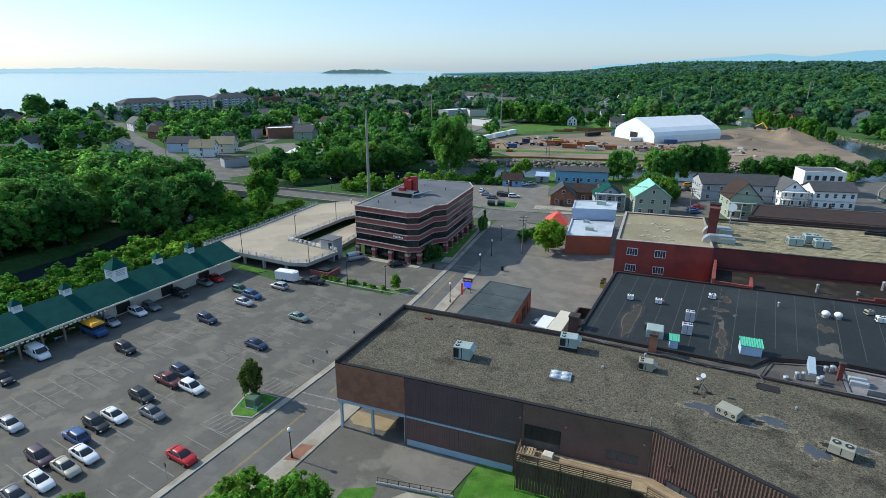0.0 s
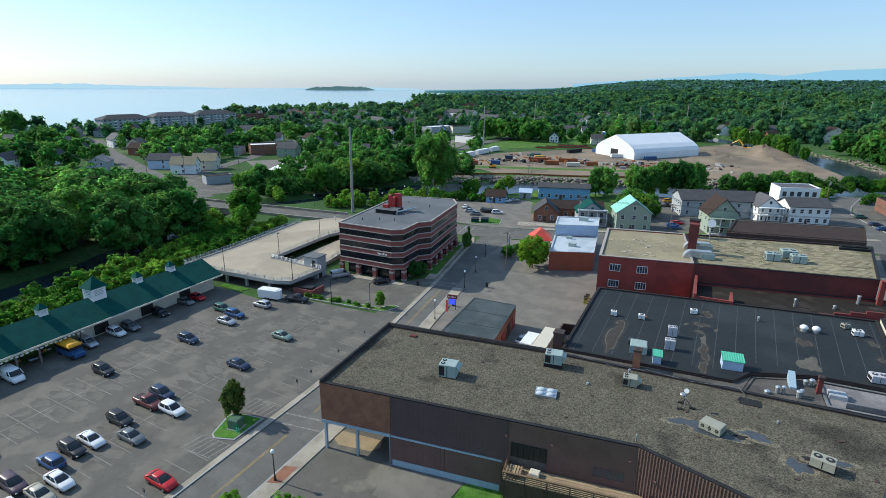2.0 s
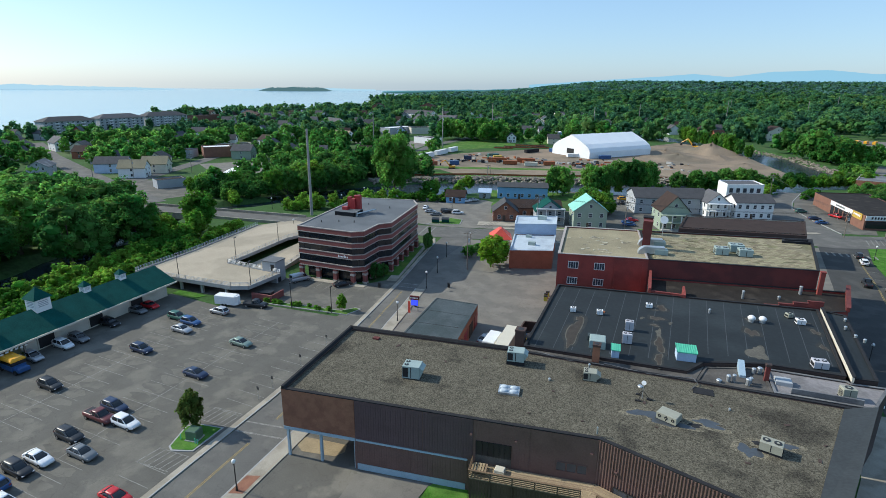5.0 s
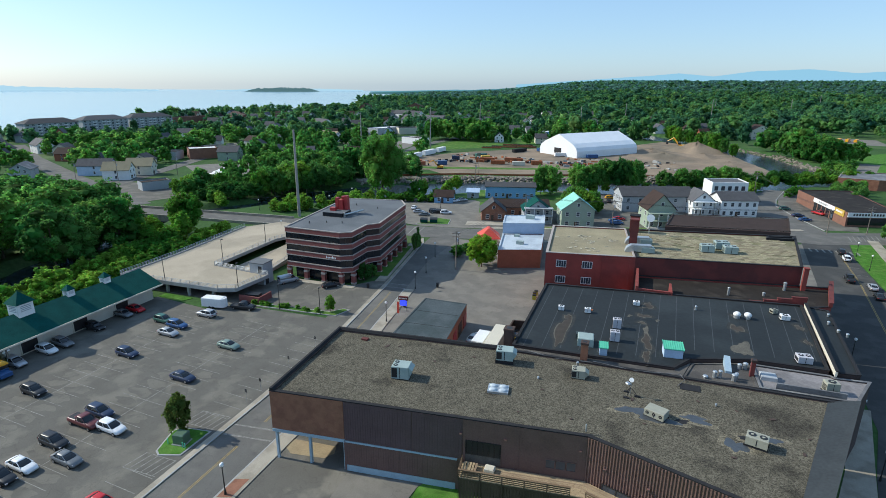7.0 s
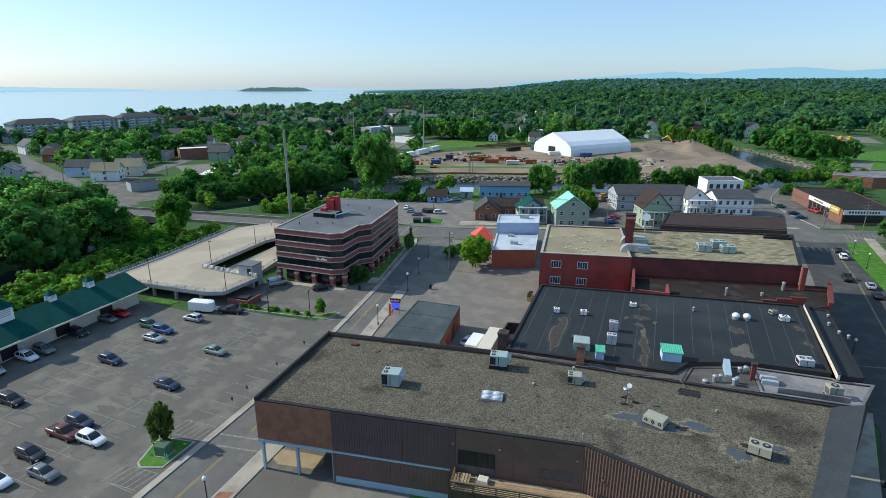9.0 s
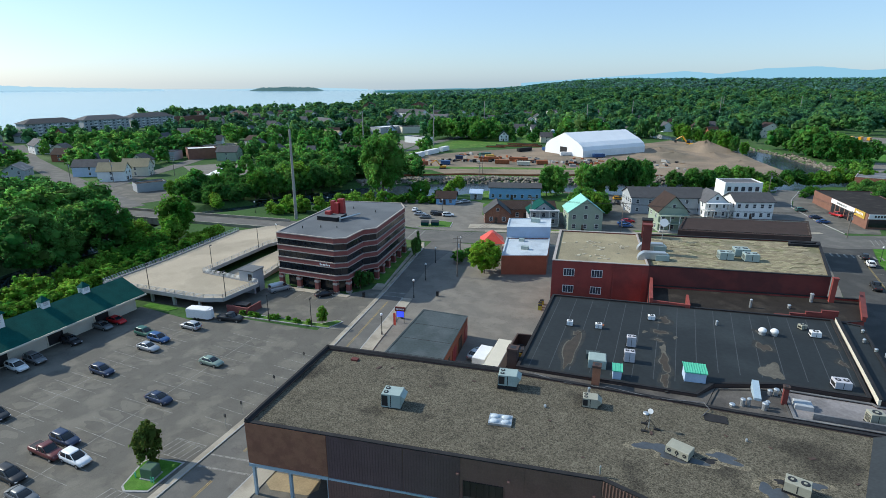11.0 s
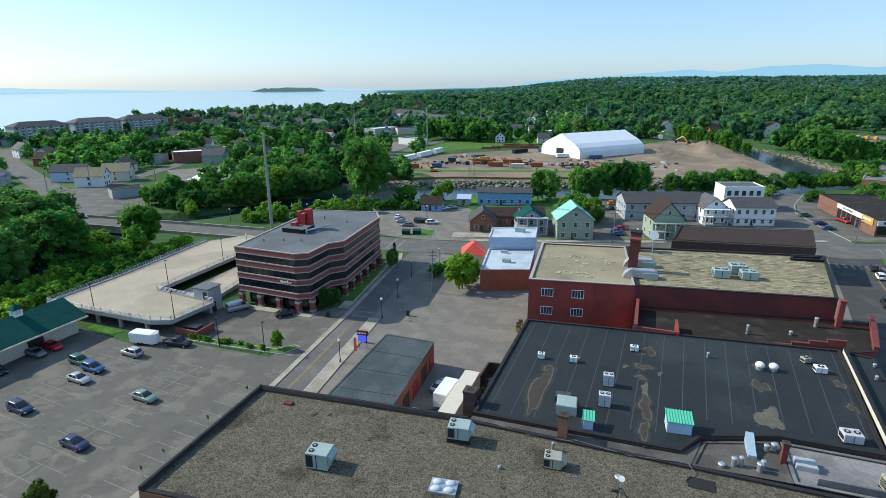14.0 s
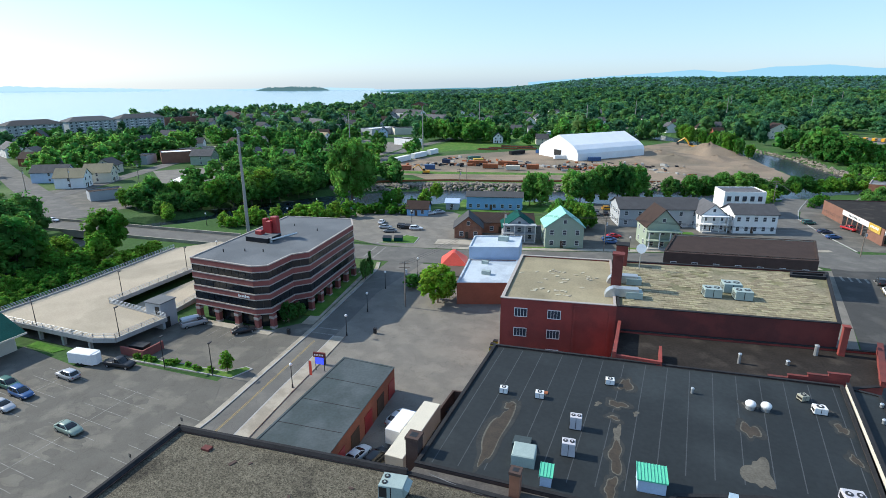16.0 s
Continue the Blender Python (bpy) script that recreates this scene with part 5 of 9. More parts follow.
# ---- two-level parking deck
def parking_deck():
    b = thing("parking_deck", "two-level concrete parking deck with steel railings", "parking deck", pose(-100, 115, 0))
    zd = 2.9
    top = [(-117.5, 92.5), (-88.1, 92.9), (-84.3, 94.4), (-83.2, 104.9), (-101.1, 106.6), (-101.5, 132.7), (-95.5, 149), (-113.3, 153.0), (-120.6, 142.7), (-117.7, 111.2)]
    bm = bmesh.new()
    prism(bm, top, zd - 0.55, zd)
    part("deck_slab", bm, M_DECKC, b, "sun-bleached concrete deck", world_space=True)
    bm = bmesh.new()
    hexa(bm, [(-100.6, 106.8, -0.2), (-89.0, 106.8, -0.2), (-91.6, 152, -0.2), (-96, 152, -0.2), (-100.6, 106.8, 0.4), (-89.0, 106.8, 0.4), (-91.6, 152, zd - 0.1), (-95.8, 149, zd - 0.1)])
    part("ramp", bm, M_DECKC, b, "pale concrete ramp", world_space=True)
    for x in (-115.5, -109.7, -103.7, -97.2, -89.9):
        for y in (93.4, 104.5):
            bm = bmesh.new()
            box(bm, x - 0.28, x + 0.28, y - 0.28, y + 0.28, -0.3, zd - 0.55)
            part("deck_column", bm, M_CONC, b, world_space=True)
    bm = bmesh.new()
    box(bm, -117, -101, 108, 108.3, -0.3, zd - 0.55)
    part("back_wall", bm, M_CONC, b, world_space=True)

    def railing(a, c, z0, z1=None):
        z1 = z0 if z1 is None else z1
        a, c = Vector((*a, z0)), Vector((*c, z1))
        k = max(2, round((c - a).length / 2.6))
        up = Vector((0, 0, 1))
        d = (c - a).normalized()
        s = Vector((-d.y, d.x, 0)) * 0.15
        bm = bmesh.new()
        hexa(bm, [a - s - up * 0.6, c - s - up * 0.6, c + s - up * 0.6, a + s - up * 0.6, a - s + up * 0.3, c - s + up * 0.3, c + s + up * 0.3, a + s + up * 0.3])
        r = part("railing", bm, M_CONC, b, "concrete kerb with steel tube rails", world_space=True)
        for h in (0.55, 0.85, 1.15):
            bm = bmesh.new()
            tube(bm, a + up * h, c + up * h, 0.045, n=5)
            part("rail", bm, M_STEEL, r, world_space=True)
        for i in range(k + 1):
            p = a.lerp(c, i / k)
            bm = bmesh.new()
            tube(bm, p, p + up * 1.2, 0.06, n=5)
            part("post", bm, M_STEEL, r, world_space=True)
    for i in (0, 1, 2, 3, 4, 5, 8, 9):
        a, c = top[i], top[(i + 1) % len(top)]
        railing(a, c, zd)
    railing((-88.9, 107.4), (-91.4, 150), 0.4, zd - 0.1)
    bm = bmesh.new()
    box(bm, -88.8, -84.8, 105.2, 109.0, 0, 5.5)
    tower = part("stair_tower", bm, M_GREYSIDE, b, "pale grey stair tower", world_space=True)
    bm = bmesh.new()
    box(bm, -89.0, -84.6, 105.0, 109.2, 5.5, 5.7)
    part("tower_roof", bm, M_OFFROOF, tower, world_space=True)
    bm = bmesh.new()
    # black boxes stand for the shade within the tower openings
    box(bm, -86.2, -85.2, 105.1, 105.22, 3.1, 4.9)
    box(bm, -84.82, -84.7, 105.8, 107.0, 0.1, 2.3)
    part("tower_opening_shade", bm, M_BLACK, tower, world_space=True)


parking_deck()


# ---- small flat building with the white roof, and the brick yard wall
WB = [(-33.4, 139.2), (-22.3, 143.2), (-24.4, 160.5), (-36.2, 156.4)]
wb = flat_building("white_roofed_shop", "small orange brick shop with white flat roof", WB, 5.0, M_ORANGEBRICK, M_WHITEROOF, 0.25, 0.3, M_WHITEROOF)
flat_building("white_roofed_block", "taller pale blue block with white roof", [(-36.3, 156.6), (-24.4, 160.7), (-26.0, 171.5), (-38.2, 167.2)], 8.2, M_LBLUE, M_WHITEROOF, 0.2, 0.25, M_WHITEROOF)
for x, y, s in ((-29, 147.5, 1.0), (-31.5, 155.0, 0.8), (-29.8, 166, 1.3)):
    bm = bmesh.new()
    z = 5.06 if y < 157 else 8.26
    box(bm, x - s, x + s, y - s * 0.6, y + s * 0.6, z, z + 0.9 * s)
    lone("roof_vent_unit", bm, M_GREYGREEN, "small metal vent unit on the white roof", "roof unit")
# red awning house beside the tree
rk = thing("red_roofed_kiosk", "small kiosk with bright red hipped roof", "kiosk", pose(-41.5, 160, 0, 0, 0, 18))
bm = bmesh.new()
box(bm, -2.9, 2.9, -3.3, 3.3, 0, 3.0)
part("wall", bm, M_CREAM, rk)
bm = bmesh.new()
hexa(bm, [(-3.5, -3.9, 3.0), (3.5, -3.9, 3.0), (3.5, 3.9, 3.0), (-3.5, 3.9, 3.0), (-0.3, -1.5, 5.8), (0.3, -1.5, 5.8), (0.3, 1.5, 5.8), (-0.3, 1.5, 5.8)])
part("roof", bm, M_REDROOF, rk)


# ---- houses with pitched roofs
def house(m, w, d, h, roof_h, wall_mat, roof_mat, name="house", label="clapboard house with pitched roof", storeys=2, cols=3, porch=False, eave=0.5, along_x=False, win=True, group=""):
    """Gabled house, w wide (x), d deep (y), its gable end towards -y unless along_x."""
    b = thing(name, label, "house", m, group)
    bm = bmesh.new()
    if along_x:
        prof = [(-d / 2, 0), (d / 2, 0), (d / 2, h), (0, h + roof_h), (-d / 2, h)]
        lo = [bm.verts.new((-w / 2, p, z)) for p, z in prof]
        hi = [bm.verts.new((w / 2, p, z)) for p, z in prof]
    else:
        prof = [(-w / 2, 0), (w / 2, 0), (w / 2, h), (0, h + roof_h), (-w / 2, h)]
        lo = [bm.verts.new((p, d / 2, z)) for p, z in prof]
        hi = [bm.verts.new((p, -d / 2, z)) for p, z in prof]
    bm.faces.new(lo[::-1])
    bm.faces.new(hi)
    for i in range(5):
        bm.faces.new((lo[i], lo[(i + 1) % 5], hi[(i + 1) % 5], hi[i]))
    part("wall", bm, wall_mat, b)
    bm = bmesh.new()
    span = (d if along_x else w) / 2
    run = (w if along_x else d) / 2 + eave
    k = roof_h / span
    for s in (-1, 1):
        pts = []
        for dz in (0.03, 0.24):
            for p, q in ((-run, 0), (run, 0), (run, 1), (-run, 1)):
                o = 0 if q == 0 else s * (span + eave)
                z = h + roof_h - (0 if q == 0 else k * (span + eave)) + dz
                pts.append((p, o, z) if along_x else (o, p, z))
        hexa(bm, pts)
    bmesh.ops.recalc_face_normals(bm, faces=bm.faces)
    part("roof", bm, roof_mat, b)
    if win:
        for st in range(storeys):
            z = 0.9 + st * (h / storeys)
            for i in range(cols):
                x = -w / 2 + w * (i + 0.5) / cols
                window(b, (x, -d / 2, z), (1, 0), min(1.1, w / cols * 0.5), 1.4, M_WHITE, 1, 2, world_space=False)
            for i in range(max(1, cols - 1)):
                y = -d / 2 + d * (i + 0.5) / max(1, cols - 1)
                window(b, (w / 2, y, z), (0, 1), 1.0, 1.4, M_WHITE, 1, 2, world_space=False)
                window(b, (-w / 2, y, z), (0, -1), 1.0, 1.4, M_WHITE, 1, 2, world_space=False)
        if not along_x:
            window(b, (0, -d / 2, h + roof_h * 0.25), (1, 0), 0.9, 1.1, M_WHITE, 1, 1, world_space=False)
    bm = bmesh.new()
    box(bm, -w * 0.06 - 0.5, -w * 0.06 + 0.5, -d / 2 - 0.06, -d / 2 + 0.02, 0.1, 2.2)
    part("door", bm, M_DARKWOOD, b)
    if porch:
        bm = bmesh.new()
        box(bm, -w / 2, w / 2, -d / 2 - 2.2, -d / 2, 0, 0.5)
        part("porch_floor", bm, M_CONC, b)
        for z, n in ((2.9, 4), (5.6, 4)) if storeys > 1 else ((2.9, 4),):
            bm = bmesh.new()
            box(bm, -w / 2 - 0.2, w / 2 + 0.2, -d / 2 - 2.4, -d / 2, z, z + 0.25)
            part("porch_roof", bm, wall_mat, b)
            for i in range(n):
                bm = bmesh.new()
                x = -w / 2 + 0.15 + (w - 0.3) * i / (n - 1)
                box(bm, x - 0.12, x + 0.12, -d / 2 - 2.2, -d / 2 - 1.96, z - 2.4, z)
                part("porch_post", bm, M_WHITE, b)
    return b


house(pose(-19.2, 197.2, 0, 0, 0, 18), 11.5, 10, 6.6, 4.2, M_SAGE, M_TEALROOF, label="sage clapboard house with mint metal roof", cols=3)
house(pose(-33.6, 199, 0, 0, 0, 18), 10, 9, 4.6, 3.6, M_GREYSIDE, M_GREENROOF, label="grey house with green roof and two-level porch", cols=3, porch=True)
house(pose(8.6, 207, 0, 0, 0, 18), 9.6, 10, 7.0, 5.0, M_SAGE, M_BROWNROOF, label="green house with steep brown roof and porch", cols=3, porch=True)
house(pose(7.5, 236, 0, 0, 0, 18), 28, 13, 6.4, 2.8, M_GREYSIDE, M_SHINGLE, label="long grey hall with dark roof", cols=6, along_x=True, storeys=2)
house(pose(37.6, 236.5, 0, 0, 0, 18), 14, 10, 6.6, 2.4, M_WHITE, M_SHINGLE, label="white two-storey house with grey roof", cols=5, along_x=True)
house(pose(24.6, 234, 0, 0, 0, 18), 8, 10, 6.0, 3.4, M_WHITE, M_SHINGLE, label="white gabled house with a small porch", cols=3, porch=True)
flat_building("white_house", "white flat-roofed house with black windows", [(31.5, 255), (46, 260), (43.5, 271), (29, 266)], 9.0, M_WHITE, M_SHINGLE, 0.3, 0.3, M_WHITE)
house(pose(-49.6, 196.4, 0, 0, 0, 18), 9, 9, 3.6, 3.6, M_BROWNBRICK, M_SHINGLE, label="low brick house with dark gabled roof", cols=2, storeys=1)
house(pose(-41, 208, 0, 0, 0, 18), 20, 11, 3.6, 2.0, M_BROWNBRICK, M_BROWNROOF, label="long brick shop with brown roof", cols=5, storeys=1, along_x=True)
house(pose(-53, 240, 0, 0, 0, 15), 22, 10, 5.2, 1.2, M_BLUESIDE, M_SHINGLE, label="long blue metal-clad building", cols=7, storeys=1, along_x=True)
house(pose(-77, 218.5, 0, 0, 0, 12), 8, 7, 2.8, 2.2, M_BLUESIDE, M_BROWNROOF, label="small blue cottage by the river", cols=2, storeys=1, along_x=True)
house(pose(-68, 232, 0, 0, 0, 12), 5, 5, 2.8, 1.2, M_GREYSIDE, M_LBLUE, label="small shed with pale blue roof", cols=1, storeys=1, along_x=True)
for i in range(5):
    window(bpy.data.objects["white_house"], (33.2 + i * 2.7, 255.5 + i * 0.93, 6.0), (0.952, 0.306), 1.3, 1.7, M_BLACK, 1, 2)

# brown shingled block behind the mossy roof
br = flat_building("brown_roofed_block", "low block with brown membrane roof", [(9.9, 168.0), (43.0, 172.9), (46.4, 191.0), (12.6, 185.0)], 9.0, M_CREAM, M_BROWNROOF, 0.25, 0.3, M_BROWNROOF)
bm = bmesh.new()
hexa(bm, [(9.8, 167.7, 0.0), (43.1, 172.6, 0.0), (43.0, 172.9, 0.0), (9.9, 168.0, 0.0), (9.8, 167.7, 9.0), (43.1, 172.6, 9.0), (43.0, 172.9, 9.2), (9.9, 168.0, 9.2)])
part("front_wall", bm, M_DARKBRICK, br, world_space=True)
for i in range(7):
    t = (i + 0.5) / 7
    window(br, (9.8 + 33.3 * t, 167.68 + 4.9 * t, 5.9), (0.989, 0.147), 1.2, 0.8, M_WHITE, 1)

# tyre shop on the corner
ts = flat_building("tyre_shop", "low brick tyre shop with white fascia and yellow sign", [(73.5, 229), (91, 233.8), (89, 279), (68.03, 274)], 5.2, M_SHOPBRICK, M_TAR, 0.25, 0.3, M_COPING)
a, c = Vector((69, 266)), Vector((73.5, 229))
u = (c - a).normalized()
n = Vector((u.y, -u.x))


def ts_panel(name, s0, s1, z0, z1, material, proud, label=""):
    bm = bmesh.new()
    p, q = a + u * s0, a + u * s1
    hexa(bm, [(*p, z0), (*q, z0), (*(q + n * proud), z0), (*(p + n * proud), z0), (*p, z1), (*q, z1), (*(q + n * proud), z1), (*(p + n * proud), z1)])
    bmesh.ops.recalc_face_normals(bm, faces=bm.faces)
    return part(name, bm, material, ts, label, world_space=True)


ts_panel("white_fascia", 9, 28, 3.7, 5.3, M_WHITE, 0.25)
ts_panel("yellow_sign", 28.2, 35.5, 3.2, 5.5, M_YELLOW, 0.3, "yellow sign panel with plain bars")
for i in range(6):
    ts_panel("sign_bar", 29.2 + i * 0.9, 29.8 + i * 0.9, 4.2, 4.9, M_WHITE, 0.34)
for i in range(9):
    ts_panel("sign_bar", 14 + i * 0.9, 14.5 + i * 0.9, 4.2, 4.8, M_BLACK, 0.29)
for i in range(5):
    ts_panel("bay_door", 9.6 + i * 3.7, 12.4 + i * 3.7, 0.1, 3.5, M_GLASS, 0.06)
a, c = Vector((73.5, 229)), Vector((91, 233.8))
u = (c - a).normalized()
n = Vector((u.y, -u.x))
ts_panel("white_fascia", 0.2, 14.8, 3.6, 5.3, M_WHITE, 0.25)
ts_panel("shop_window", 0.6, 14.2, 0.7, 3.3, M_GLASS, 0.08)
for i in range(11):
    ts_panel("sign_bar", 2.0 + i * 1.0, 2.6 + i * 1.0, 4.1, 4.9, M_BLACK, 0.29)
flat_building("school_wing", "low tan brick building with flat grey roof", [(96, 322), (112, 318), (150, 330), (150, 352), (104, 344)], 5.0, M_BROWNBRICK, M_GREYROOF, 0.3, 0.3, M_STONEBAND)


# ---- large white fabric tent on the building site
def fabric_tent():
    c0, c1 = Vector((-55, 403)), Vector((-16, 451))
    ax = (c1 - c0).normalized()
    m = Matrix.Translation((*((c0 + c1) / 2), 0)) @ Matrix.Rotation(math.atan2(ax.y, ax.x), 4, "Z")
    b = thing("fabric_tent", "large white fabric storage tent with arched walls", "tent", m)
    half, w = 31.0, 19.4
    prof = [(-w, 0), (-w, 4.5), (-w * 0.93, 7.0), (-w * 0.72, 9.6), (0, 15.4), (w * 0.72, 9.6), (w * 0.93, 7.0), (w, 4.5), (w, 0)]
    bm = bmesh.new()
    k = 12
    rows = []
    for i in range(k + 1):
        x = -half + 2 * half * i / k
        s = 1.0 if i % 2 == 0 else 0.992
        rows.append([bm.verts.new((x, p * s, z * s)) for p, z in prof])
    for i in range(k):
        for j in range(len(prof) - 1):
            bm.faces.new((rows[i][j], rows[i + 1][j], rows[i + 1][j + 1], rows[i][j + 1]))
    bmesh.ops.recalc_face_normals(bm, faces=bm.faces)
    part("canopy", bm, M_TENT, b, "taut white fabric canopy")
    for s in (-1, 1):
        bm = bmesh.new()
        v = [bm.verts.new((s * half * 0.998, p * 0.995, z * 0.995)) for p, z in prof]
        bm.faces.new(v if s > 0 else v[::-1])
        part("end_wall", bm, M_TENT, b)
    bm = bmesh.new()
    # the dark inside of the tent is painted as a black panel
    box(bm, -half - 0.15, -half + 0.1, -3.5, 3.5, 0, 5.5)
    part("doorway", bm, M_BLACK, b, "black panel for the shaded tent doorway")


fabric_tent()


# ---- apartment blocks by the lake
def apartments(x, y, rz, w):
    b = thing("apartment_building", "grey four-storey lakeside apartment block with hipped roof", "building", pose(x, y, 0, 0, 0, rz), "lakeside apartments")
    bm = bmesh.new()
    box(bm, -w / 2, w / 2, -9, 9, 0, 11.4)
    part("wall", bm, M_GREYSIDE, b)
    bm = bmesh.new()
    hexa(bm, [(-w / 2 - 1, -10, 11.4), (w / 2 + 1, -10, 11.4), (w / 2 + 1, 10, 11.4), (-w / 2 - 1, 10, 11.4), (-w / 2 + 9, -1, 15.6), (w / 2 - 9, -1, 15.6), (w / 2 - 9, 1, 15.6), (-w / 2 + 9, 1, 15.6)])
    part("roof", bm, M_SHINGLE, b)
    for st in range(4):
        for i in range(10):
            if i in (2, 4, 5, 7):
                bm = bmesh.new()
                xx = -w / 2 + w * (i + 0.5) / 10
                box(bm, xx - 1.8, xx + 1.8, -10.2, -9, 0.4 + st * 2.8, 1.3 + st * 2.8)
                part("balcony", bm, M_WHITE, b)
            window(b, (-w / 2 + w * (i + 0.5) / 10, -9, 0.8 + st * 2.8), (1, 0), 2.0, 1.7, M_WHITE, 2, 1, world_space=False)


apartments(-545, 381, 79, 47)
apartments(-548, 441, 79, 47)
apartments(-543, 497, 76, 49)


# ---------------------------------------------------------------- trees
def crown_mesh(name, seed, material, leaves=3600, size=0.05, lobes=36, shape="round", subs=7):
    """A crown about 1 wide and 1 high over its base: boughs that carry clusters of single leaf sprays round a thin inner mass."""
    rs = np.random.RandomState(seed)
    cen, rad = [], []
    big = 0.30 if lobes < 12 else 0.235 if lobes < 25 else 0.185
    for i in range(lobes):
        a = 2 * math.pi * (i * 0.618 + rs.rand() * 0.15)
        h = (i + rs.rand()) / lobes
        r0 = big * rs.uniform(0.62, 1.12)
        if shape == "cone":
            reach, z = 0.42 * (1 - h) ** 0.8, 0.12 + 0.8 * h
            r0 *= 0.55 + 0.4 * (1 - h)
        else:
            up = -0.72 + 1.62 * h
            reach, z = 0.5 * math.sqrt(max(0.02, 1 - up * up)), 0.53 + 0.42 * up
        k = max(0.03, reach - r0 * 0.75) * (rs.uniform(0.82, 1.08) if i % 4 else rs.uniform(0.3, 0.7))
        cen.append((k * math.cos(a), k * math.sin(a), z))
        rad.append(r0)
    cen, rad = np.array(cen), np.array(rad)
    base = bmesh.new()
    bmesh.ops.create_icosphere(base, subdivisions=1, radius=1)
    bv = np.array([v.co[:] for v in base.verts])
    bf = np.array([[v.index for v in f.verts] for f in base.faces])
    base.free()
    verts, faces = [], []
    for i, (c, r) in enumerate(zip(cen, rad)):
        verts.append(bv * r * (0.5 + 0.25 * rs.rand(len(bv), 1)) * np.array((1, 1, 0.85)) + c)
        faces.append(bf + i * len(bv))

    def unit(v):
        return v / np.linalg.norm(v, axis=1)[:, None]
    n_sub = lobes * subs
    sd = unit(rs.normal(size=(n_sub, 3)) + np.array((0, 0, 0.35)))
    own = np.repeat(np.arange(lobes), subs)
    sub_c = cen[own] + sd * rad[own][:, None] * rs.uniform(0.5, 0.86, (n_sub, 1))
    sub_r = rad[own] * rs.uniform(0.26, 0.48, n_sub)
    li = rs.randint(0, n_sub, leaves)
    d = unit(rs.normal(size=(leaves, 3)) + sd[li] * 0.6 + np.array((0, 0, 0.25)))
    p = sub_c[li] + d * sub_r[li][:, None] * rs.uniform(0.35, 1.15, (leaves, 1))
    nrm = unit(d * 0.55 + sd[li] * 0.4 + rs.normal(size=(leaves, 3)) * 0.5 + np.array((0, 0, 0.3)))
    t = unit(np.cross(nrm, rs.normal(size=(leaves, 3))))
    b = np.cross(nrm, t)
    w = size * rs.uniform(0.6, 1.3, (leaves, 1)) * 0.75
    k = sum(len(v) for v in verts)
    verts.append(np.stack([p - t * w - b * w * 0.7, p + t * w - b * w * 0.5, p + b * w * 1.15], 1).reshape(-1, 3))
    faces.append(np.arange(leaves * 3).reshape(-1, 3) + k)
    me = bpy.data.meshes.new(name)
    me.from_pydata(np.concatenate(verts).tolist(), [], np.concatenate(faces).tolist())
    me.materials.append(material)
    return me


def trunk_bm(h, r, seed, limbs=5):
    rnd = random.Random(seed)
    bm = bmesh.new()
    tube(bm, (0, 0, -0.02), (0.01, 0.01, h * 0.55), r, r * 0.6, 7)
    tube(bm, (0.01, 0.01, h * 0.55), (0, 0.02, h), r * 0.6, r * 0.2, 6)
    for i in range(limbs):
        a, z = i * 2.4 + rnd.random(), h * rnd.uniform(0.35, 0.75)
        tube(bm, (0, 0, z), (0.26 * math.cos(a), 0.26 * math.sin(a), z + 0.25), r * 0.4, r * 0.12, 5)
    return bm


TREES = {}


def tree(kind, x, y, h, w=None, rz=0.0, z=0.0, label=None, name="tree", group=""):
    """A tree h high and w wide at (x, y). The first of its kind is built, the rest are copies."""
    w = w or h * 0.8
    m = pose(x, y, z, 0, 0, rz)
    if kind in TREES:
        first, w0, h0 = TREES[kind]
        t = copy_thing(first, m @ Matrix.Diagonal((w / w0, w / w0, h / h0, 1)))
    else:
        seed, material, leaves, size, lobes, shape, words = KINDS[kind]
        t = thing(name, words, "tree" if name == "tree" else name, m @ Matrix.Diagonal((w, w, h, 1)), group)
        part("trunk", trunk_bm(0.75, 0.022, seed), M_BARK, t)
        me = crown_mesh("crown", seed, material, leaves, size, lobes, shape)
        c = new("crown", me)
        c.parent = t
        TREES[kind] = (t, w, h)
    return tagged(t, label or "", "", group)


KINDS = {
    "yard": (17, L_YARD, 8500, 0.029, 34, "round", "bright green leafy yard tree"),
    "broad_a": (11, L_MID, 6300, 0.031, 34, "round", "broad full green deciduous tree"),
    "broad_b": (12, L_DARK, 6300, 0.031, 38, "round", "dark green leafy deciduous tree"),
    "broad_c": (13, L_MID, 6300, 0.031, 30, "round", "full green leafy deciduous tree"),
    "light_a": (14, L_LIGHT, 6300, 0.031, 34, "round", "bright green leafy deciduous tree"),
    "light_b": (15, L_LIGHT, 2200, 0.055, 20, "round", "yellow-green leafy deciduous tree"),
    "big": (16, L_BIG, 13000, 0.023, 46, "round", "tall full cottonwood tree"),
    "near": (17, L_LIGHT, 8500, 0.029, 34, "round", "bright green leafy yard tree"),
    "street": (18, L_RED, 2600, 0.05, 18, "round", "young maple in the grass island"),
    "tall": (19, L_DARK, 1000, 0.075, 14, "cone", "slender dark green conical tree"),
    "bronze": (20, L_RED, 900, 0.075, 12, "round", "bronze-leaved deciduous tree in leaf"),
}
tree("street", -58.2, 50.8, 5.9, 3.9, label="young maple with a dark dense crown in the grass island")
tree("big", -108.6, 222.4, 27, 20)
tree("yard", -37.8, 138.6, 8.8, 9.8, label="bright green tree at the edge of the yard")
tree("near", -39.4, 31.0, 7.4, 8.6, 40, label="bushy bright tree beside the street")
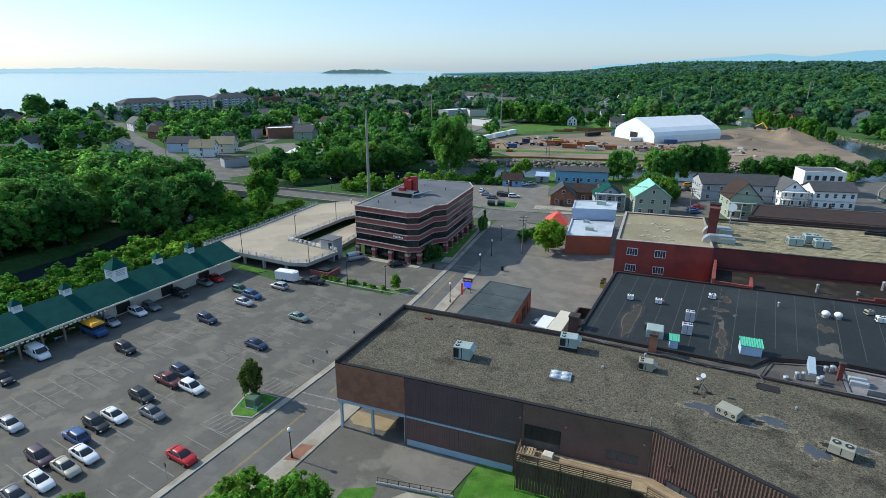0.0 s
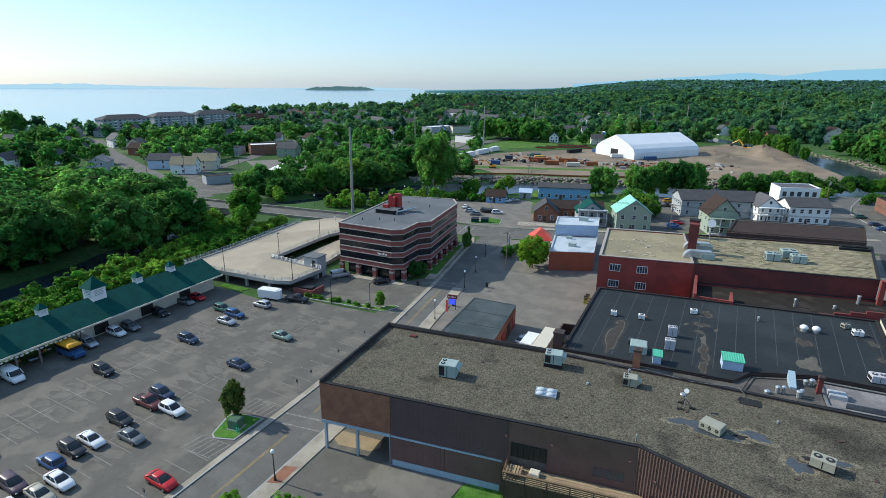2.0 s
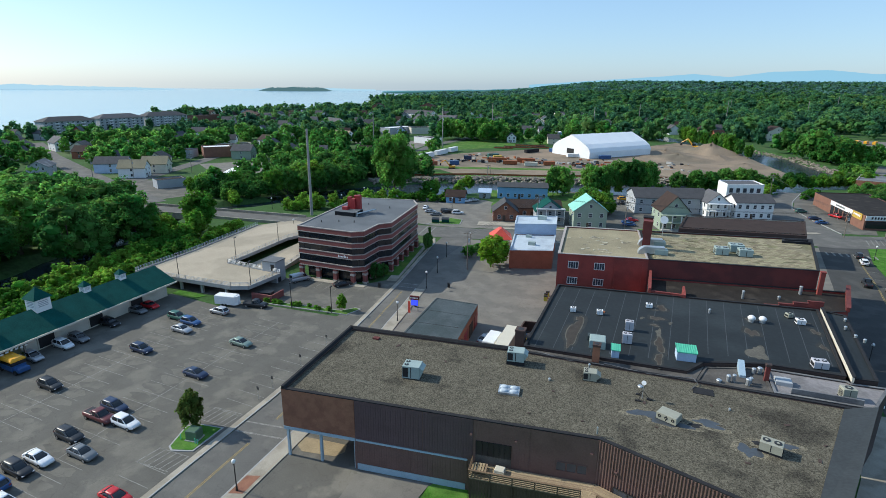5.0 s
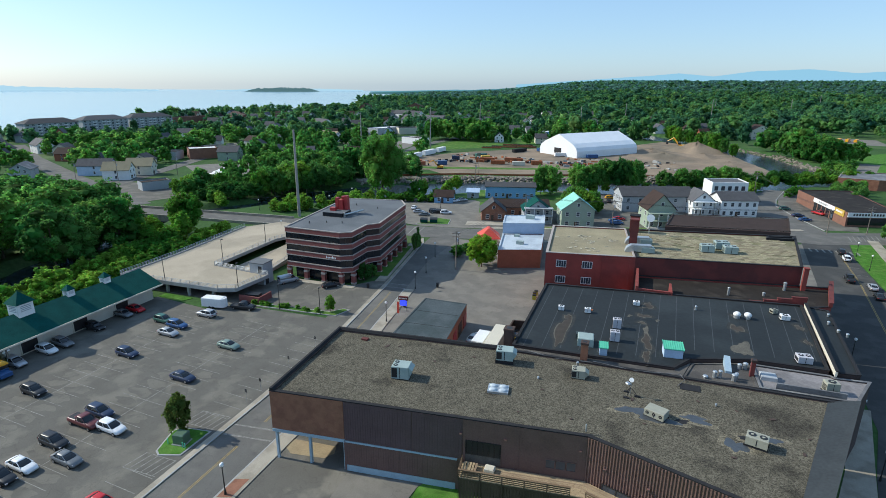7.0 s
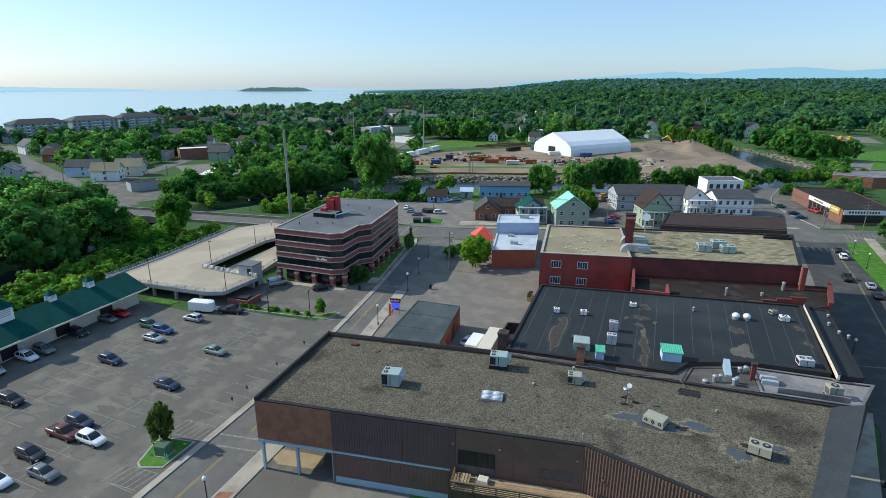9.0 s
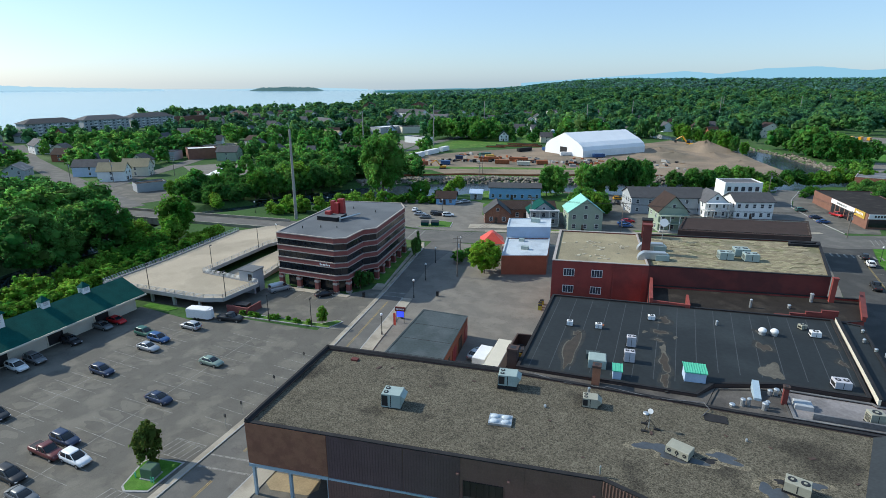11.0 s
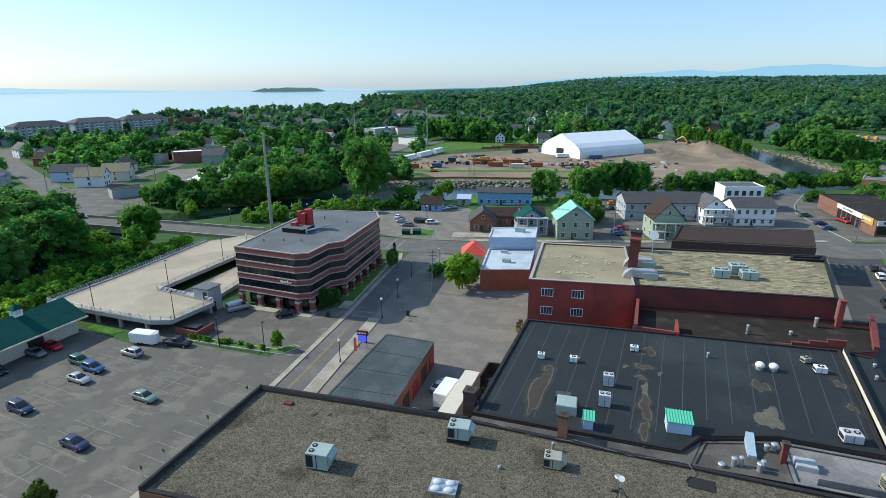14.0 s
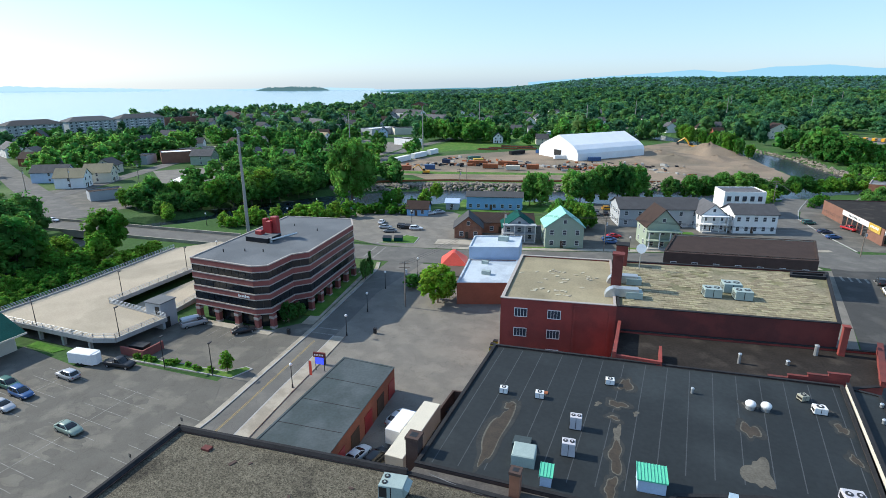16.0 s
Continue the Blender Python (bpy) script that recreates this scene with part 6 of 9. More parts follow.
tree("near", -33.6, 33.4, 7.5, 8.8, 130, label="bushy bright tree beside the street")
for x, y, h in ((80, 206, 8), (79.5, 199, 7.2), (84, 211, 8.6)):
    tree("broad_b", x, y, h, h * 0.95, x * 30, label="dark leafy tree beside the footway")
tree("light_a", -81, 247, 6.8, 6.4, 80, label="small bright tree by the river wall")
tree("light_b", -60.6, 96.4, 3.6, 2.6, label="thin sapling in the lot island")
tree("light_a", -56.6, 23.6, 4.0, 4.2, label="small tree at the edge of the car park")
for x, y, h, w, k in ((-63.0, 117.2, 4.6, 4.0, "broad_b"), (-62.2, 120, 3.6, 3.0, "broad_b"), (-61.6, 150.5, 6.0, 3.4, "tall"), (-60.6, 146, 5.4, 3.0, "broad_b"), (-47, 145, 3.6, 5.0, "broad_c"), (-45.5, 150, 3.0, 4.5, "broad_c")):
    tree(k, x, y, h, w, label="shaded shrub tree beside the walk")

tree("broad_c", -545, 279, 23, 25, 30, label="tall spreading tree standing by the lake shore")
tree("broad_a", -470, 258, 13, 15, 60, label="round green tree near the lake shore")

rnd = random.Random(7)


WOOD = []


def grove(n, poly_fn, h0, h1, kinds, wide=0.85, label="", gap=4.0, bed=0.0, joined=False):
    """n trees where poly_fn gives a place, kept gap apart."""
    placed = []
    tries = 0
    while len(placed) < n and tries < n * 30:
        tries += 1
        x, y = poly_fn()
        if any((x - a) ** 2 + (y - c) ** 2 < gap * gap for a, c in placed):
            continue
        placed.append((x, y))
        h = rnd.uniform(h0, h1)
        if joined or x < -212:
            WOOD.append((x, y, bed - 0.2, h * wide * rnd.uniform(0.95, 1.3), h))
        else:
            tree(rnd.choice(kinds), x, y, h, h * wide * rnd.uniform(0.85, 1.2), rnd.uniform(0, 360), bed, label)


def along(line, spread):
    def fn():
        i = rnd.randrange(len(line) - 1)
        t = rnd.random()
        return (line[i][0] + (line[i + 1][0] - line[i][0]) * t + rnd.uniform(-spread, spread), line[i][1] + (line[i + 1][1] - line[i][1]) * t + rnd.uniform(-spread, spread))
    return fn


def area(x0, x1, y0, y1):
    return lambda: (rnd.uniform(x0, x1), rnd.uniform(y0, y1))


SCRUB = []


def scrub(n, fn, h0, h1, kinds, wide, label, gap, bed=0.0):
    for i in range(n):
        x, y = fn()
        h = rnd.uniform(h0, h1)
        SCRUB.append((x, y, bed - 0.5, h * wide * rnd.uniform(0.9, 1.2), h))


# bright scrub hedge behind the market and the deck, with the big river wood beyond
scrub(80, along([(-121, 20), (-122, 60), (-122.5, 92), (-125, 118)], 2.6), 3.6, 5.4, [], 1.1, "", 2.4)
scrub(50, along([(-130, 20), (-131, 90), (-136, 128)], 2.6), 4.4, 6.4, [], 1.05, "", 3.0, -0.5)
scrub(26, along([(-127, 118), (-131, 146)], 2.6), 3.0, 4.4, [], 1.1, "", 2.4)
tree("light_a", -141.5, 139, 13.0, 12.5, 20, label="bright leafy tree standing below the bridge road")
tree("light_b", -136.0, 131, 8.0, 9.0, 70, label="bright leafy tree standing below the bridge road")
tree("light_a", -146.0, 128, 7.5, 9.0, 120, label="bright leafy tree standing below the bridge road")
tree("light_b", -139.0, 120, 6.5, 8.0, 200, label="bright leafy tree standing below the bridge road")


def river_wood():
    while True:
        x, y = rnd.uniform(-226, -143), rnd.uniform(5, 144)
        if x < -1.24 * y + 2 and float(seg_dist(np.array([x]), np.array([y]), RIVER)[0]) > 6:
            return x, y


grove(112, river_wood, 12, 18.5, ["broad_a", "broad_b", "broad_b", "broad_c"], 1.15, "tall tree of the river wood", 4.6, -0.3)
grove(12, along([(-196, 140), (-225, 142), (-262, 146)], 4), 7, 9.5, ["broad_a", "broad_b", "broad_c"], 0.95, "tree beside the bridge road", 6)
# north of the bridge
grove(16, along([(-192, 186), (-184, 206), (-178, 216)], 7), 5.5, 9, ["broad_c", "broad_a", "light_a"], 1.0, "leafy tree on the river bank", 4.5)
grove(2, along([(-190, 196), (-186, 200)], 2), 11, 12.5, ["broad_c"], 0.95, "round leafy tree on the river bank", 6)
grove(24, along([(-166, 236), (-156, 258), (-140, 280)], 8), 9, 15, ["broad_c", "broad_a", "broad_b", "light_a"], 0.95, "leafy tree on the river bank", 5.5)
scrub(40, along([(-138, 178), (-124, 184), (-108, 192), (-97, 222), (-80, 236)], 4), 3.5, 7, ["light_a", "broad_a", "light_b"], 1.0, "leafy bush by the river", 3.5)
grove(16, along([(-196, 246), (-176, 272), (-152, 300)], 9), 8, 13, ["broad_b", "broad_c", "light_a"], 0.9, "green tree behind the river wood", 6, joined=True)
scrub(44, along([(36, 298), (66, 318), (98, 338)], 3), 3, 5.5, [], 1.2, "", 3)
# round the houses
grove(9, along([(-24, 214), (-14, 222)], 5), 6, 10, ["light_a", "broad_a"], 0.9, "garden tree between houses", 3.5)
grove(3, along([(-41, 248), (-36, 252)], 3), 12, 14, ["broad_a", "broad_c"], 0.75, "green tree near the river", 4)
grove(9, along([(-26, 264), (-10, 276), (0, 280)], 4), 11.5, 15, ["broad_a", "broad_b", "broad_c"], 0.8, "green tree near the river", 4.5)
grove(6, along([(16, 288), (46, 306)], 4), 8, 11.5, ["broad_a", "light_a", "broad_b"], 0.95, "green tree near the river", 5)
scrub(26, along([(-34, 258), (10, 286), (50, 312)], 3), 2.4, 5, [], 1.2, "", 3)
grove(22, along([(50, 304), (68, 318), (88, 334), (114, 346)], 5), 4.5, 7.5, ["broad_b", "broad_a", "light_a"], 1.0, "green tree near the river", 5)
grove(14, along([(64, 436), (56, 476), (40, 520), (24, 560)], 4), 9, 15, ["broad_a", "broad_c", "light_a"], 0.75, "green tree on the site bank", 5)
grove(20, along([(82, 268), (92, 296), (100, 312)], 6), 4, 6.5, ["broad_a", "broad_b"], 0.9, "low tree behind the tyre shop", 4)
grove(8, along([(70, 150), (78, 196)], 2.5), 7, 9, ["broad_b", "broad_c"], 0.9, "street tree on the verge", 5)
grove(16, along([(108, 462), (118, 436), (128, 428)], 9), 13, 18, ["broad_a", "light_a", "broad_c"], 0.85, "tall tree across the river", 6, joined=True)
grove(8, along([(108, 380), (122, 396)], 5), 4, 7, ["broad_b", "broad_a"], 1.0, "leafy tree on the river bank", 6, joined=True)

grove(16, area(-182, -128, 474, 512), 15, 21, ["broad_a", "broad_b", "broad_c"], 0.9, "tall tree beside the site road", 8, joined=True)
grove(8, area(-372, -340, 276, 300), 12, 16, ["broad_a", "broad_b", "broad_c"], 1.0, "full tree behind the old houses", 7, joined=True)
grove(7, area(-330, -300, 300, 330), 9, 13, ["light_a", "broad_c", "broad_a"], 1.1, "green tree behind the shops", 7, joined=True)
grove(5, area(-500, -470, 345, 365), 10, 12, ["broad_a", "broad_c"], 1.0, "full tree near the lakeside apartments", 8, joined=True)
grove(14, along([(-174, 184), (-162, 200)], 4), 5, 8, ["broad_b", "broad_c", "broad_a"], 1.1, "leafy tree overhanging the river", 4, -0.6)
grove(24, along([(-160, 204), (-149, 220), (-143, 236)], 4), 9, 14, ["broad_c", "broad_a", "broad_b", "light_a"], 1.0, "leafy tree overhanging the river", 4.5, -0.6)


# ---------------------------------------------------------------- vehicles
def paint(name, base, metal=0.0):
    return mat("car_paint_" + name, base, 0.36, 0.06, 0.8, 3.0, 0.0, metal=metal, spec=0.5)


PAINT = {"red": paint("red", (0.45, 0.015, 0.02)), "white": paint("white", (0.72, 0.73, 0.74)), "silver": paint("silver", (0.42, 0.43, 0.45), 0.4),
         "grey": paint("grey", (0.17, 0.18, 0.19), 0.3), "black": paint("black", (0.02, 0.021, 0.024)), "navy": paint("navy", (0.025, 0.04, 0.085)),
         "blue": paint("blue", (0.03, 0.085, 0.22)), "green": paint("green", (0.04, 0.12, 0.09)), "sage": paint("sage", (0.22, 0.29, 0.25), 0.3),
         "beige": paint("beige", (0.42, 0.39, 0.32), 0.2), "maroon": paint("maroon", (0.12, 0.03, 0.03)), "purple": paint("purple", (0.07, 0.04, 0.06)),
         "yellow": paint("yellow", (0.75, 0.36, 0.02))}
# stations: x, half width, bottom, belt, top of the lower body; then the cabin: base x0, x1, half width, roof x0, x1, half width, roof height
CARS = {
    "sedan": ([(-2.35, .74, .38, .62, .80), (-2.15, .86, .26, .75, .98), (-1.1, .90, .22, .78, 1.0), (0.9, .90, .22, .76, .96), (1.9, .87, .25, .68, .84), (2.35, .70, .36, .52, .62)], (-1.9, 1.15, .80, -1.05, 0.15, .58, 1.42)),
    "suv": ([(-2.3, .74, .42, .68, .92), (-2.15, .88, .32, .80, 1.05), (-1.1, .92, .28, .84, 1.06), (0.9, .92, .28, .82, 1.02), (1.6, .90, .29, .76, .95), (2.05, .84, .32, .68, .85), (2.3, .68, .42, .55, .70)], (-2.2, 1.2, .84, -1.75, 0.2, .64, 1.64)),
    "pickup": ([(-2.8, .84, .45, .80, 1.05), (-2.7, .93, .38, .85, 1.1), (-1.0, .94, .36, .88, 1.12), (1.1, .94, .36, .88, 1.12), (2.3, .92, .38, .80, 1.02), (2.75, .78, .48, .65, .82)], (-0.75, 1.35, .85, -0.55, 0.6, .72, 1.82)),
    "van": ([(-2.6, .90, .40, 1.0, 1.35), (-2.5, .98, .32, 1.05, 1.4), (-1.0, 1.0, .30, 1.05, 1.4), (1.2, 1.0, .30, 1.0, 1.3), (2.1, .95, .32, .85, 1.1), (2.55, .80, .42, .65, .85)], (-2.58, 1.75, .96, -2.5, 1.0, .86, 2.1)),
}
CAR_FIRST = {}


def car(kind, colour, x, y, rz, label="", z=0.06, group="parked cars"):
    key = (kind, colour)
    m = pose(x, y, z, 0, 0, rz)
    if key in CAR_FIRST:
        return tagged(copy_thing(CAR_FIRST[key], m), label)
    st, (bx0, bx1, bw, rx0, rx1, rw, rh) = CARS[kind]
    c = thing({"pickup": "pickup_truck", "van": "van"}.get(kind, "car"), label or colour + " " + kind + " parked on the asphalt", {"pickup": "pickup", "van": "van"}.get(kind, "car"), m, group)
    bm = bmesh.new()
    rows = []
    fine = []
    for a, b in zip(st[:-1], st[1:]):
        fine += [tuple(p + (q - p) * f for p, q in zip(a, b)) for f in (0, 0.5)]
    fine = [tuple((p + 2 * q + r) / 4 for p, q, r in zip(a, b, c2)) for a, b, c2 in zip(fine[:-2], fine[1:-1], fine[2:])]
    for sx, w, zb, zm, zt in [st[0], *fine, st[-1]]:
        side = [(0.9, zb), (0.985, zb + (zm - zb) * 0.3), (1.0, zm * 0.78), (0.985, zm), (0.93, zm + (zt - zm) * 0.7), (0.8, zt), (0.4, zt + 0.025)]
        rows.append([bm.verts.new((sx, -w * p, z)) for p, z in side] + [bm.verts.new((sx, w * p, z)) for p, z in side[::-1]])
    for a, b in zip(rows[:-1], rows[1:]):
        for j in range(14):
            bm.faces.new((a[j], b[j], b[(j + 1) % 14], a[(j + 1) % 14]))
    bm.faces.new(rows[0])
    bm.faces.new(rows[-1][::-1])
    bmesh.ops.recalc_face_normals(bm, faces=bm.faces)
    body = part("body", bm, PAINT[colour], c, smooth=True)
    belt = max(s[4] for s in st) - 0.04
    bm = bmesh.new()
    rows = []
    for f in (0.0, 0.35, 0.7, 1.0):
        g = f * f * 0.45 + f * 0.55
        x0, x1, hw, z = bx0 + (rx0 - bx0) * g, bx1 + (rx1 - bx1) * g, bw + (rw - bw) * g, belt + (rh - 0.05 - belt) * f
        loop = []
        for k in range(16):
            a = 2 * math.pi * (k + 0.5) / 16
            ca, sa = math.cos(a), math.sin(a)
            loop.append(bm.verts.new(((x0 + x1) / 2 + math.copysign(abs(ca) ** 0.42, ca) * (x1 - x0) / 2, math.copysign(abs(sa) ** 0.42, sa) * hw, z)))
        rows.append(loop)
    for a, b in zip(rows[:-1], rows[1:]):
        for k in range(16):
            bm.faces.new((a[k], a[(k + 1) % 16], b[(k + 1) % 16], b[k]))
    bm.faces.new(rows[-1])
    part("window_glass", bm, M_GLASS, c, smooth=True)
    for s in (-1, 1):
        mid = (bx0 + bx1) / 2
        for p, q, r in (((bx0, s * bw, belt), (rx0, s * rw, rh - 0.05), 0.06), ((bx1, s * bw, belt), (rx1, s * rw, rh - 0.05), 0.045), ((mid, s * (bw + 0.005), belt), ((rx0 + rx1) / 2, s * (rw + 0.005), rh - 0.05), 0.04)):
            bm = bmesh.new()
            tube(bm, p, q, r, n=5)
            part("pillar", bm, PAINT[colour], c)
    # softly crowned roof
    bm = bmesh.new()
    rows = []
    for grow, z in ((0.05, rh - 0.08), (0.03, rh - 0.03), (-0.1, rh + 0.015), (-0.3, rh + 0.04)):
        ring_pts = []
        for k in range(16):
            a = 2 * math.pi * (k + 0.5) / 16
            ca, sa = math.cos(a), math.sin(a)
            ex, ey = math.copysign(abs(ca) ** 0.35, ca), math.copysign(abs(sa) ** 0.35, sa)
            ring_pts.append(bm.verts.new(((rx0 + rx1) / 2 + ex * ((rx1 - rx0) / 2 + grow), ey * (rw + grow), z)))
        rows.append(ring_pts)
    for a, b in zip(rows[:-1], rows[1:]):
        for k in range(16):
            bm.faces.new((a[k], a[(k + 1) % 16], b[(k + 1) % 16], b[k]))
    bm.faces.new(rows[-1])
    if kind == "van":
        for s in (-1, 1):
            hexa(bm, [(bx0, s * bw - 0.02, belt), (0.6, s * bw - 0.02, belt), (0.6, s * bw + 0.02, belt), (bx0, s * bw + 0.02, belt), (rx0, s * rw - 0.02, rh - 0.03), (0.3, s * rw - 0.02, rh - 0.03), (0.3, s * rw + 0.02, rh - 0.03), (rx0, s * rw + 0.02, rh - 0.03)])
    part("roof", bm, PAINT[colour], c, smooth=True)
    if kind == "pickup":
        bm = bmesh.new()
        box(bm, -2.6, -0.85, -0.74, 0.74, 1.09, 1.135)
        part("cargo_bed", bm, M_BLACK, c, "dark open cargo bed")
    for sx in (st[0][0] + 0.85, st[-1][0] - 0.85):
        for s in (-1, 1):
            bm = bmesh.new()
            w = st[2][1]
            tube(bm, (sx, s * (w - 0.2), 0.33), (sx, s * (w + 0.01), 0.33), 0.33, n=12)
            wheel = part("wheel", bm, M_RUBBER, c)
            bm = bmesh.new()
            tube(bm, (sx, s * (w + 0.005), 0.33), (sx, s * (w + 0.025), 0.33), 0.2, n=10)
            part("rim", bm, M_RIM, wheel)
    for s in (-1, 1):
        bm = bmesh.new()
        fx, ft = st[-2][0] + 0.22, st[-2][4] - 0.22
        box(bm, fx - 0.1, fx + 0.08, s * 0.6 - 0.13, s * 0.6 + 0.13, ft - 0.07, ft + 0.06)
        part("headlight", bm, M_PALEGREY, c)
        bm = bmesh.new()
        bx, bt = st[0][0], st[0][4] - 0.12
        box(bm, bx - 0.03, bx + 0.1, s * 0.6 - 0.14, s * 0.6 + 0.14, bt - 0.08, bt + 0.1)
        part("tail_light", bm, M_RED, c)
    CAR_FIRST[key] = c
    return c


E_, W_ = -4, 176      # nose to the east or to the west, along the stalls
for row in (("sedan", "red", -55.6, 36.2, E_, "bright red sedan parked nose to the kerb"), ("sedan", "white", -67.0, 30.7, E_), ("sedan", "beige", -66.6, 28.2, E_), ("suv", "purple", -71.4, 27.8, E_),
            ("sedan", "white", -67.0, 25.4, E_), ("sedan", "grey", -66.8, 22.7, E_), ("suv", "blue", -71.6, 32.4, W_), ("suv", "black", -71.7, 35.2, E_), ("sedan", "white", -71.4, 37.6, E_),
            ("sedan", "grey", -67.1, 40.5, E_), ("suv", "black", -72.3, 42.5, E_), ("suv", "white", -67.6, 47.6, E_), ("pickup", "maroon", -72.5, 47.3, E_, "dark maroon pickup truck in a stall"),
            ("suv", "navy", -72.8, 50.0, E_), ("suv", "black", -88.2, 50.7, E_), ("sedan", "navy", -69.0, 62.4, E_), ("suv", "navy", -85.1, 65.6, E_), ("sedan", "sage", -69.8, 74.6, E_, "sage green sedan parked alone"),
            ("sedan", "silver", -85.0, 75.0, E_), ("suv", "blue", -86.0, 78.4, E_), ("suv", "green", -90.6, 79.4, E_), ("suv", "silver", -84.5, 85.0, W_), ("van", "white", -99.6, 42.6, E_, "white delivery van beside the market stalls"),
            ("sedan", "silver", -82.3, 29.8, E_), ("suv", "black", -96.3, 35.6, E_), ("suv", "white", -100.2, 61.4, E_), ("suv", "grey", -100.1, 64.4, E_), ("suv", "black", -101.0, 71.8, E_), ("sedan", "grey", -101.4, 78.8, E_),
            ("sedan", "red", -101.2, 81.8, E_, "dark red sedan beside the market hall"), ("suv", "silver", -100.6, 56.0, E_), ("pickup", "black", -79.6, 91.0, 8, "black pickup truck hitched to a white trailer"),
            ("van", "silver", -80.4, 109.0, 60, "silver passenger van at the office arcade"), ("sedan", "black", -68.6, 110.0, 50), ("sedan", "silver", -79.0, 194, 20), ("sedan", "grey", -75.3, 190, 200), ("suv", "white", -68.4, 196, 20),
            ("sedan", "black", -72.6, 196, 20), ("suv", "black", -25.3, 84.6, 80), ("sedan", "white", -28.0, 84.2, 80), ("sedan", "silver", -26.6, 94.0, 80), ("sedan", "blue", -4.6, 202.5, 20), ("sedan", "blue", -5.4, 206, 20), ("sedan", "red", -4.2, 210, 20),
            ("suv", "green", 59.3, 253, 20, "dark green van on the tyre shop forecourt"), ("sedan", "blue", 62.2, 234, 20), ("sedan", "navy", 61.4, 241, 20), ("pickup", "red", 70.0, 248, -60, "bright red pickup at the tyre shop"),
            ("suv", "white", 60.6, 181.8, 82), ("suv", "black", 61.4, 189, 82), ("pickup", "black", 55.4, 161.0, 82), ("sedan", "silver", 58.9, 156, 82), ("sedan", "black", 58.0, 149, 82),
            ("sedan", "white", -83.6, 200, 100), ("sedan", "white", -72.5, 219, 40), ("sedan", "silver", -70.0, 222, 40)):
    car(*row)
for k in range(6):
    car(("suv", "sedan", "pickup")[k % 3], ("black", "black", "grey")[k % 3], -19 + k * 3.1, 239 + k * 1.1, 100, "dark vehicle parked behind the houses")
car("suv", "yellow", -9.6, 251, 20, "orange-yellow truck parked behind the houses")
car("sedan", "white", -196.5, 159.5, 6, "white sedan on the bridge road", z=0.09)

# enclosed white trailer behind the black pickup
tr = thing("cargo_trailer", "white enclosed cargo trailer", "trailer", pose(-86.2, 89.6, 0.06, 0, 0, 8))
bm = bmesh.new()
softbox(bm, -2.7, 2.3, -1.1, 1.1, 0.45, 2.5, 0.12)
hexa(bm, [(2.3, -1.1, 0.45), (2.9, -0.5, 0.45), (2.9, 0.5, 0.45), (2.3, 1.1, 0.45), (2.3, -1.0, 2.4), (2.8, -0.45, 2.4), (2.8, 0.45, 2.4), (2.3, 1.0, 2.4)])
part("body", bm, M_WHITE, tr)
for sx in (-0.7, 0.1):
    for s in (-1, 1):
        bm = bmesh.new()
        tube(bm, (sx, s * 0.95, 0.32), (sx, s * 1.16, 0.32), 0.32, n=10)
        part("wheel", bm, M_RUBBER, tr)
bm = bmesh.new()
tube(bm, (2.8, 0, 0.5), (3.7, 0, 0.5), 0.06, n=6)
part("drawbar", bm, M_BLACK, tr)

# yellow-and-blue painted bus at the stalls
bus = thing("small_bus", "short bus with yellow roof and blue body", "bus", pose(-99.6, 52.3, 0.06, 0, 0, E_))
bm = bmesh.new()
softbox(bm, -3.0, 1.6, -1.15, 1.15, 0.5, 1.5, 0.05)
softbox(bm, 1.6, 3.0, -0.95, 0.95, 0.5, 1.35, 0.2)
part("body", bm, PAINT["blue"], bus)
bm = bmesh.new()
softbox(bm, -2.95, 1.6, -1.1, 1.1, 1.5, 2.2, 0.02)
part("window_glass", bm, M_GLASS, bus)
bm = bmesh.new()
softbox(bm, -3.05, 1.75, -1.2, 1.2, 2.2, 2.75, 0.3)
part("roof", bm, PAINT["yellow"], bus)
for sx in (-1.9, 2.1):
    for s in (-1, 1):
        bm = bmesh.new()
        tube(bm, (sx, s * 0.9, 0.42), (sx, s * 1.17, 0.42), 0.42, n=12)
        part("wheel", bm, M_RUBBER, bus)

# semi-trailer, box truck in the yard
st = thing("semi_trailer", "long cream-roofed semi-trailer in the yard", "trailer", pose(-21.3, 88.2, 0, 0, 0, 90))
bm = bmesh.new()
softbox(bm, -6.4, 6.4, -1.25, 1.25, 1.1, 4.0, 0.06)
part("body", bm, M_CREAM, st)
for sx in (-5, -3.9, 4.6):
    for s in (-1, 1):
        bm = bmesh.new()
        tube(bm, (sx, s * 0.9, 0.5), (sx, s * 1.25, 0.5), 0.5, n=10)
        part("wheel", bm, M_RUBBER, st)
bt = thing("box_truck", "small white box truck in the yard", "truck", pose(-24.2, 91.2, 0, 0, 0, 88))
bm = bmesh.new()
softbox(bm, -3.6, 1.6, -1.15, 1.15, 0.8, 3.2, 0.1)
part("cargo_box", bm, M_WHITE, bt)
bm = bmesh.new()
softbox(bm, 1.7, 3.4, -1.0, 1.0, 0.5, 2.1, 0.3)
part("cab", bm, PAINT["blue"], bt)
for sx in (-2.4, 2.4):
    for s in (-1, 1):
        bm = bmesh.new()
        tube(bm, (sx, s * 0.85, 0.42), (sx, s * 1.1, 0.42), 0.42, n=10)
        part("wheel", bm, M_RUBBER, bt)


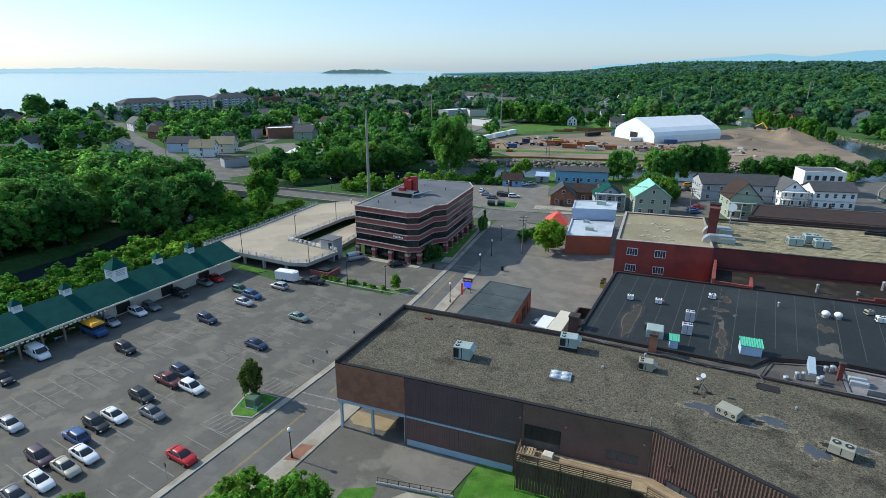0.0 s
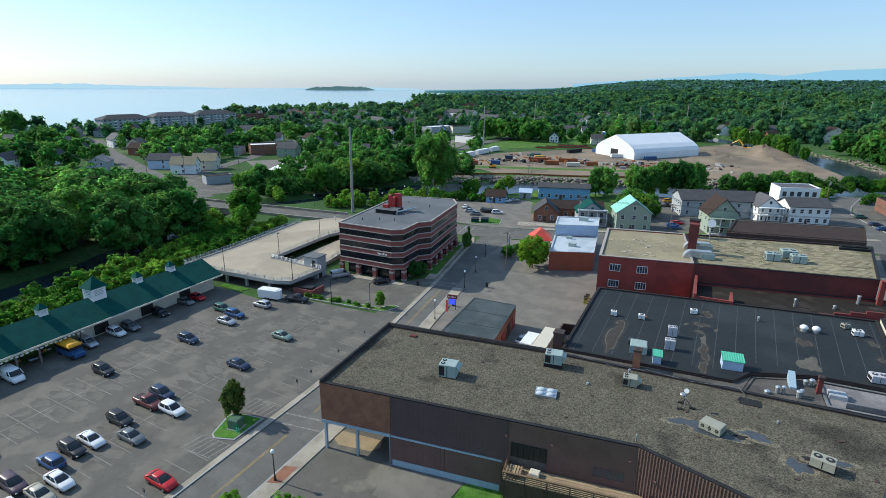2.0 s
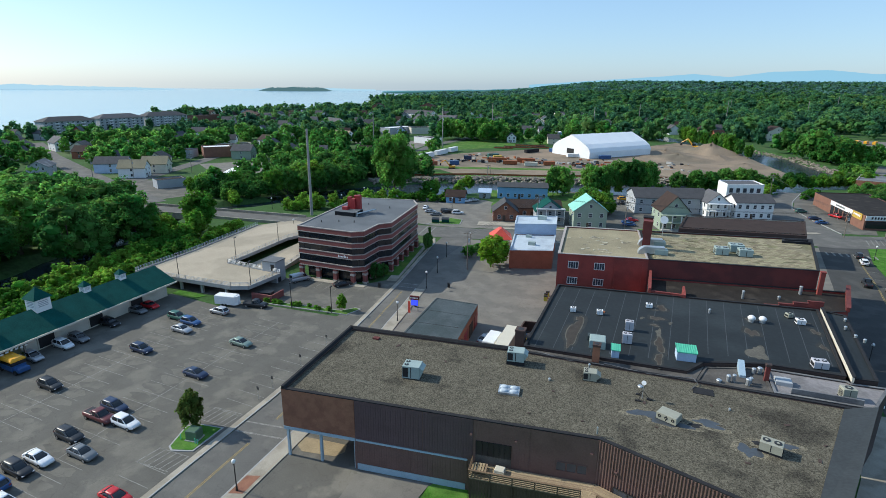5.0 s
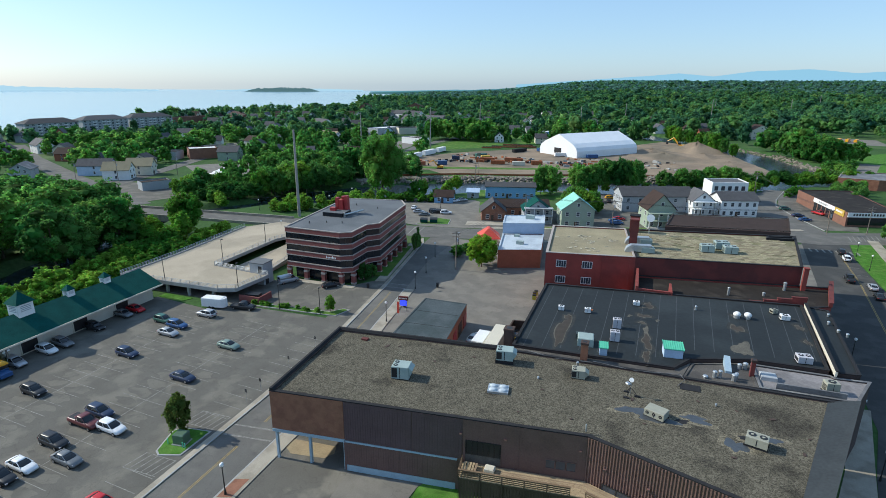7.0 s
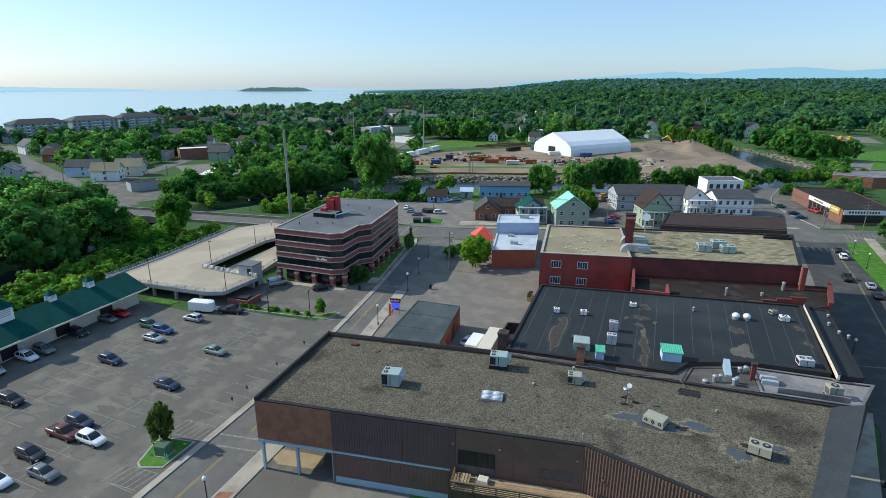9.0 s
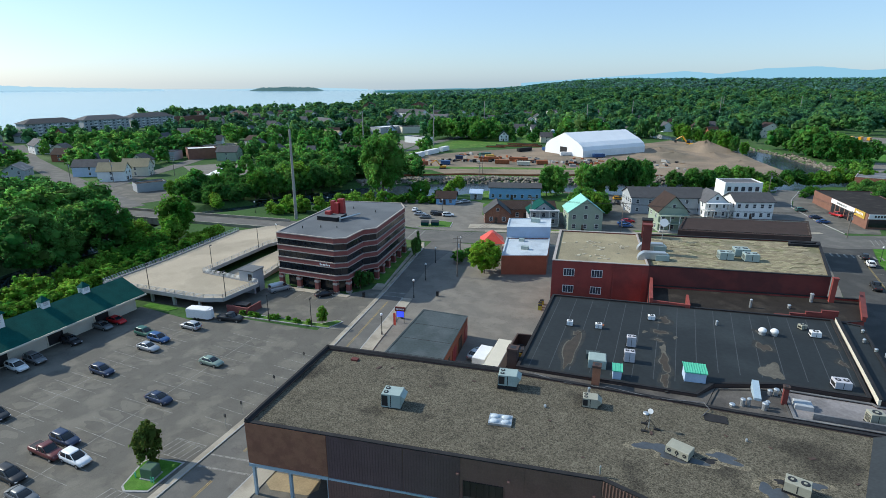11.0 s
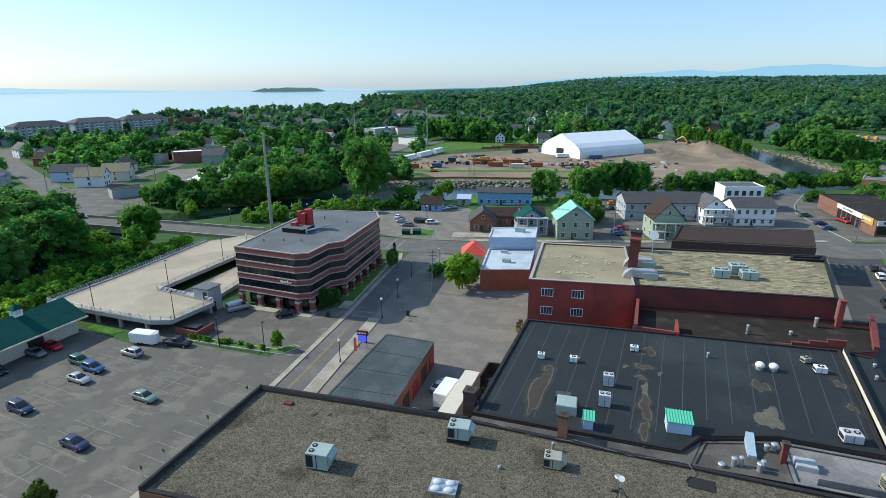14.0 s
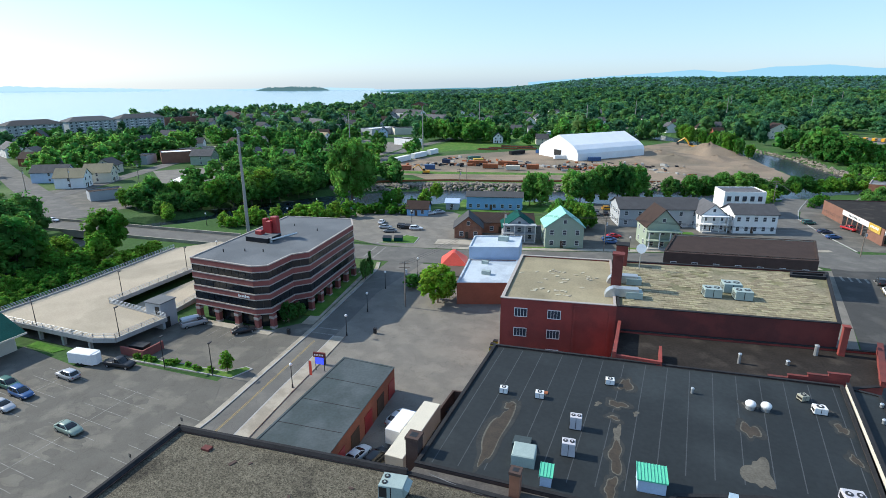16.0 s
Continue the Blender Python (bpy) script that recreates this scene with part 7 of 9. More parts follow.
# ---------------------------------------------------------------- roof plant
def ac_unit(x, y, z, rz, w, d, h, material, fans=2, label="", legs=0.0, side_fans=False, compact=False, group="rooftop units"):
    u = thing("air_conditioner", label or "metal rooftop air conditioner with round fans", "air conditioner", pose(x, y, z, 0, 0, rz), group)
    bm = bmesh.new()
    softbox(bm, -w / 2, w / 2, -d / 2, d / 2, 0.12 + legs, h, 0.04)
    part("cabinet", bm, material, u)
    bm = bmesh.new()
    for s in (-1, 1):
        box(bm, -w / 2 - 0.1, w / 2 + 0.1, s * d * 0.38 - 0.08, s * d * 0.38 + 0.08, 0, 0.12 + legs)
    part("base_rail", bm, M_COPING, u)
    for i in range(fans):
        fx = -w / 2 + w * (i + 0.5) / fans
        fy = 0.0
        r = min(w / fans, d) * (0.36 if fans < 3 and not compact else 0.3)
        if compact:
            fx, fy, r = -w * 0.3, d * (0.22 - 0.44 * i), d * 0.15
        bm = bmesh.new()
        if side_fans:
            tube(bm, (fx, -d / 2 - 0.03, h * 0.6), (fx, -d / 2 + 0.02, h * 0.6), r * 0.85, n=14)
        else:
            tube(bm, (fx, fy, h - 0.02), (fx, fy, h + 0.05), r, n=14)
        ring_ob = part("fan_guard", bm, M_BLACK, u)
        bm = bmesh.new()
        if side_fans:
            tube(bm, (fx, -d / 2 - 0.05, h * 0.6), (fx, -d / 2 - 0.02, h * 0.6), r * 0.25, n=8)
        else:
            tube(bm, (fx, fy, h + 0.05), (fx, fy, h + 0.08), r * 0.4, n=8)
        part("fan_hub", bm, material, ring_ob)
    bm = bmesh.new()
    for i in range(6):
        zz = 0.3 + legs + (h - legs - 0.6) * i / 6
        box(bm, -w / 2 - 0.02, -w / 2 + 0.01, -d * 0.4, d * 0.4, zz, zz + 0.09)
    part("louvre", bm, M_BLACK, u)
    bm = bmesh.new()
    box(bm, -w * 0.02, w * 0.02, -d / 2 - 0.012, -d / 2 + 0.01, 0.2 + legs, h - 0.1)
    part("panel_seam", bm, M_COPING, u)
    if compact:
        bm = bmesh.new()
        box(bm, -w * 0.48, -w * 0.16, -d / 2 - 0.014, -d / 2 + 0.01, 0.3 + legs, h - 0.2)
        part("coil_grille", bm, M_BLACK, u)
        bm = bmesh.new()
        hexa(bm, [(w / 2, -d * 0.42, 0.35 + legs), (w / 2 + 0.06, -d * 0.42, 0.35 + legs), (w / 2 + 0.06, d * 0.42, 0.35 + legs), (w / 2, d * 0.42, 0.35 + legs),
                  (w / 2, -d * 0.42, h - 0.1), (w / 2 + 0.5, -d * 0.42, h - 0.45), (w / 2 + 0.5, d * 0.42, h - 0.45), (w / 2, d * 0.42, h - 0.1)])
        part("intake_hood", bm, material, u)
    return u


ac_unit(-27.3, 60.4, 10.1, 8, 2.4, 2.0, 1.9, M_GREYGREEN, 2, "pale grey-green rooftop unit with dark side grille", compact=True)
ac_unit(-15.0, 69.3, 10.1, 8, 2.4, 1.9, 2.1, M_GREYGREEN, 2, "tall blue-grey rooftop unit beside the chimney", 0.5, compact=True)
ac_unit(-4.5, 68.6, 10.1, 5, 1.8, 1.5, 1.3, M_BEIGE, 2, "beige rooftop unit on the gravel", compact=True)
ac_unit(5.4, 62.4, 10.1, -24, 2.4, 1.7, 1.0, M_BEIGE, 3, "low beige unit with three side fans", 0, True)
ac_unit(15.8, 60.1, 10.1, -16, 2.2, 1.5, 1.3, M_BEIGE, 2, "white rooftop unit on a tar patch", 0.2)
for x, y, w, h, f in ((-9.9, 90.9, 1.0, 0.85, 1), (-5.4, 91.4, 1.05, 0.85, 1), (2.6, 97.9, 1.1, 0.8, 1), (-0.3, 86.6, 1.3, 1.65, 2), (-0.4, 81.6, 1.4, 1.65, 2), (26.6, 100.0, 1.4, 0.9, 1), (25.7, 83.8, 1.9, 1.1, 2)):
    ac_unit(x, y, 10.27, 6, w, w * 0.8, h, M_WHITE if f < 2 else M_PALEGREY, f, "small white condenser on the black roof")
for x, y, w, d, h in ((16.6, 127.9, 2.7, 2.2, 1.6), (19.9, 131.5, 2.9, 2.4, 1.7), (21.3, 128.4, 2.7, 2.2, 1.6)):
    ac_unit(x, y, 13.42, 9, w, d, h, M_GREYGREEN, 2, "grey-green rooftop unit on the mossy roof")
ac_unit(27.2, 76.6, 9.87, 9, 1.6, 1.3, 1.5, M_BEIGE, 1, "white condenser on the grey roof")
ac_unit(25.4, 102.5, 10.27, 30, 1.0, 0.9, 0.8, M_BEIGE, 1, "small yellowed fan unit")


def ribbed_cover(x, y, z, rz, w, d, h, label):
    u = thing("ribbed_roof_hatch", label, "roof hatch", pose(x, y, z, 0, 0, rz))
    bm = bmesh.new()
    box(bm, -w / 2 + 0.1, w / 2 - 0.1, -d / 2 + 0.1, d / 2 - 0.1, 0, h * 0.9)
    part("body", bm, M_LBLUE, u, "pale blue metal side")
    bm = bmesh.new()
    hexa(bm, [(-w / 2, -d / 2, h * 0.82), (w / 2, -d / 2, h * 0.82), (w / 2, d / 2, h), (-w / 2, d / 2, h), (-w / 2, -d / 2, h * 0.9), (w / 2, -d / 2, h * 0.9), (w / 2, d / 2, h * 1.08), (-w / 2, d / 2, h * 1.08)])
    lid = part("lid", bm, M_MINT, u, "mint green ribbed lid")
    n = int(w / 0.3)
    for i in range(n + 1):
        bm = bmesh.new()
        xx = -w / 2 + w * i / n
        hexa(bm, [(xx - .03, -d / 2, h * 0.9), (xx + .03, -d / 2, h * 0.9), (xx + .03, d / 2, h * 1.08), (xx - .03, d / 2, h * 1.08), (xx - .03, -d / 2, h * 0.94), (xx + .03, -d / 2, h * 0.94), (xx + .03, d / 2, h * 1.12), (xx - .03, d / 2, h * 1.12)])
        part("rib", bm, M_MINT, lid)


ribbed_cover(7.9, 79.6, 10.27, 5, 2.8, 2.3, 1.6, "large roof hatch with mint green ribbed lid")
ribbed_cover(-1.8, 76.6, 10.27, 5, 1.3, 1.8, 1.4, "small roof hatch with mint green ribbed lid")
duct = thing("duct_box", "grey-green sheet-metal duct box on the black roof", "duct", pose(-4.6, 79.2, 10.27, 0, 0, 5))
bm = bmesh.new()
softbox(bm, -1.2, 1.2, -1.4, 1.0, 0, 1.3, 0.1)
part("body", bm, M_GREYGREEN, duct)
bm = bmesh.new()
hexa(bm, [(-1.5, 1.2, 0), (0.4, 1.2, 0), (0.4, 3.4, 0), (-1.5, 3.4, 0), (-1.5, 1.2, 0.8), (0.4, 1.2, 0.8), (0.4, 3.4, 0.3), (-1.5, 3.4, 0.3)])
part("sloped_duct", bm, M_SLATEROOF, duct)


def brick_stack(x, y, z0, z1, w, material, label):
    s = thing("brick_chimney", label, "chimney", pose(x, y, z0))
    bm = bmesh.new()
    box(bm, -w / 2, w / 2, -w / 2, w / 2, 0, z1 - z0 - 0.3)
    part("shaft", bm, material, s)
    bm = bmesh.new()
    box(bm, -w / 2 - 0.08, w / 2 + 0.08, -w / 2 - 0.08, w / 2 + 0.08, z1 - z0 - 0.3, z1 - z0)
    part("cap", bm, M_DARKBRICK, s)
    bm = bmesh.new()
    box(bm, -w * 0.28, w * 0.28, -w * 0.28, w * 0.28, z1 - z0 - 0.02, z1 - z0 + 0.02)
    part("flue", bm, M_BLACK, s)


brick_stack(-4.3, 73.9, 10.0, 13.0, 1.0, M_BROWNBRICK, "brown brick chimney between the roofs")
brick_stack(-16.0, 76.4, 0, 12.2, 1.4, M_DARKBRICK, "weathered grey chimney on the yard wall")
brick_stack(18.1, 77.6, 9.87, 12.4, 0.55, M_MAROON, "slim rust-red chimney on the grey roof")

sk = thing("skylight", "four-domed acrylic skylight on the gravel roof", "skylight", pose(-14.0, 61.5, 10.1, 0, 0, 8))
bm = bmesh.new()
box(bm, -1.35, 1.35, -1.0, 1.0, 0, 0.28)
part("curb", bm, M_STEEL, sk)
for i in (-1, 1):
    for j in (-1, 1):
        bm = bmesh.new()
        ball(bm, (i * 0.66, j * 0.49, 0.28), 1, 0.58, 0.42, 0.26, 12)
        part("dome", bm, M_WHITEROOF, sk, "cloudy acrylic dome", smooth=True)
for k, (x, y) in enumerate(((19.0, 98.1), (20.7, 98.3))):
    v = thing("dome_vent", "white domed roof ventilator", "vent", pose(x, y, 10.27), "twin dome vents")
    bm = bmesh.new()
    tube(bm, (0, 0, 0), (0, 0, 0.5), 0.5, n=12)
    part("collar", bm, M_STEEL, v)
    bm = bmesh.new()
    ball(bm, (0, 0, 0.65), 0.62, 1, 1, 0.75, 14)
    part("dome", bm, M_WHITE, v, smooth=True)


def pipe_vent(x, y, z, h, r, material=None, cap=True):
    v = thing("roof_vent", "small metal vent pipe on the roof", "vent", pose(x, y, z), "roof vents")
    bm = bmesh.new()
    tube(bm, (0, 0, 0), (0, 0, h), r, n=9)
    part("pipe", bm, material or M_STEEL, v)
    if cap:
        bm = bmesh.new()
        tube(bm, (0, 0, h), (0, 0, h + 0.12), r * 1.25, r * 0.9, n=9)
        part("cap", bm, material or M_STEEL, v)


for x, y, z, h, r in ((13.2, 75.4, 9.87, 0.9, 0.26), (13.9, 75.6, 9.87, 1.0, 0.22), (15.6, 75.3, 9.87, 0.9, 0.3), (16.0, 76.0, 9.87, 0.8, 0.22), (16.8, 79.2, 9.87, 0.7, 0.25), (17.6, 79.6, 9.87, 0.8, 0.28), (12.0, 74.8, 9.87, 0.3, 0.3), (12.6, 99.3, 10.27, 0.7, 0.18),
                      (-9.6, 66.2, 10.1, 0.22, 0.15), (-4.9, 71.0, 10.1, 0.9, 0.16), (2.0, 69.0, 10.1, 0.12, 0.3), (33.0, 100, 10.36, 0.5, 0.2), (33.6, 97, 10.36, 0.4, 0.22), (34.4, 95.5, 10.36, 0.5, 0.2), (34.0, 104, 10.36, 0.4, 0.2),
                      (19.5, 112.0, 9.36, 1.5, 0.22), (30.5, 118.8, 9.36, 1.6, 0.3), (26.0, 114, 9.36, 0.6, 0.25), (-2.3, 55.9, 10.4, 0.8, 0.09), (12.5, 67.3, 10.1, 0.2, 0.12)):
    pipe_vent(x, y, z, h, r)
bm = bmesh.new()
hexa(bm, [(14.8, 77.3, 9.62), (15.6, 77.3, 9.62), (15.6, 80.2, 9.62), (14.8, 80.2, 9.62), (14.8, 77.3, 10.2), (15.6, 77.3, 10.2), (15.6, 80.2, 11.2), (14.8, 80.2, 11.2)])
lone("sheet_metal_duct", bm, M_BLUETRIM, "sloping blue-grey sheet-metal duct", "duct")
bm = bmesh.new()
softbox(bm, 19.2, 21.2, 77.0, 78.6, 9.76, 10.4, 0.08)
lone("roof_hatch", bm, M_GREYSIDE, "pale blue metal roof hatch", "roof hatch")
bm = bmesh.new()
box(bm, 20.6, 28.6, 74.95, 75.2, 9.76, 10.7)
lone("screen_wall", bm, M_GREYROOF, "low grey metal screen wall", "screen")
bm = bmesh.new()
box(bm, -5.9, -4.6, 92.4, 93.0, 10.27, 10.36)
lone("loose_board", bm, M_RUST, "rust-orange board lying on the roof", "board")
bm = bmesh.new()
box(bm, -37.7, -36.7, 68.3, 69.0, 10.1, 10.35)
lone("rust_panel", bm, M_MAROON, "rusty sheet lying on the gravel", "scrap")
bm = bmesh.new()
box(bm, 8.5, 11.0, 70.0, 71.6, 10.1, 10.18)
lone("loose_mat", bm, M_COPING, "dark rubber mat lying on the gravel", "mat")
an = thing("antenna_mast", "white roof antenna on a ballasted tripod", "antenna", pose(2.3, 66.1, 10.1))
bm = bmesh.new()
tube(bm, (0, 0, 0), (0, 0, 2.4), 0.05, n=6)
part("mast", bm, M_STEEL, an)
bm = bmesh.new()
tube(bm, (0, -0.1, 2.3), (0, -0.25, 2.4), 0.3, n=10)
part("dish", bm, M_WHITE, an)
for a in (0, 2.1, 4.2):
    bm = bmesh.new()
    tube(bm, (0, 0, 1.2), (0.9 * math.cos(a), 0.9 * math.sin(a), 0.1), 0.04, n=5)
    box(bm, 0.9 * math.cos(a) - 0.35, 0.9 * math.cos(a) + 0.35, 0.9 * math.sin(a) - 0.15, 0.9 * math.sin(a) + 0.15, 0, 0.14)
    part("leg", bm, M_COPING, an)
# cables along the parapet between gravel and black roofs
for k, line in enumerate((((-13, 73.2, 10.5), (-8, 72.6, 10.25), (-3, 72.9, 10.4)), ((-3, 73.1, 10.5), (3, 72.7, 10.3), (8.6, 73.2, 10.6)), ((8.6, 73.2, 10.6), (9.2, 72.2, 10.4), (8.2, 70.6, 10.2)))):
    bm = bmesh.new()
    hose(bm, line, 0.04, 6)
    lone("roof_cable", bm, M_GREYROOF, "pale grey conduit snaking over the parapet", "cable")


# curved white ducts beside the tall chimney
def elbow_duct(x, y, z, rz, length, label):
    d = thing("elbow_duct", label, "duct", pose(x, y, z, 0, 0, rz))
    bm = bmesh.new()
    softbox(bm, 0.8, length, -0.75, 0.75, 0.2, 1.7, 0.08)
    part("straight_run", bm, M_STEEL, d)
    bm = bmesh.new()
    rows = []
    for i in range(7):
        a = radians(15 * i)
        r = 1.7
        cx, cz = 0.8, 0.0
        px, pz = cx - r * math.sin(a), cz + r * math.cos(a)
        qx, qz = cx - 0.35 * math.sin(a), cz + 0.35 * math.cos(a)
        rows.append([bm.verts.new(p) for p in ((px, -0.75, pz), (px, 0.75, pz), (qx, 0.75, qz), (qx, -0.75, qz))])
    for a, c in zip(rows[:-1], rows[1:]):
        for j in range(4):
            bm.faces.new((a[j], a[(j + 1) % 4], c[(j + 1) % 4], c[j]))
    bmesh.ops.recalc_face_normals(bm, faces=bm.faces)
    part("elbow", bm, M_STEEL, d)
    bm = bmesh.new()
    box(bm, length * 0.55, length + 0.6, -1.0, 1.0, 0.1, 1.2)
    part("fan_casing", bm, M_GREYGREEN, d)


elbow_duct(0.4, 121.9, 13.42, 9, 4.6, "curved galvanised duct with fan casing")
elbow_duct(0.2, 128.8, 13.42, 9, 4.4, "curved galvanised duct behind the chimney")
dish = thing("satellite_dish", "white round satellite dish on the lift house", "satellite dish", pose(4.6, 138.4, 13.4))
bm = bmesh.new()
tube(bm, (0, 0, 0), (0, 0, 4.2), 0.1, n=6)
part("mast", bm, M_STEEL, dish)
bm = bmesh.new()
tube(bm, (0, -0.15, 4.2), (0.05, -0.4, 4.3), 0.4, 0.95, n=18)
part("reflector", bm, M_WHITE, dish)
bm = bmesh.new()
ring(bm, [(31, 143.2), (37, 144.2), (37.4, 146.4), (31.4, 145.4)], [(31.4, 143.7), (36.6, 144.6), (36.9, 146.0), (31.8, 145.0)], 13.42, 14.0)
lone("roof_curb", bm, M_COPING, "dark empty equipment curb on the roof", "roof curb")

# ---------------------------------------------------------------- timber deck on the front of the retail block
FLOOR_Z = 4.35
WALL_O, WALL_D = Vector((-41.8, 50.8)), Vector((39.9, 4.3)).normalized()
WALL_N = Vector((WALL_D.y, -WALL_D.x))
WING_O, WING_D = Vector((-1.9, 55.1)), Vector((20.9, -7.3)).normalized()
WING_N = Vector((WING_D.y, -WING_D.x))
MITRE = (WALL_N + WING_N) / (1 + WALL_N.dot(WING_N))


def deck_at(run, d):
    """A place on the deck: d metres out from the wall; run in metres along the front, counted from the corner, the wing beyond it."""
    if run < -0.6:
        return WALL_O + WALL_D * (40.13 + run) + WALL_N * d
    if run > 0.6:
        return WING_O + WING_D * run + WING_N * d
    return WING_O + MITRE * d


def deck_bar(name, r0, r1, d0, d1, z0, z1, material, parent, label=""):
    bm = bmesh.new()
    a, b, c, d = deck_at(r0, d0), deck_at(r1, d0), deck_at(r1, d1), deck_at(r0, d1)
    hexa(bm, [(*d, z0), (*c, z0), (*b, z0), (*a, z0), (*d, z1), (*c, z1), (*b, z1), (*a, z1)])
    return part(name, bm, material, parent, label, world_space=True)


dk = thing("timber_deck", "raised weathered timber deck with slatted railing", "deck", pose(-7, 52.5, 0))
for r0, r1 in ((-14.4, 0), (0, 8.5)):
    deck_bar("deck_frame", r0, r1, 0.12, 2.95, FLOOR_Z - 0.3, FLOOR_Z - 0.06, M_DARKWOOD, dk)
    for k in range(14):
        deck_bar("deck_board", r0, r1, 0.13 + k * 0.202, 0.13 + k * 0.202 + 0.19, FLOOR_Z - 0.055, FLOOR_Z + rnd.uniform(-0.006, 0.006), M_WOOD, dk)
for r0, r1 in ((-14.4, -1.6), (1.4, 8.5)):
    n = round((r1 - r0) / 2.55)
    for k in range(n + 1):
        r = r0 + (r1 - r0) * k / n
        deck_bar("deck_post", r - 0.07 if k else r, r + 0.07 if k < n else r, 2.84, 2.98, 0, FLOOR_Z + 1.1, M_DARKWOOD, dk)
    for k in range(4):
        deck_bar("rail_slat", r0, r1, 2.985, 3.03, FLOOR_Z + 0.2 + k * 0.25, FLOOR_Z + 0.32 + k * 0.25, M_RAILWOOD, dk)
    deck_bar("rail_cap", r0, r1, 2.8, 3.06, FLOOR_Z + 1.1, FLOOR_Z + 1.15, M_RAILWOOD, dk)
for k in range(4):
    deck_bar("rail_slat", -14.46, -14.41, 0.15, 2.95, FLOOR_Z + 0.2 + k * 0.25, FLOOR_Z + 0.32 + k * 0.25, M_RAILWOOD, dk)
for k in range(34):
    r = -14.3 + k * 0.375
    deck_bar("skirt_board", r, r + 0.34, 2.7, 2.74, 0.1 + rnd.uniform(0, 0.1), FLOOR_Z - 0.31, M_DARKWOOD, dk)
bench = thing("deck_bench", "weathered plank bench on the deck", "bench", pose(-15.0, 52.2, FLOOR_Z, 0, 0, 6))
for k in range(5):
    bm = bmesh.new()
    box(bm, -0.75 + k * 0.34, -0.5 + k * 0.34, -0.9, 0.9, 0.42, 0.48)
    part("plank", bm, M_WOOD, bench)
for y in (-0.7, 0.7):
    bm = bmesh.new()
    box(bm, -0.7, 0.8, y - 0.06, y + 0.06, 0, 0.42)
    part("trestle", bm, M_DARKWOOD, bench)
bm = bmesh.new()
softbox(bm, -13.3, -12.1, 52.4, 53.4, FLOOR_Z + 0.01, FLOOR_Z + 0.55, 0.08)
lone("wrapped_bale", bm, M_CREAM, "pale tarp-covered bundle on the deck", "bundle")
# steel hand rail along the drive
fr = thing("hand_rail", "low dark steel hand rail beside the drive", "railing", pose(-25, 43.5, 0))
for i in range(8):
    bm = bmesh.new()
    p = Vector((-31.0, 44.0)).lerp(Vector((-21.8, 46.2)), i / 7)
    tube(bm, (*p, 0), (*p, 1.0), 0.04, n=5)
    part("post", bm, M_BLACK, fr, world_space=True)
for h in (0.5, 1.0):
    bm = bmesh.new()
    tube(bm, (-31.0, 44.0, h), (-21.8, 46.2, h), 0.035, n=5)
    part("rail", bm, M_BLACK, fr, world_space=True)


bm = bmesh.new()
prism(bm, [(-31.1, 43.85), (-21.75, 46.05), (-21.82, 46.33), (-31.17, 44.13)], 0, 0.3)
lone("wall_garden", bm, M_CONC, "low concrete wall under the hand rail", "wall", "structure")

# ---------------------------------------------------------------- street furniture
LAMP = []


def street_lamp(x, y, h=4.5, z=0.1):
    if LAMP:
        return copy_thing(LAMP[0], pose(x, y, z))
    l = thing("street_lamp", "black ornamental street lamp with white globe", "street lamp", pose(x, y, z), "street lamps")
    bm = bmesh.new()
    tube(bm, (0, 0, 0), (0, 0, 0.7), 0.17, 0.11, n=8)
    tube(bm, (0, 0, 0.7), (0, 0, h - 0.55), 0.075, 0.06, n=8)
    tube(bm, (0, 0, h - 0.55), (0, 0, h - 0.45), 0.15, 0.15, n=8)
    part("post", bm, M_BLACK, l)
    bm = bmesh.new()
    ball(bm, (0, 0, h - 0.2), 0.27, 1, 1, 1.15, 12)
    part("globe", bm, M_LAMPGLOBE, l, "white acorn globe", smooth=True)
    LAMP.append(l)
    return l


for x, y in ((-43.3, 42.8), (-46.7, 95.9), (-48.4, 116.1), (-50.2, 128), (-52.8, 141.9), (-49.7, 154.6), (-140.4, 175.5), (-118.4, 192.6), (-117.8, 210.8), (-103.3, 215.1), (-89.6, 220.5), (-110.5, 148.5),
             (1.2, 196.0), (35.2, 86.5), (33.6, 73.4), (64.6, 187), (63.6, 173), (-74, 205), (41.0, 110), (-151, 257)):
    street_lamp(x, y, z=0.0 if y > 170 else 0.12)

POLE = []


def lot_light(x, y, z=0.0, h=6.0, rz=0):
    if POLE:
        return copy_thing(POLE[0], pose(x, y, z, 0, 0, rz))
    l = thing("car_park_light", "dark slim car park light with flat head", "lamp post", pose(x, y, z, 0, 0, rz), "car park lights")
    bm = bmesh.new()
    tube(bm, (0, 0, 0), (0, 0, h), 0.09, 0.06, n=6)
    part("pole", bm, M_BLACK, l)
    bm = bmesh.new()
    box(bm, -0.1, 0.7, -0.16, 0.16, h - 0.05, h + 0.1)
    part("head", bm, M_BLACK, l)
    POLE.append(l)
    return l


for x, y, z in ((-71.6, 93.2, 0.1), (-62.0, 94.4, 0.1), (-104, 93.2, 2.9), (-101.3, 110, 2.9), (-102, 129, 2.9), (-84.2, 95.2, 2.9)):
    lot_light(x, y, z, rz=100)

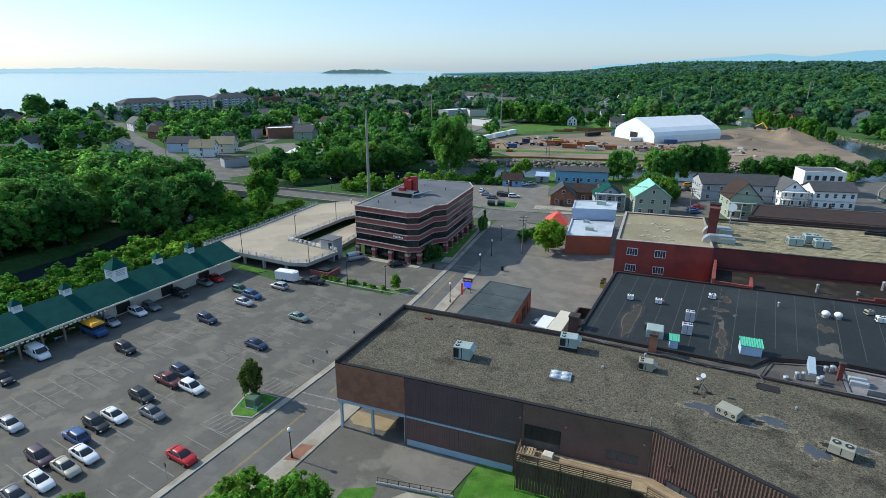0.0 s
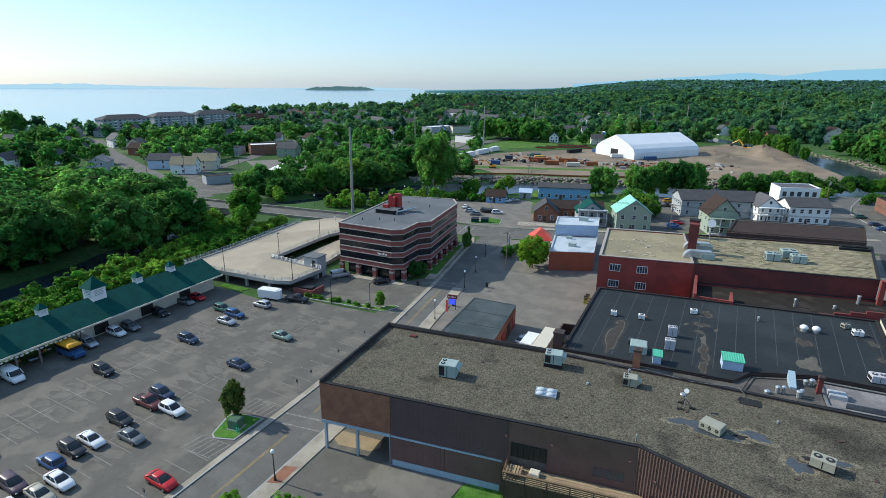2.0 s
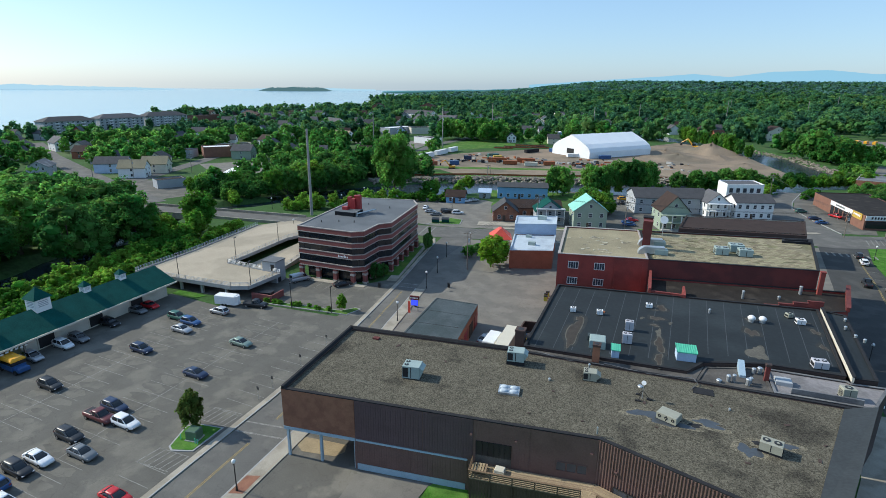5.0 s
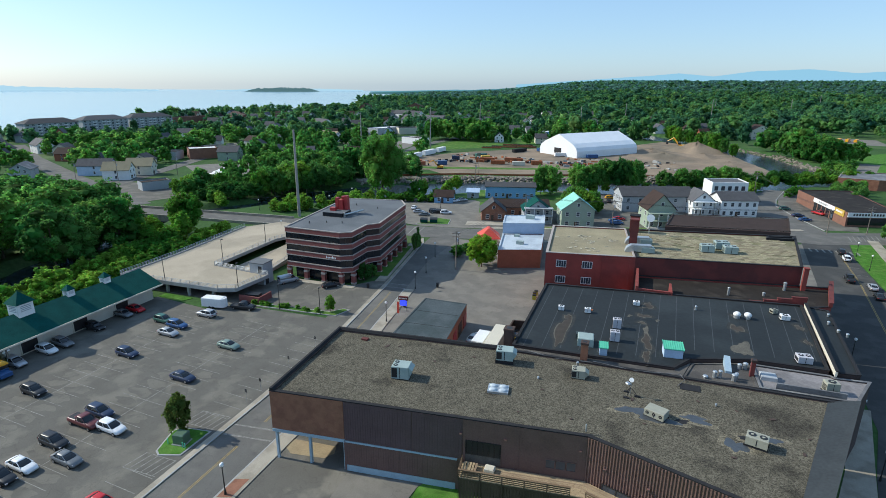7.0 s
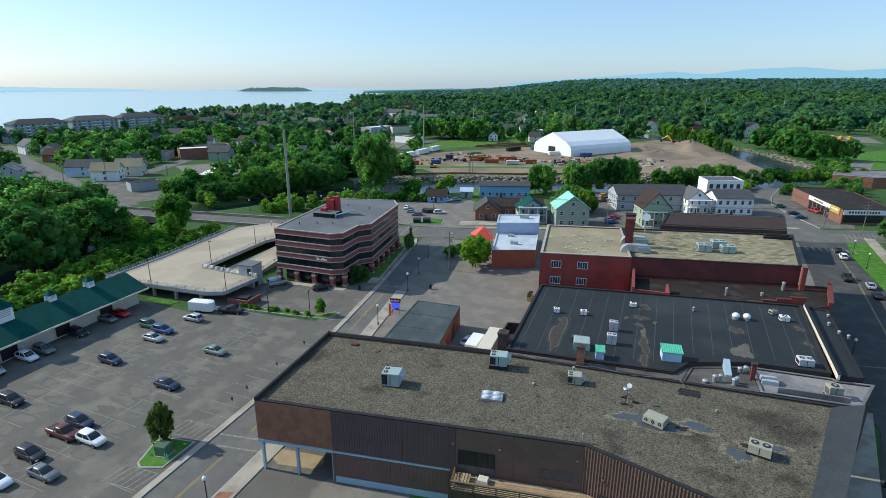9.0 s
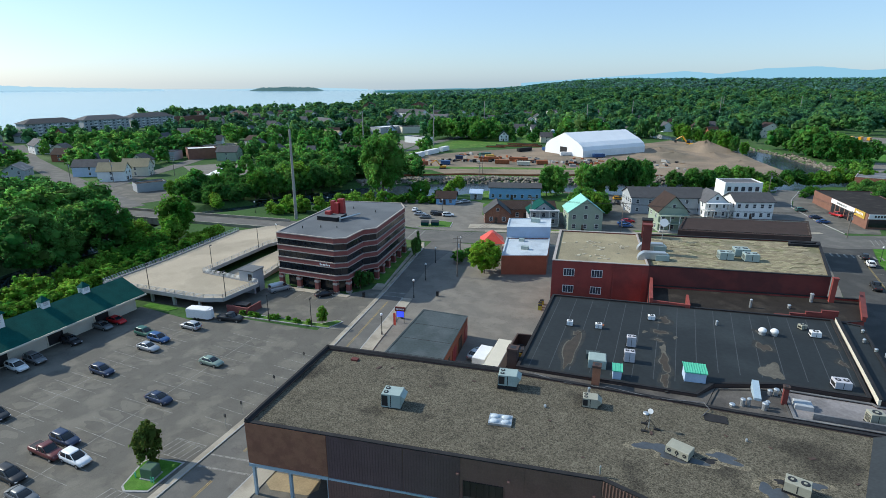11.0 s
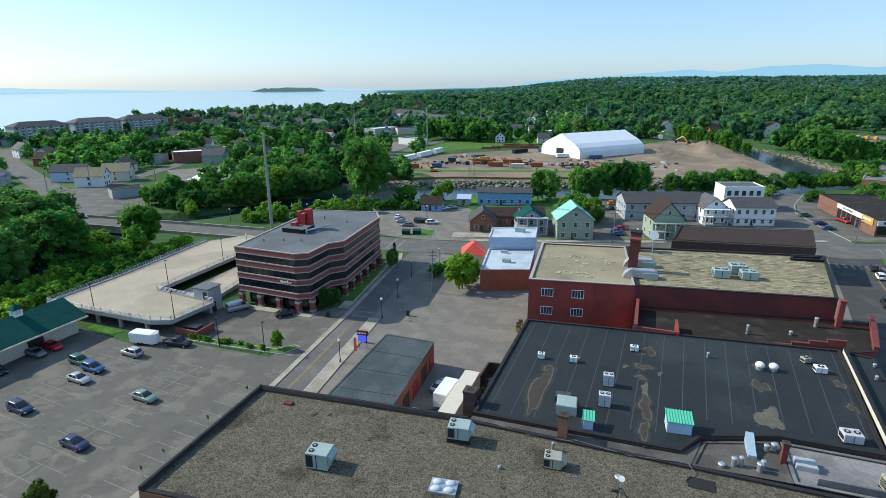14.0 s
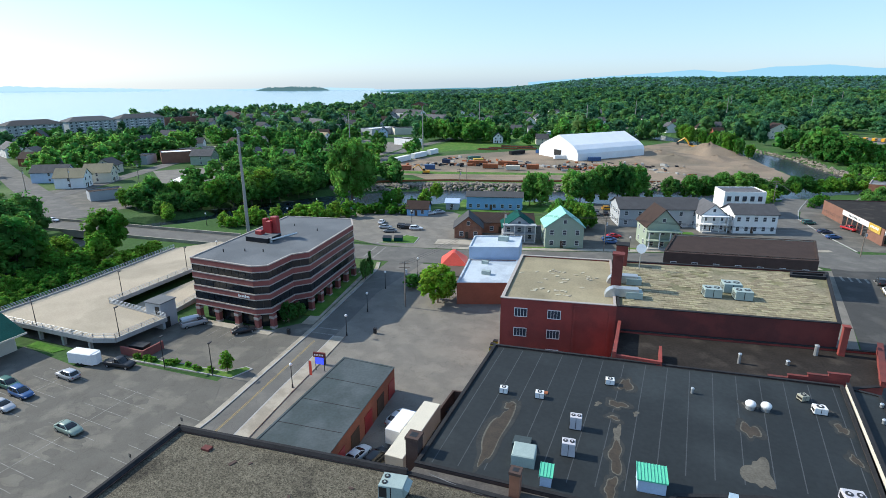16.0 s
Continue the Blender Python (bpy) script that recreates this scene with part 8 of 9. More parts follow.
for x, y in ((-54.3, 60.5), (-54.3, 64.0), (-54.4, 80.5), (-54.3, 33), (-54.4, 72)):
    s = thing("parking_sign", "small dark parking sign on a thin post", "sign", pose(x, y, 0.1), "kerb signs")
    bm = bmesh.new()
    tube(bm, (0, 0, 0), (0, 0, 2.2), 0.03, n=5)
    part("post", bm, M_STEEL, s)
    bm = bmesh.new()
    box(bm, -0.17, 0.17, -0.015, 0.015, 1.7, 2.25)
    part("plate", bm, M_BLACK, s)

tb = thing("transformer_box", "green steel transformer cabinet on the island", "utility box", pose(-56.0, 48.9, 0.2, 0, 0, 8))
bm = bmesh.new()
softbox(bm, -0.85, 0.85, -0.75, 0.75, 0.1, 1.6, 0.12)
part("cabinet", bm, paint("box_green", (0.09, 0.15, 0.1)), tb)
bm = bmesh.new()
box(bm, -1.0, 1.0, -0.9, 0.9, 0, 0.1)
part("pad", bm, M_CONC, tb)
for x in (-57.6, -55.0, -54.6):
    bm = bmesh.new()
    tube(bm, (x, 48.0, 0.2), (x, 48.0, 1.0), 0.07, n=6)
    lone("bollard", bm, M_MINT, "short green steel bollard", "bollard", group="bollards at the transformer")


M_STEELPOLE = mat("pole_steel", (0.3, 0.29, 0.27), 0.7, 0.15, 0.3, 3.0, 0.02)


def utility_pole(x, y, h, label="weathered timber utility pole with cross arm", arm=True, r=0.16):
    p = thing("utility_pole", label, "utility pole", pose(x, y, 0, 0, 0, 20))
    bm = bmesh.new()
    tube(bm, (0, 0, 0), (0, 0, h), r, r * 0.6, n=7)
    part("shaft", bm, M_TIMBER if arm else M_STEELPOLE, p)
    if arm:
        for z in (h - 0.6, h - 1.5):
            bm = bmesh.new()
            box(bm, -1.2, 1.2, -0.08, 0.08, z - 0.08, z + 0.08)
            part("cross_arm", bm, M_TIMBER, p)
        bm = bmesh.new()
        tube(bm, (0.35, 0, h - 3.0), (0.35, 0, h - 2.0), 0.25, n=8)
        part("transformer", bm, M_GREYSIDE, p)


for x, y, h in ((-43.6, 133.5, 10.9), (-36.3, 192, 11), (-5.9, 193, 11), (50, 268, 13), (76.8, 218, 10), (64, 214, 9), (-250, 205, 11), (-238, 232, 11), (-268, 196, 11), (-85, 300, 12), (-77, 266, 11), (-30, 292, 11)):
    utility_pole(x, y, h)
for x, y, h in ((-119.6, 172.4, 32.5), (-212.8, 399.6, 27), (-158, 413.5, 32), (-152.7, 539, 32), (88, 830, 32), (195, 900, 33), (-60, 600, 28), (110, 1000, 30), (330, 1300, 34), (-20, 760, 28)):
    utility_pole(x, y, h, "tall steel transmission pole over the trees", False, 0.6 if y < 300 else 0.5)


def wire(a, c, sag, name="overhead_wire"):
    bm = bmesh.new()
    a, c = Vector(a), Vector(c)
    pts = [a.lerp(c, i / 10) - Vector((0, 0, sag * 4 * (i / 10) * (1 - i / 10))) for i in range(11)]
    hose(bm, pts, 0.03, 4)
    lone(name, bm, M_BLACK, "thin dark overhead wire", "cable", group="overhead wires")


for o in (-0.9, 0, 0.9):
    wire((-43.6 + o, 133.5, 10.3), (-36.3 + o, 192, 10.4), 1.0)
    wire((-36.3, 192 + o, 10.4), (-5.9, 193 + o, 10.4), 0.8)
    wire((-5.9, 193 + o, 10.4), (64, 214 + o, 8.4), 1.2)
    wire((50, 268 + o, 12.4), (64 + o, 214, 8.4), 1.2)

# sign and banner by the garage
sg = thing("pylon_sign", "dark pylon sign with lit blue panel and plain bars", "sign", pose(-45.6, 102.4, 0.1, 0, 0, 8))
for s in (-0.8, 0.8):
    bm = bmesh.new()
    tube(bm, (s, 0, 0), (s, 0, 3.4), 0.07, n=6)
    part("post", bm, M_BLACK, sg)
bm = bmesh.new()
box(bm, -1.1, 1.1, -0.15, 0.15, 2.6, 3.5)
part("name_board", bm, M_MAROON, sg)
bm = bmesh.new()
for i in range(6):
    box(bm, -0.9 + i * 0.3, -0.7 + i * 0.3, -0.18, -0.14, 2.9, 3.2)
part("sign_bar", bm, M_WHITE, sg)
m = bpy.data.materials.new("blue_screen")
m.use_nodes = True
m.node_tree.nodes["Principled BSDF"].inputs["Base Color"].default_value = (0.02, 0.03, 0.3, 1)
m.node_tree.nodes["Principled BSDF"].inputs["Emission Color"].default_value = (0.05, 0.08, 1, 1)
m.node_tree.nodes["Principled BSDF"].inputs["Emission Strength"].default_value = 0.9
bm = bmesh.new()
box(bm, -0.75, 0.75, -0.12, 0.12, 1.3, 2.5)
part("screen", bm, m, sg, "glowing blue message screen")
bn = thing("feather_banner", "tall red feather banner on a pole", "banner", pose(-45.9, 99.6, 0.1))
bm = bmesh.new()
tube(bm, (0, 0, 0), (0, 0, 3.4), 0.03, n=5)
part("pole", bm, M_STEEL, bn)
bm = bmesh.new()
box(bm, 0.03, 0.55, -0.02, 0.02, 0.6, 3.3)
part("flag", bm, M_REDROOF, bn)
gb = thing("waste_skip", "dark green waste skip behind a brick screen", "skip", pose(-81.0, 96.4, 0.05, 0, 0, 8))
bm = bmesh.new()
hexa(bm, [(-1.4, -0.8, 0.1), (1.4, -0.8, 0.1), (1.4, 0.8, 0.1), (-1.4, 0.8, 0.1), (-1.6, -1, 1.6), (1.6, -1, 1.6), (1.6, 1, 1.6), (-1.6, 1, 1.6)])
part("body", bm, M_BLACK, gb)
bs = thing("brick_screen", "low brick screen wall round the bins", "wall", pose(-80.4, 96.0, 0.05))
bm = bmesh.new()
box(bm, -3.2, 2.4, -1.6, -1.3, 0, 1.6)
box(bm, 2.1, 2.4, -1.3, 3.0, 0, 1.6)
part("wall", bm, M_OFFBRICK, bs)

# low shrubs of the planting strip
SHR = []
rnd2 = random.Random(12)
for i in range(26):
    x = rnd2.choice((rnd2.uniform(-79.5, -75), rnd2.uniform(-72.5, -70.5), rnd2.uniform(-69.5, -63)))
    SHR.append((x, 94.1 + (x + 83) * 0.06 + rnd2.uniform(-0.4, 0.5), 0.05, rnd2.uniform(1.0, 1.7), rnd2.uniform(0.7, 1.2)))

# ---------------------------------------------------------------- building site beyond the river
def excavator(x, y, rz, s, label):
    e = thing("excavator", label, "excavator", pose(x, y, 0, 0, 0, rz))
    for k in (-1, 1):
        bm = bmesh.new()
        softbox(bm, -2.2 * s, 2.2 * s, k * 1.2 * s - 0.35 * s, k * 1.2 * s + 0.35 * s, 0, 0.9 * s, 0.25 * s)
        part("track", bm, M_BLACK, e)
    bm = bmesh.new()
    softbox(bm, -2.4 * s, 1.6 * s, -1.3 * s, 1.3 * s, 0.95 * s, 2.2 * s, 0.2 * s)
    part("body", bm, PAINT["yellow"], e)
    bm = bmesh.new()
    softbox(bm, 0.2 * s, 1.8 * s, 0.2 * s, 1.3 * s, 2.2 * s, 3.3 * s, 0.15 * s)
    part("cab", bm, M_GLASS, e)
    bm = bmesh.new()
    tube(bm, (1.2 * s, -0.3 * s, 1.6 * s), (4.4 * s, -0.3 * s, 5.6 * s), 0.42 * s, 0.32 * s, n=6)
    tube(bm, (4.4 * s, -0.3 * s, 5.6 * s), (7.6 * s, -0.3 * s, 3.6 * s), 0.32 * s, 0.24 * s, n=6)
    part("boom", bm, PAINT["yellow"], e)
    bm = bmesh.new()
    hexa(bm, [(7.2 * s, -0.9 * s, 2.0 * s), (8.2 * s, -0.9 * s, 2.2 * s), (8.2 * s, 0.3 * s, 2.2 * s), (7.2 * s, 0.3 * s, 2.0 * s), (7.2 * s, -0.9 * s, 3.4 * s), (8.0 * s, -0.9 * s, 3.6 * s), (8.0 * s, 0.3 * s, 3.6 * s), (7.2 * s, 0.3 * s, 3.4 * s)])
    part("bucket", bm, M_BLACK, e)


excavator(33, 487, 165, 1.5, "yellow excavator on the dirt mound")
excavator(-112, 309, 200, 0.9, "small yellow excavator by the river bank")


def dirt_pile(x, y, r, h, seed, label="brown heap of excavated dirt"):
    rs2 = np.random.RandomState(seed)
    bm = bmesh.new()
    n, k = 22, 7
    rows = []
    ph = rs2.rand(4) * 6.28
    for j in range(k):
        f = j / (k - 1)
        rr = r * (1 - f) ** 0.9
        rows.append([bm.verts.new((x + rr * (1 + 0.25 * math.sin(2 * a + ph[0]) + 0.12 * math.sin(5 * a + ph[1])) * 1.3 * math.cos(a), y + rr * (1 + 0.2 * math.sin(3 * a + ph[2])) * math.sin(a),
                                   h * (f ** 1.15) * (1 + 0.1 * rs2.randn() * (f > 0))) ) for a in np.linspace(0, 2 * math.pi, n, endpoint=False)])
    for a, c in zip(rows[:-1], rows[1:]):
        for i in range(n):
            bm.faces.new((a[i], a[(i + 1) % n], c[(i + 1) % n], c[i]))
    lone("dirt_mound", bm, M_DIRT, label, "dirt mound", smooth=True)


for row in ((42, 463, 15, 7.5, 1), (18, 420, 18, 3.2, 2), (30, 482, 10, 3.0, 3), (56, 392, 13, 2.4, 4), (10, 452, 12, 2.5, 5), (44, 430, 12, 3.0, 6), (-8, 372, 14, 1.4, 7), (22, 372, 16, 1.6, 8)):
    dirt_pile(*row)


def container(x, y, rz, l, w, h, material, name="site_container", label="steel site container"):
    c = thing(name, label, "container", pose(x, y, 0.05, 0, 0, rz), "site containers")
    bm = bmesh.new()
    softbox(bm, -l / 2, l / 2, -w / 2, w / 2, 0.3, h, 0.06)
    part("body", bm, material, c)
    bm = bmesh.new()
    for i in range(int(l / 1.2)):
        xx = -l / 2 + 0.6 + i * 1.2
        box(bm, xx - 0.1, xx + 0.1, -w / 2 - 0.05, w / 2 + 0.05, 0.3, h - 0.1)
    part("rib", bm, material, c)
    bm = bmesh.new()
    for s in (-1, 1):
        box(bm, s * l * 0.3 - 0.3, s * l * 0.3 + 0.3, -w / 2, w / 2, 0, 0.3)
    part("footing", bm, M_BLACK, c)


for x, y, l in ((-145, 349, 17), (-143, 371, 17), (-141, 391, 12)):
    container(x, y, 84, l, 3, 3.4, M_WHITE, "site_trailer", "white site office trailer with blue base")
for x, y, rz, l, mt, words in ((-95, 352, 5, 12, M_RUST, "rust-brown steel container on bare dirt"), (-77, 356, 5, 12, M_RUST, "rust-brown steel container on bare dirt"), (-128, 318, 20, 6, M_ORANGEBRICK, "orange skip container on bare dirt"), (-116, 325, 20, 6, PAINT["blue"], "blue steel container on bare dirt"),
                               (-52, 397, 30, 9, M_WHITE, "white site container on bare dirt"), (-30, 395, 30, 8, PAINT["blue"], "blue steel container on bare dirt"), (-84, 341, 12, 9, M_RUST, "rust-brown skip on bare dirt"), (-70, 339, 14, 8, M_CREAM, "cream steel container on bare dirt"), (-60, 347, 14, 7, M_RUST, "rust-brown skip on bare dirt"),
                               (-70, 425, 60, 10, PAINT["blue"], "blue steel container on bare dirt"), (-85, 412, 60, 14, M_COPING, "dark steel container on bare dirt"), (-104, 372, 40, 8, PAINT["green"], "dark green container on bare dirt"), (-98, 362, 30, 6, M_YELLOW, "yellow plant crate on bare dirt"), (-116, 352, 10, 5, PAINT["navy"], "dark blue crate on bare dirt")):
    container(x, y, rz, l, 2.6, 2.6, mt, label=words)
def pale_pad(x, y, rz, w, d):
    bm = bmesh.new()
    box(bm, -w / 2, w / 2, -d / 2, d / 2, 0, 0.25, pose(x, y, 0.05, 0, 0, rz))
    lone("concrete_pad", bm, M_WALK, "pale concrete slab lying on the dirt", "slab", group="concrete slabs on the site")


for row in ((1, 368, 18, 15, 5), (13, 361, 22, 12, 4), (-8, 360, 12, 9, 4), (20, 372, 30, 9, 3.5)):
    pale_pad(*row)


def pile_row(x, y, rz, length, label):
    """A long dark stack of sheet piles on timber bearers."""
    b = thing("sheet_pile_stack", label, "steel stack", pose(x, y, 0.06, 0, 0, rz), "sheet pile stacks")
    for k in range(4):
        bm = bmesh.new()
        box(bm, -length / 2 + rs_site.uniform(0, 1.5), length / 2 - rs_site.uniform(0, 1.5), -1.5 + k * 0.8, -0.85 + k * 0.8, 0.2, 0.9 + 0.25 * (k % 2))
        part("sheet_pile", bm, M_COPING if k % 2 else M_RUST, b)
    for k in range(3):
        bm = bmesh.new()
        box(bm, -length * 0.4 + k * length * 0.4 - 0.15, -length * 0.4 + k * length * 0.4 + 0.15, -1.6, 1.7, 0, 0.2)
        part("bearer", bm, M_DARKWOOD, b)


rs_site = random.Random(3)
for x, y, rz, l in ((-103, 440, 6, 22), (-86, 446, 6, 16), (-96, 456, 6, 26), (-112, 430, 10, 16), (-72, 354, 8, 12), (-40, 352, 14, 14)):
    pile_row(x, y, rz, l, "dark stack of steel sheet piles on bearers")
for k in range(3):
    tk = thing("storage_tank", "tall blue cylindrical storage tank", "tank", pose(-86 + k * 5.2, 512 + k * 2, 0), "blue tanks")
    bm = bmesh.new()
    tube(bm, (0, 0, 0), (0, 0, 8.0), 2.3, n=16)
    part("shell", bm, M_BLUESIDE, tk)
    bm = bmesh.new()
    tube(bm, (0, 0, 8.0), (0, 0, 8.7), 2.35, 0.5, n=16)
    part("roof", bm, M_WHITE, tk)

# white event canopy near the town
cn = thing("event_canopy", "white peaked event canopy", "canopy", pose(-211, 239, 0))
bm = bmesh.new()
v = [bm.verts.new(p) for p in ((-5, -5, 2.6), (5, -5, 2.6), (5, 5, 2.6), (-5, 5, 2.6), (0, 0, 5.4))]
for i in range(4):
    bm.faces.new((v[i], v[(i + 1) % 4], v[4]))
bm.faces.new((v[3], v[2], v[1], v[0]))
part("fabric", bm, M_TENT, cn)
for sx in (-4.8, 4.8):
    for sy in (-4.8, 4.8):
        bm = bmesh.new()
        tube(bm, (sx, sy, 0), (sx, sy, 2.6), 0.08, n=5)
        part("pole", bm, M_STEEL, cn)

# bridge parapets
for o, nm in ((-6.3, "south"), (5.2, "north")):
    bp = thing("bridge_parapet", "pale concrete bridge parapet", "bridge", pose(-155, 160 + o, 0))
    bm = bmesh.new()
    hexa(bm, [(-200, 155.6 + o, -1.5), (-119, 162.4 + o, -1.5), (-119, 162.8 + o, -1.5), (-200, 156.0 + o, -1.5), (-200, 155.6 + o, 1.0), (-119, 162.4 + o, 1.0), (-119, 162.8 + o, 1.0), (-200, 156.0 + o, 1.0)])
    part("wall", bm, M_WALK, bp, world_space=True)
bm = bmesh.new()
hexa(bm, [(-196, 150.2, -1.6), (-130, 155.9, -1.6), (-130, 168.3, -1.6), (-196, 162.0, -1.6), (-196, 150.2, 0.0), (-130, 155.9, 0.0), (-130, 168.3, 0.0), (-196, 162.0, 0.0)])
lone("bridge_deck", bm, M_CONC, "concrete bridge deck over the river", "bridge", "structure")

# stone banks
rs3 = np.random.RandomState(9)


def stones(name, label, line, width, n, size, z):
    base = bmesh.new()
    bmesh.ops.create_icosphere(base, subdivisions=1, radius=1)
    bv = np.array([v.co[:] for v in base.verts])
    bf = np.array([[v.index for v in f.verts] for f in base.faces])
    base.free()
    vs, fs = [], []
    for i in range(n):
        k = rs3.randint(len(line) - 1)
        t = rs3.rand()
        o = rs3.rand() * width
        (ax, ay), (bx, by) = line[k], line[k + 1]
        d = math.hypot(bx - ax, by - ay)
        x, y = ax + (bx - ax) * t - (by - ay) / d * o, ay + (by - ay) * t + (bx - ax) / d * o
        s = size * (0.5 + rs3.rand())
        zz = float(land_height(np.array([x]), np.array([y]))[0])
        vs.append(bv * s * (0.7 + 0.6 * rs3.rand(len(bv), 1)) * np.array((1, 1, 0.7)) + (x, y, zz + z))
        fs.append(bf + i * len(bv))
    me = bpy.data.meshes.new(name)
    me.from_pydata(np.concatenate(vs).tolist(), [], np.concatenate(fs).tolist())
    me.materials.append(M_STONE)
    return tagged(new(name, me), label, "stones", kind="stuff")


stones("riprap_stones", "pale broken stones along the river bank", [(70, 352), (20, 318), (-40, 290), (-75, 282), (-108, 269), (-134, 247)][::-1], 9, 1700, 0.8, 0.1)
stones("river_stones", "pale boulders along the far river bank", [(118, 372), (107, 408), (99, 462), (78, 512), (60, 545)][::-1], -5, 750, 0.7, 0.2)


# loose materials lying about the building site
rs4 = np.random.RandomState(21)
for words, material, n in (("grey stacks of pipe and rubble on the dirt", M_CONC, 70), ("rust-brown scrap and rebar on the dirt", M_RUST, 60), ("dark machines and pallets on the dirt", M_COPING, 60)):
    bm = bmesh.new()
    for i in range(n):
        lot = rs4.rand()
        if lot < 0.4:
            x = rs4.uniform(-136, -30)
            y = 338 + (x + 136) * 0.24 + rs4.uniform(-4, 4)
        elif lot < 0.65:
            x, y = rs4.uniform(-124, -66), rs4.uniform(356, 380)
        else:
            x, y = rs4.uniform(-46, 30), rs4.uniform(345, 392)
        a = rs4.rand() * 3.14
        w, d, h = rs4.uniform(0.6, 4.5), rs4.uniform(0.5, 1.6), rs4.uniform(0.3, 1.5)
        box(bm, -w / 2, w / 2, -d / 2, d / 2, 0, h, pose(x, y, 0.03, 0, 0, math.degrees(a)))
    lone("site_clutter", bm, material, words, "site clutter", "stuff")


# ---------------------------------------------------------------- bins, crates and yard clutter
slab("kerb_far_island", [(-73.6, 176.6), (-62.0, 180.4), (-63.4, 187.4), (-68.7, 188.6), (-70.5, 182.5)], 0.16, M_CONC, "concrete island kerb in the river car park", "kerb")
slab("ground_far_island", inset([(-73.6, 176.6), (-62.0, 180.4), (-63.4, 187.4), (-68.7, 188.6), (-70.5, 182.5)], 0.3), 0.2, M_GRASS, "grass of the car park island", "lawn")


def dumpster(x, y, rz, w, material, label, lid=True, z=0.05):
    d = thing("dumpster", label, "dumpster", pose(x, y, z, 0, 0, rz), "dumpsters")
    bm = bmesh.new()
    hexa(bm, [(-w / 2, -0.7, 0.12), (w / 2, -0.7, 0.12), (w / 2, 0.7, 0.12), (-w / 2, 0.7, 0.12), (-w / 2, -0.95, 1.25), (w / 2, -0.95, 1.25), (w / 2, 0.8, 1.6), (-w / 2, 0.8, 1.6)])
    part("body", bm, material, d)
    bm = bmesh.new()
    hexa(bm, [(-w / 2 - 0.04, -1.0, 1.26), (w / 2 + 0.04, -1.0, 1.26), (w / 2 + 0.04, 0.84, 1.62), (-w / 2 - 0.04, 0.84, 1.62), (-w / 2 - 0.04, -1.0, 1.32), (w / 2 + 0.04, -1.0, 1.32), (w / 2 + 0.04, 0.84, 1.68), (-w / 2 - 0.04, 0.84, 1.68)])
    part("lid", bm, M_BLACK, d)
    for s in (-1, 1):
        bm = bmesh.new()
        box(bm, s * w * 0.4 - 0.08, s * w * 0.4 + 0.08, -0.65, 0.65, 0, 0.12)
        part("skid", bm, M_BLACK, d)
    return d


dumpster(-71.2, 179.6, 15, 2.6, M_GREENROOF, "dark green steel dumpster in the car park island", z=0.2)
dumpster(-67.9, 181.0, 15, 2.6, M_GREENROOF, "dark green steel dumpster in the car park island", z=0.2)
dumpster(-74.2, 196.4, 5, 2.4, M_BLACK, "black dumpster beside parked cars")
dumpster(-71.3, 196.2, 5, 2.4, M_BLACK, "black dumpster beside parked cars")
M_BIN = mat("yellow_green_plastic", (0.42, 0.42, 0.06), 0.5, 0.1, 1.0, 6.0, 0.02)


def crate(x, y, z, rz, w, d, h, material, label, name="crate"):
    c = thing(name, label, name.replace("_", " "), pose(x, y, z, 0, 0, rz), "yard clutter")
    bm = bmesh.new()
    softbox(bm, -w / 2, w / 2, -d / 2, d / 2, 0, h * 0.9, 0.03)
    part("box", bm, material, c)
    bm = bmesh.new()
    box(bm, -w / 2 - 0.03, w / 2 + 0.03, -d / 2 - 0.03, d / 2 + 0.03, h * 0.9 + 0.003, h)
    part("lid", bm, M_COPING, c)
    return c


for x, y, h in ((-19.5, 119.5, 1.2), (-19.7, 121.0, 1.2), (-19.6, 122.6, 1.1)):
    crate(x, y, 0.05, 5, 0.8, 0.8, h, M_BIN, "yellow-green plastic bin by the red brick wall", "wheeled_bin")
rnd = random.Random(12)
for i, (mt, words) in enumerate(((M_BIN, "yellow crate in the walled yard"), (M_BLUESIDE, "blue crate in the walled yard"), (M_WHITE, "white box in the walled yard"), (M_DARKWOOD, "dark wooden crate in the walled yard"),
                                 (M_STEEL, "grey metal box in the walled yard"), (M_YELLOW, "yellow bin in the walled yard"), (M_RUST, "rusty box in the walled yard"), (M_BLUESIDE, "blue drum box in the walled yard"), (M_WHITE, "white crate in the walled yard"))):
    crate(-19.2 + rnd.uniform(-0.6, 0.5), 90.5 + i * 1.1, 0.06, rnd.uniform(0, 90), rnd.uniform(0.6, 1.1), rnd.uniform(0.5, 0.9), rnd.uniform(0.6, 1.5), mt, words)
bm = bmesh.new()
prism(bm, [(-20.9, 89.5), (-20.6, 89.5), (-20.3, 101.2), (-20.6, 101.2)], 0, 2.4)
lone("wall_yard", bm, M_DARKBRICK, "low dark brick yard wall", "wall", "structure")
bm = bmesh.new()
prism(bm, [(-20.3, 101.25), (-20.3, 100.95), (-17.4, 101.35), (-17.4, 101.65)], 0, 2.4)
lone("wall_yard_end", bm, M_DARKBRICK, "low dark brick yard wall", "wall", "structure")
# street-side litter bins
for x, y in ((-43.6, 119.0), (-46.2, 104.5), (-59.6, 112.5)):
    crate(x, y, 0.15, 10, 0.55, 0.55, 1.05, M_BLACK, "black street litter bin on the footway", "litter_bin")
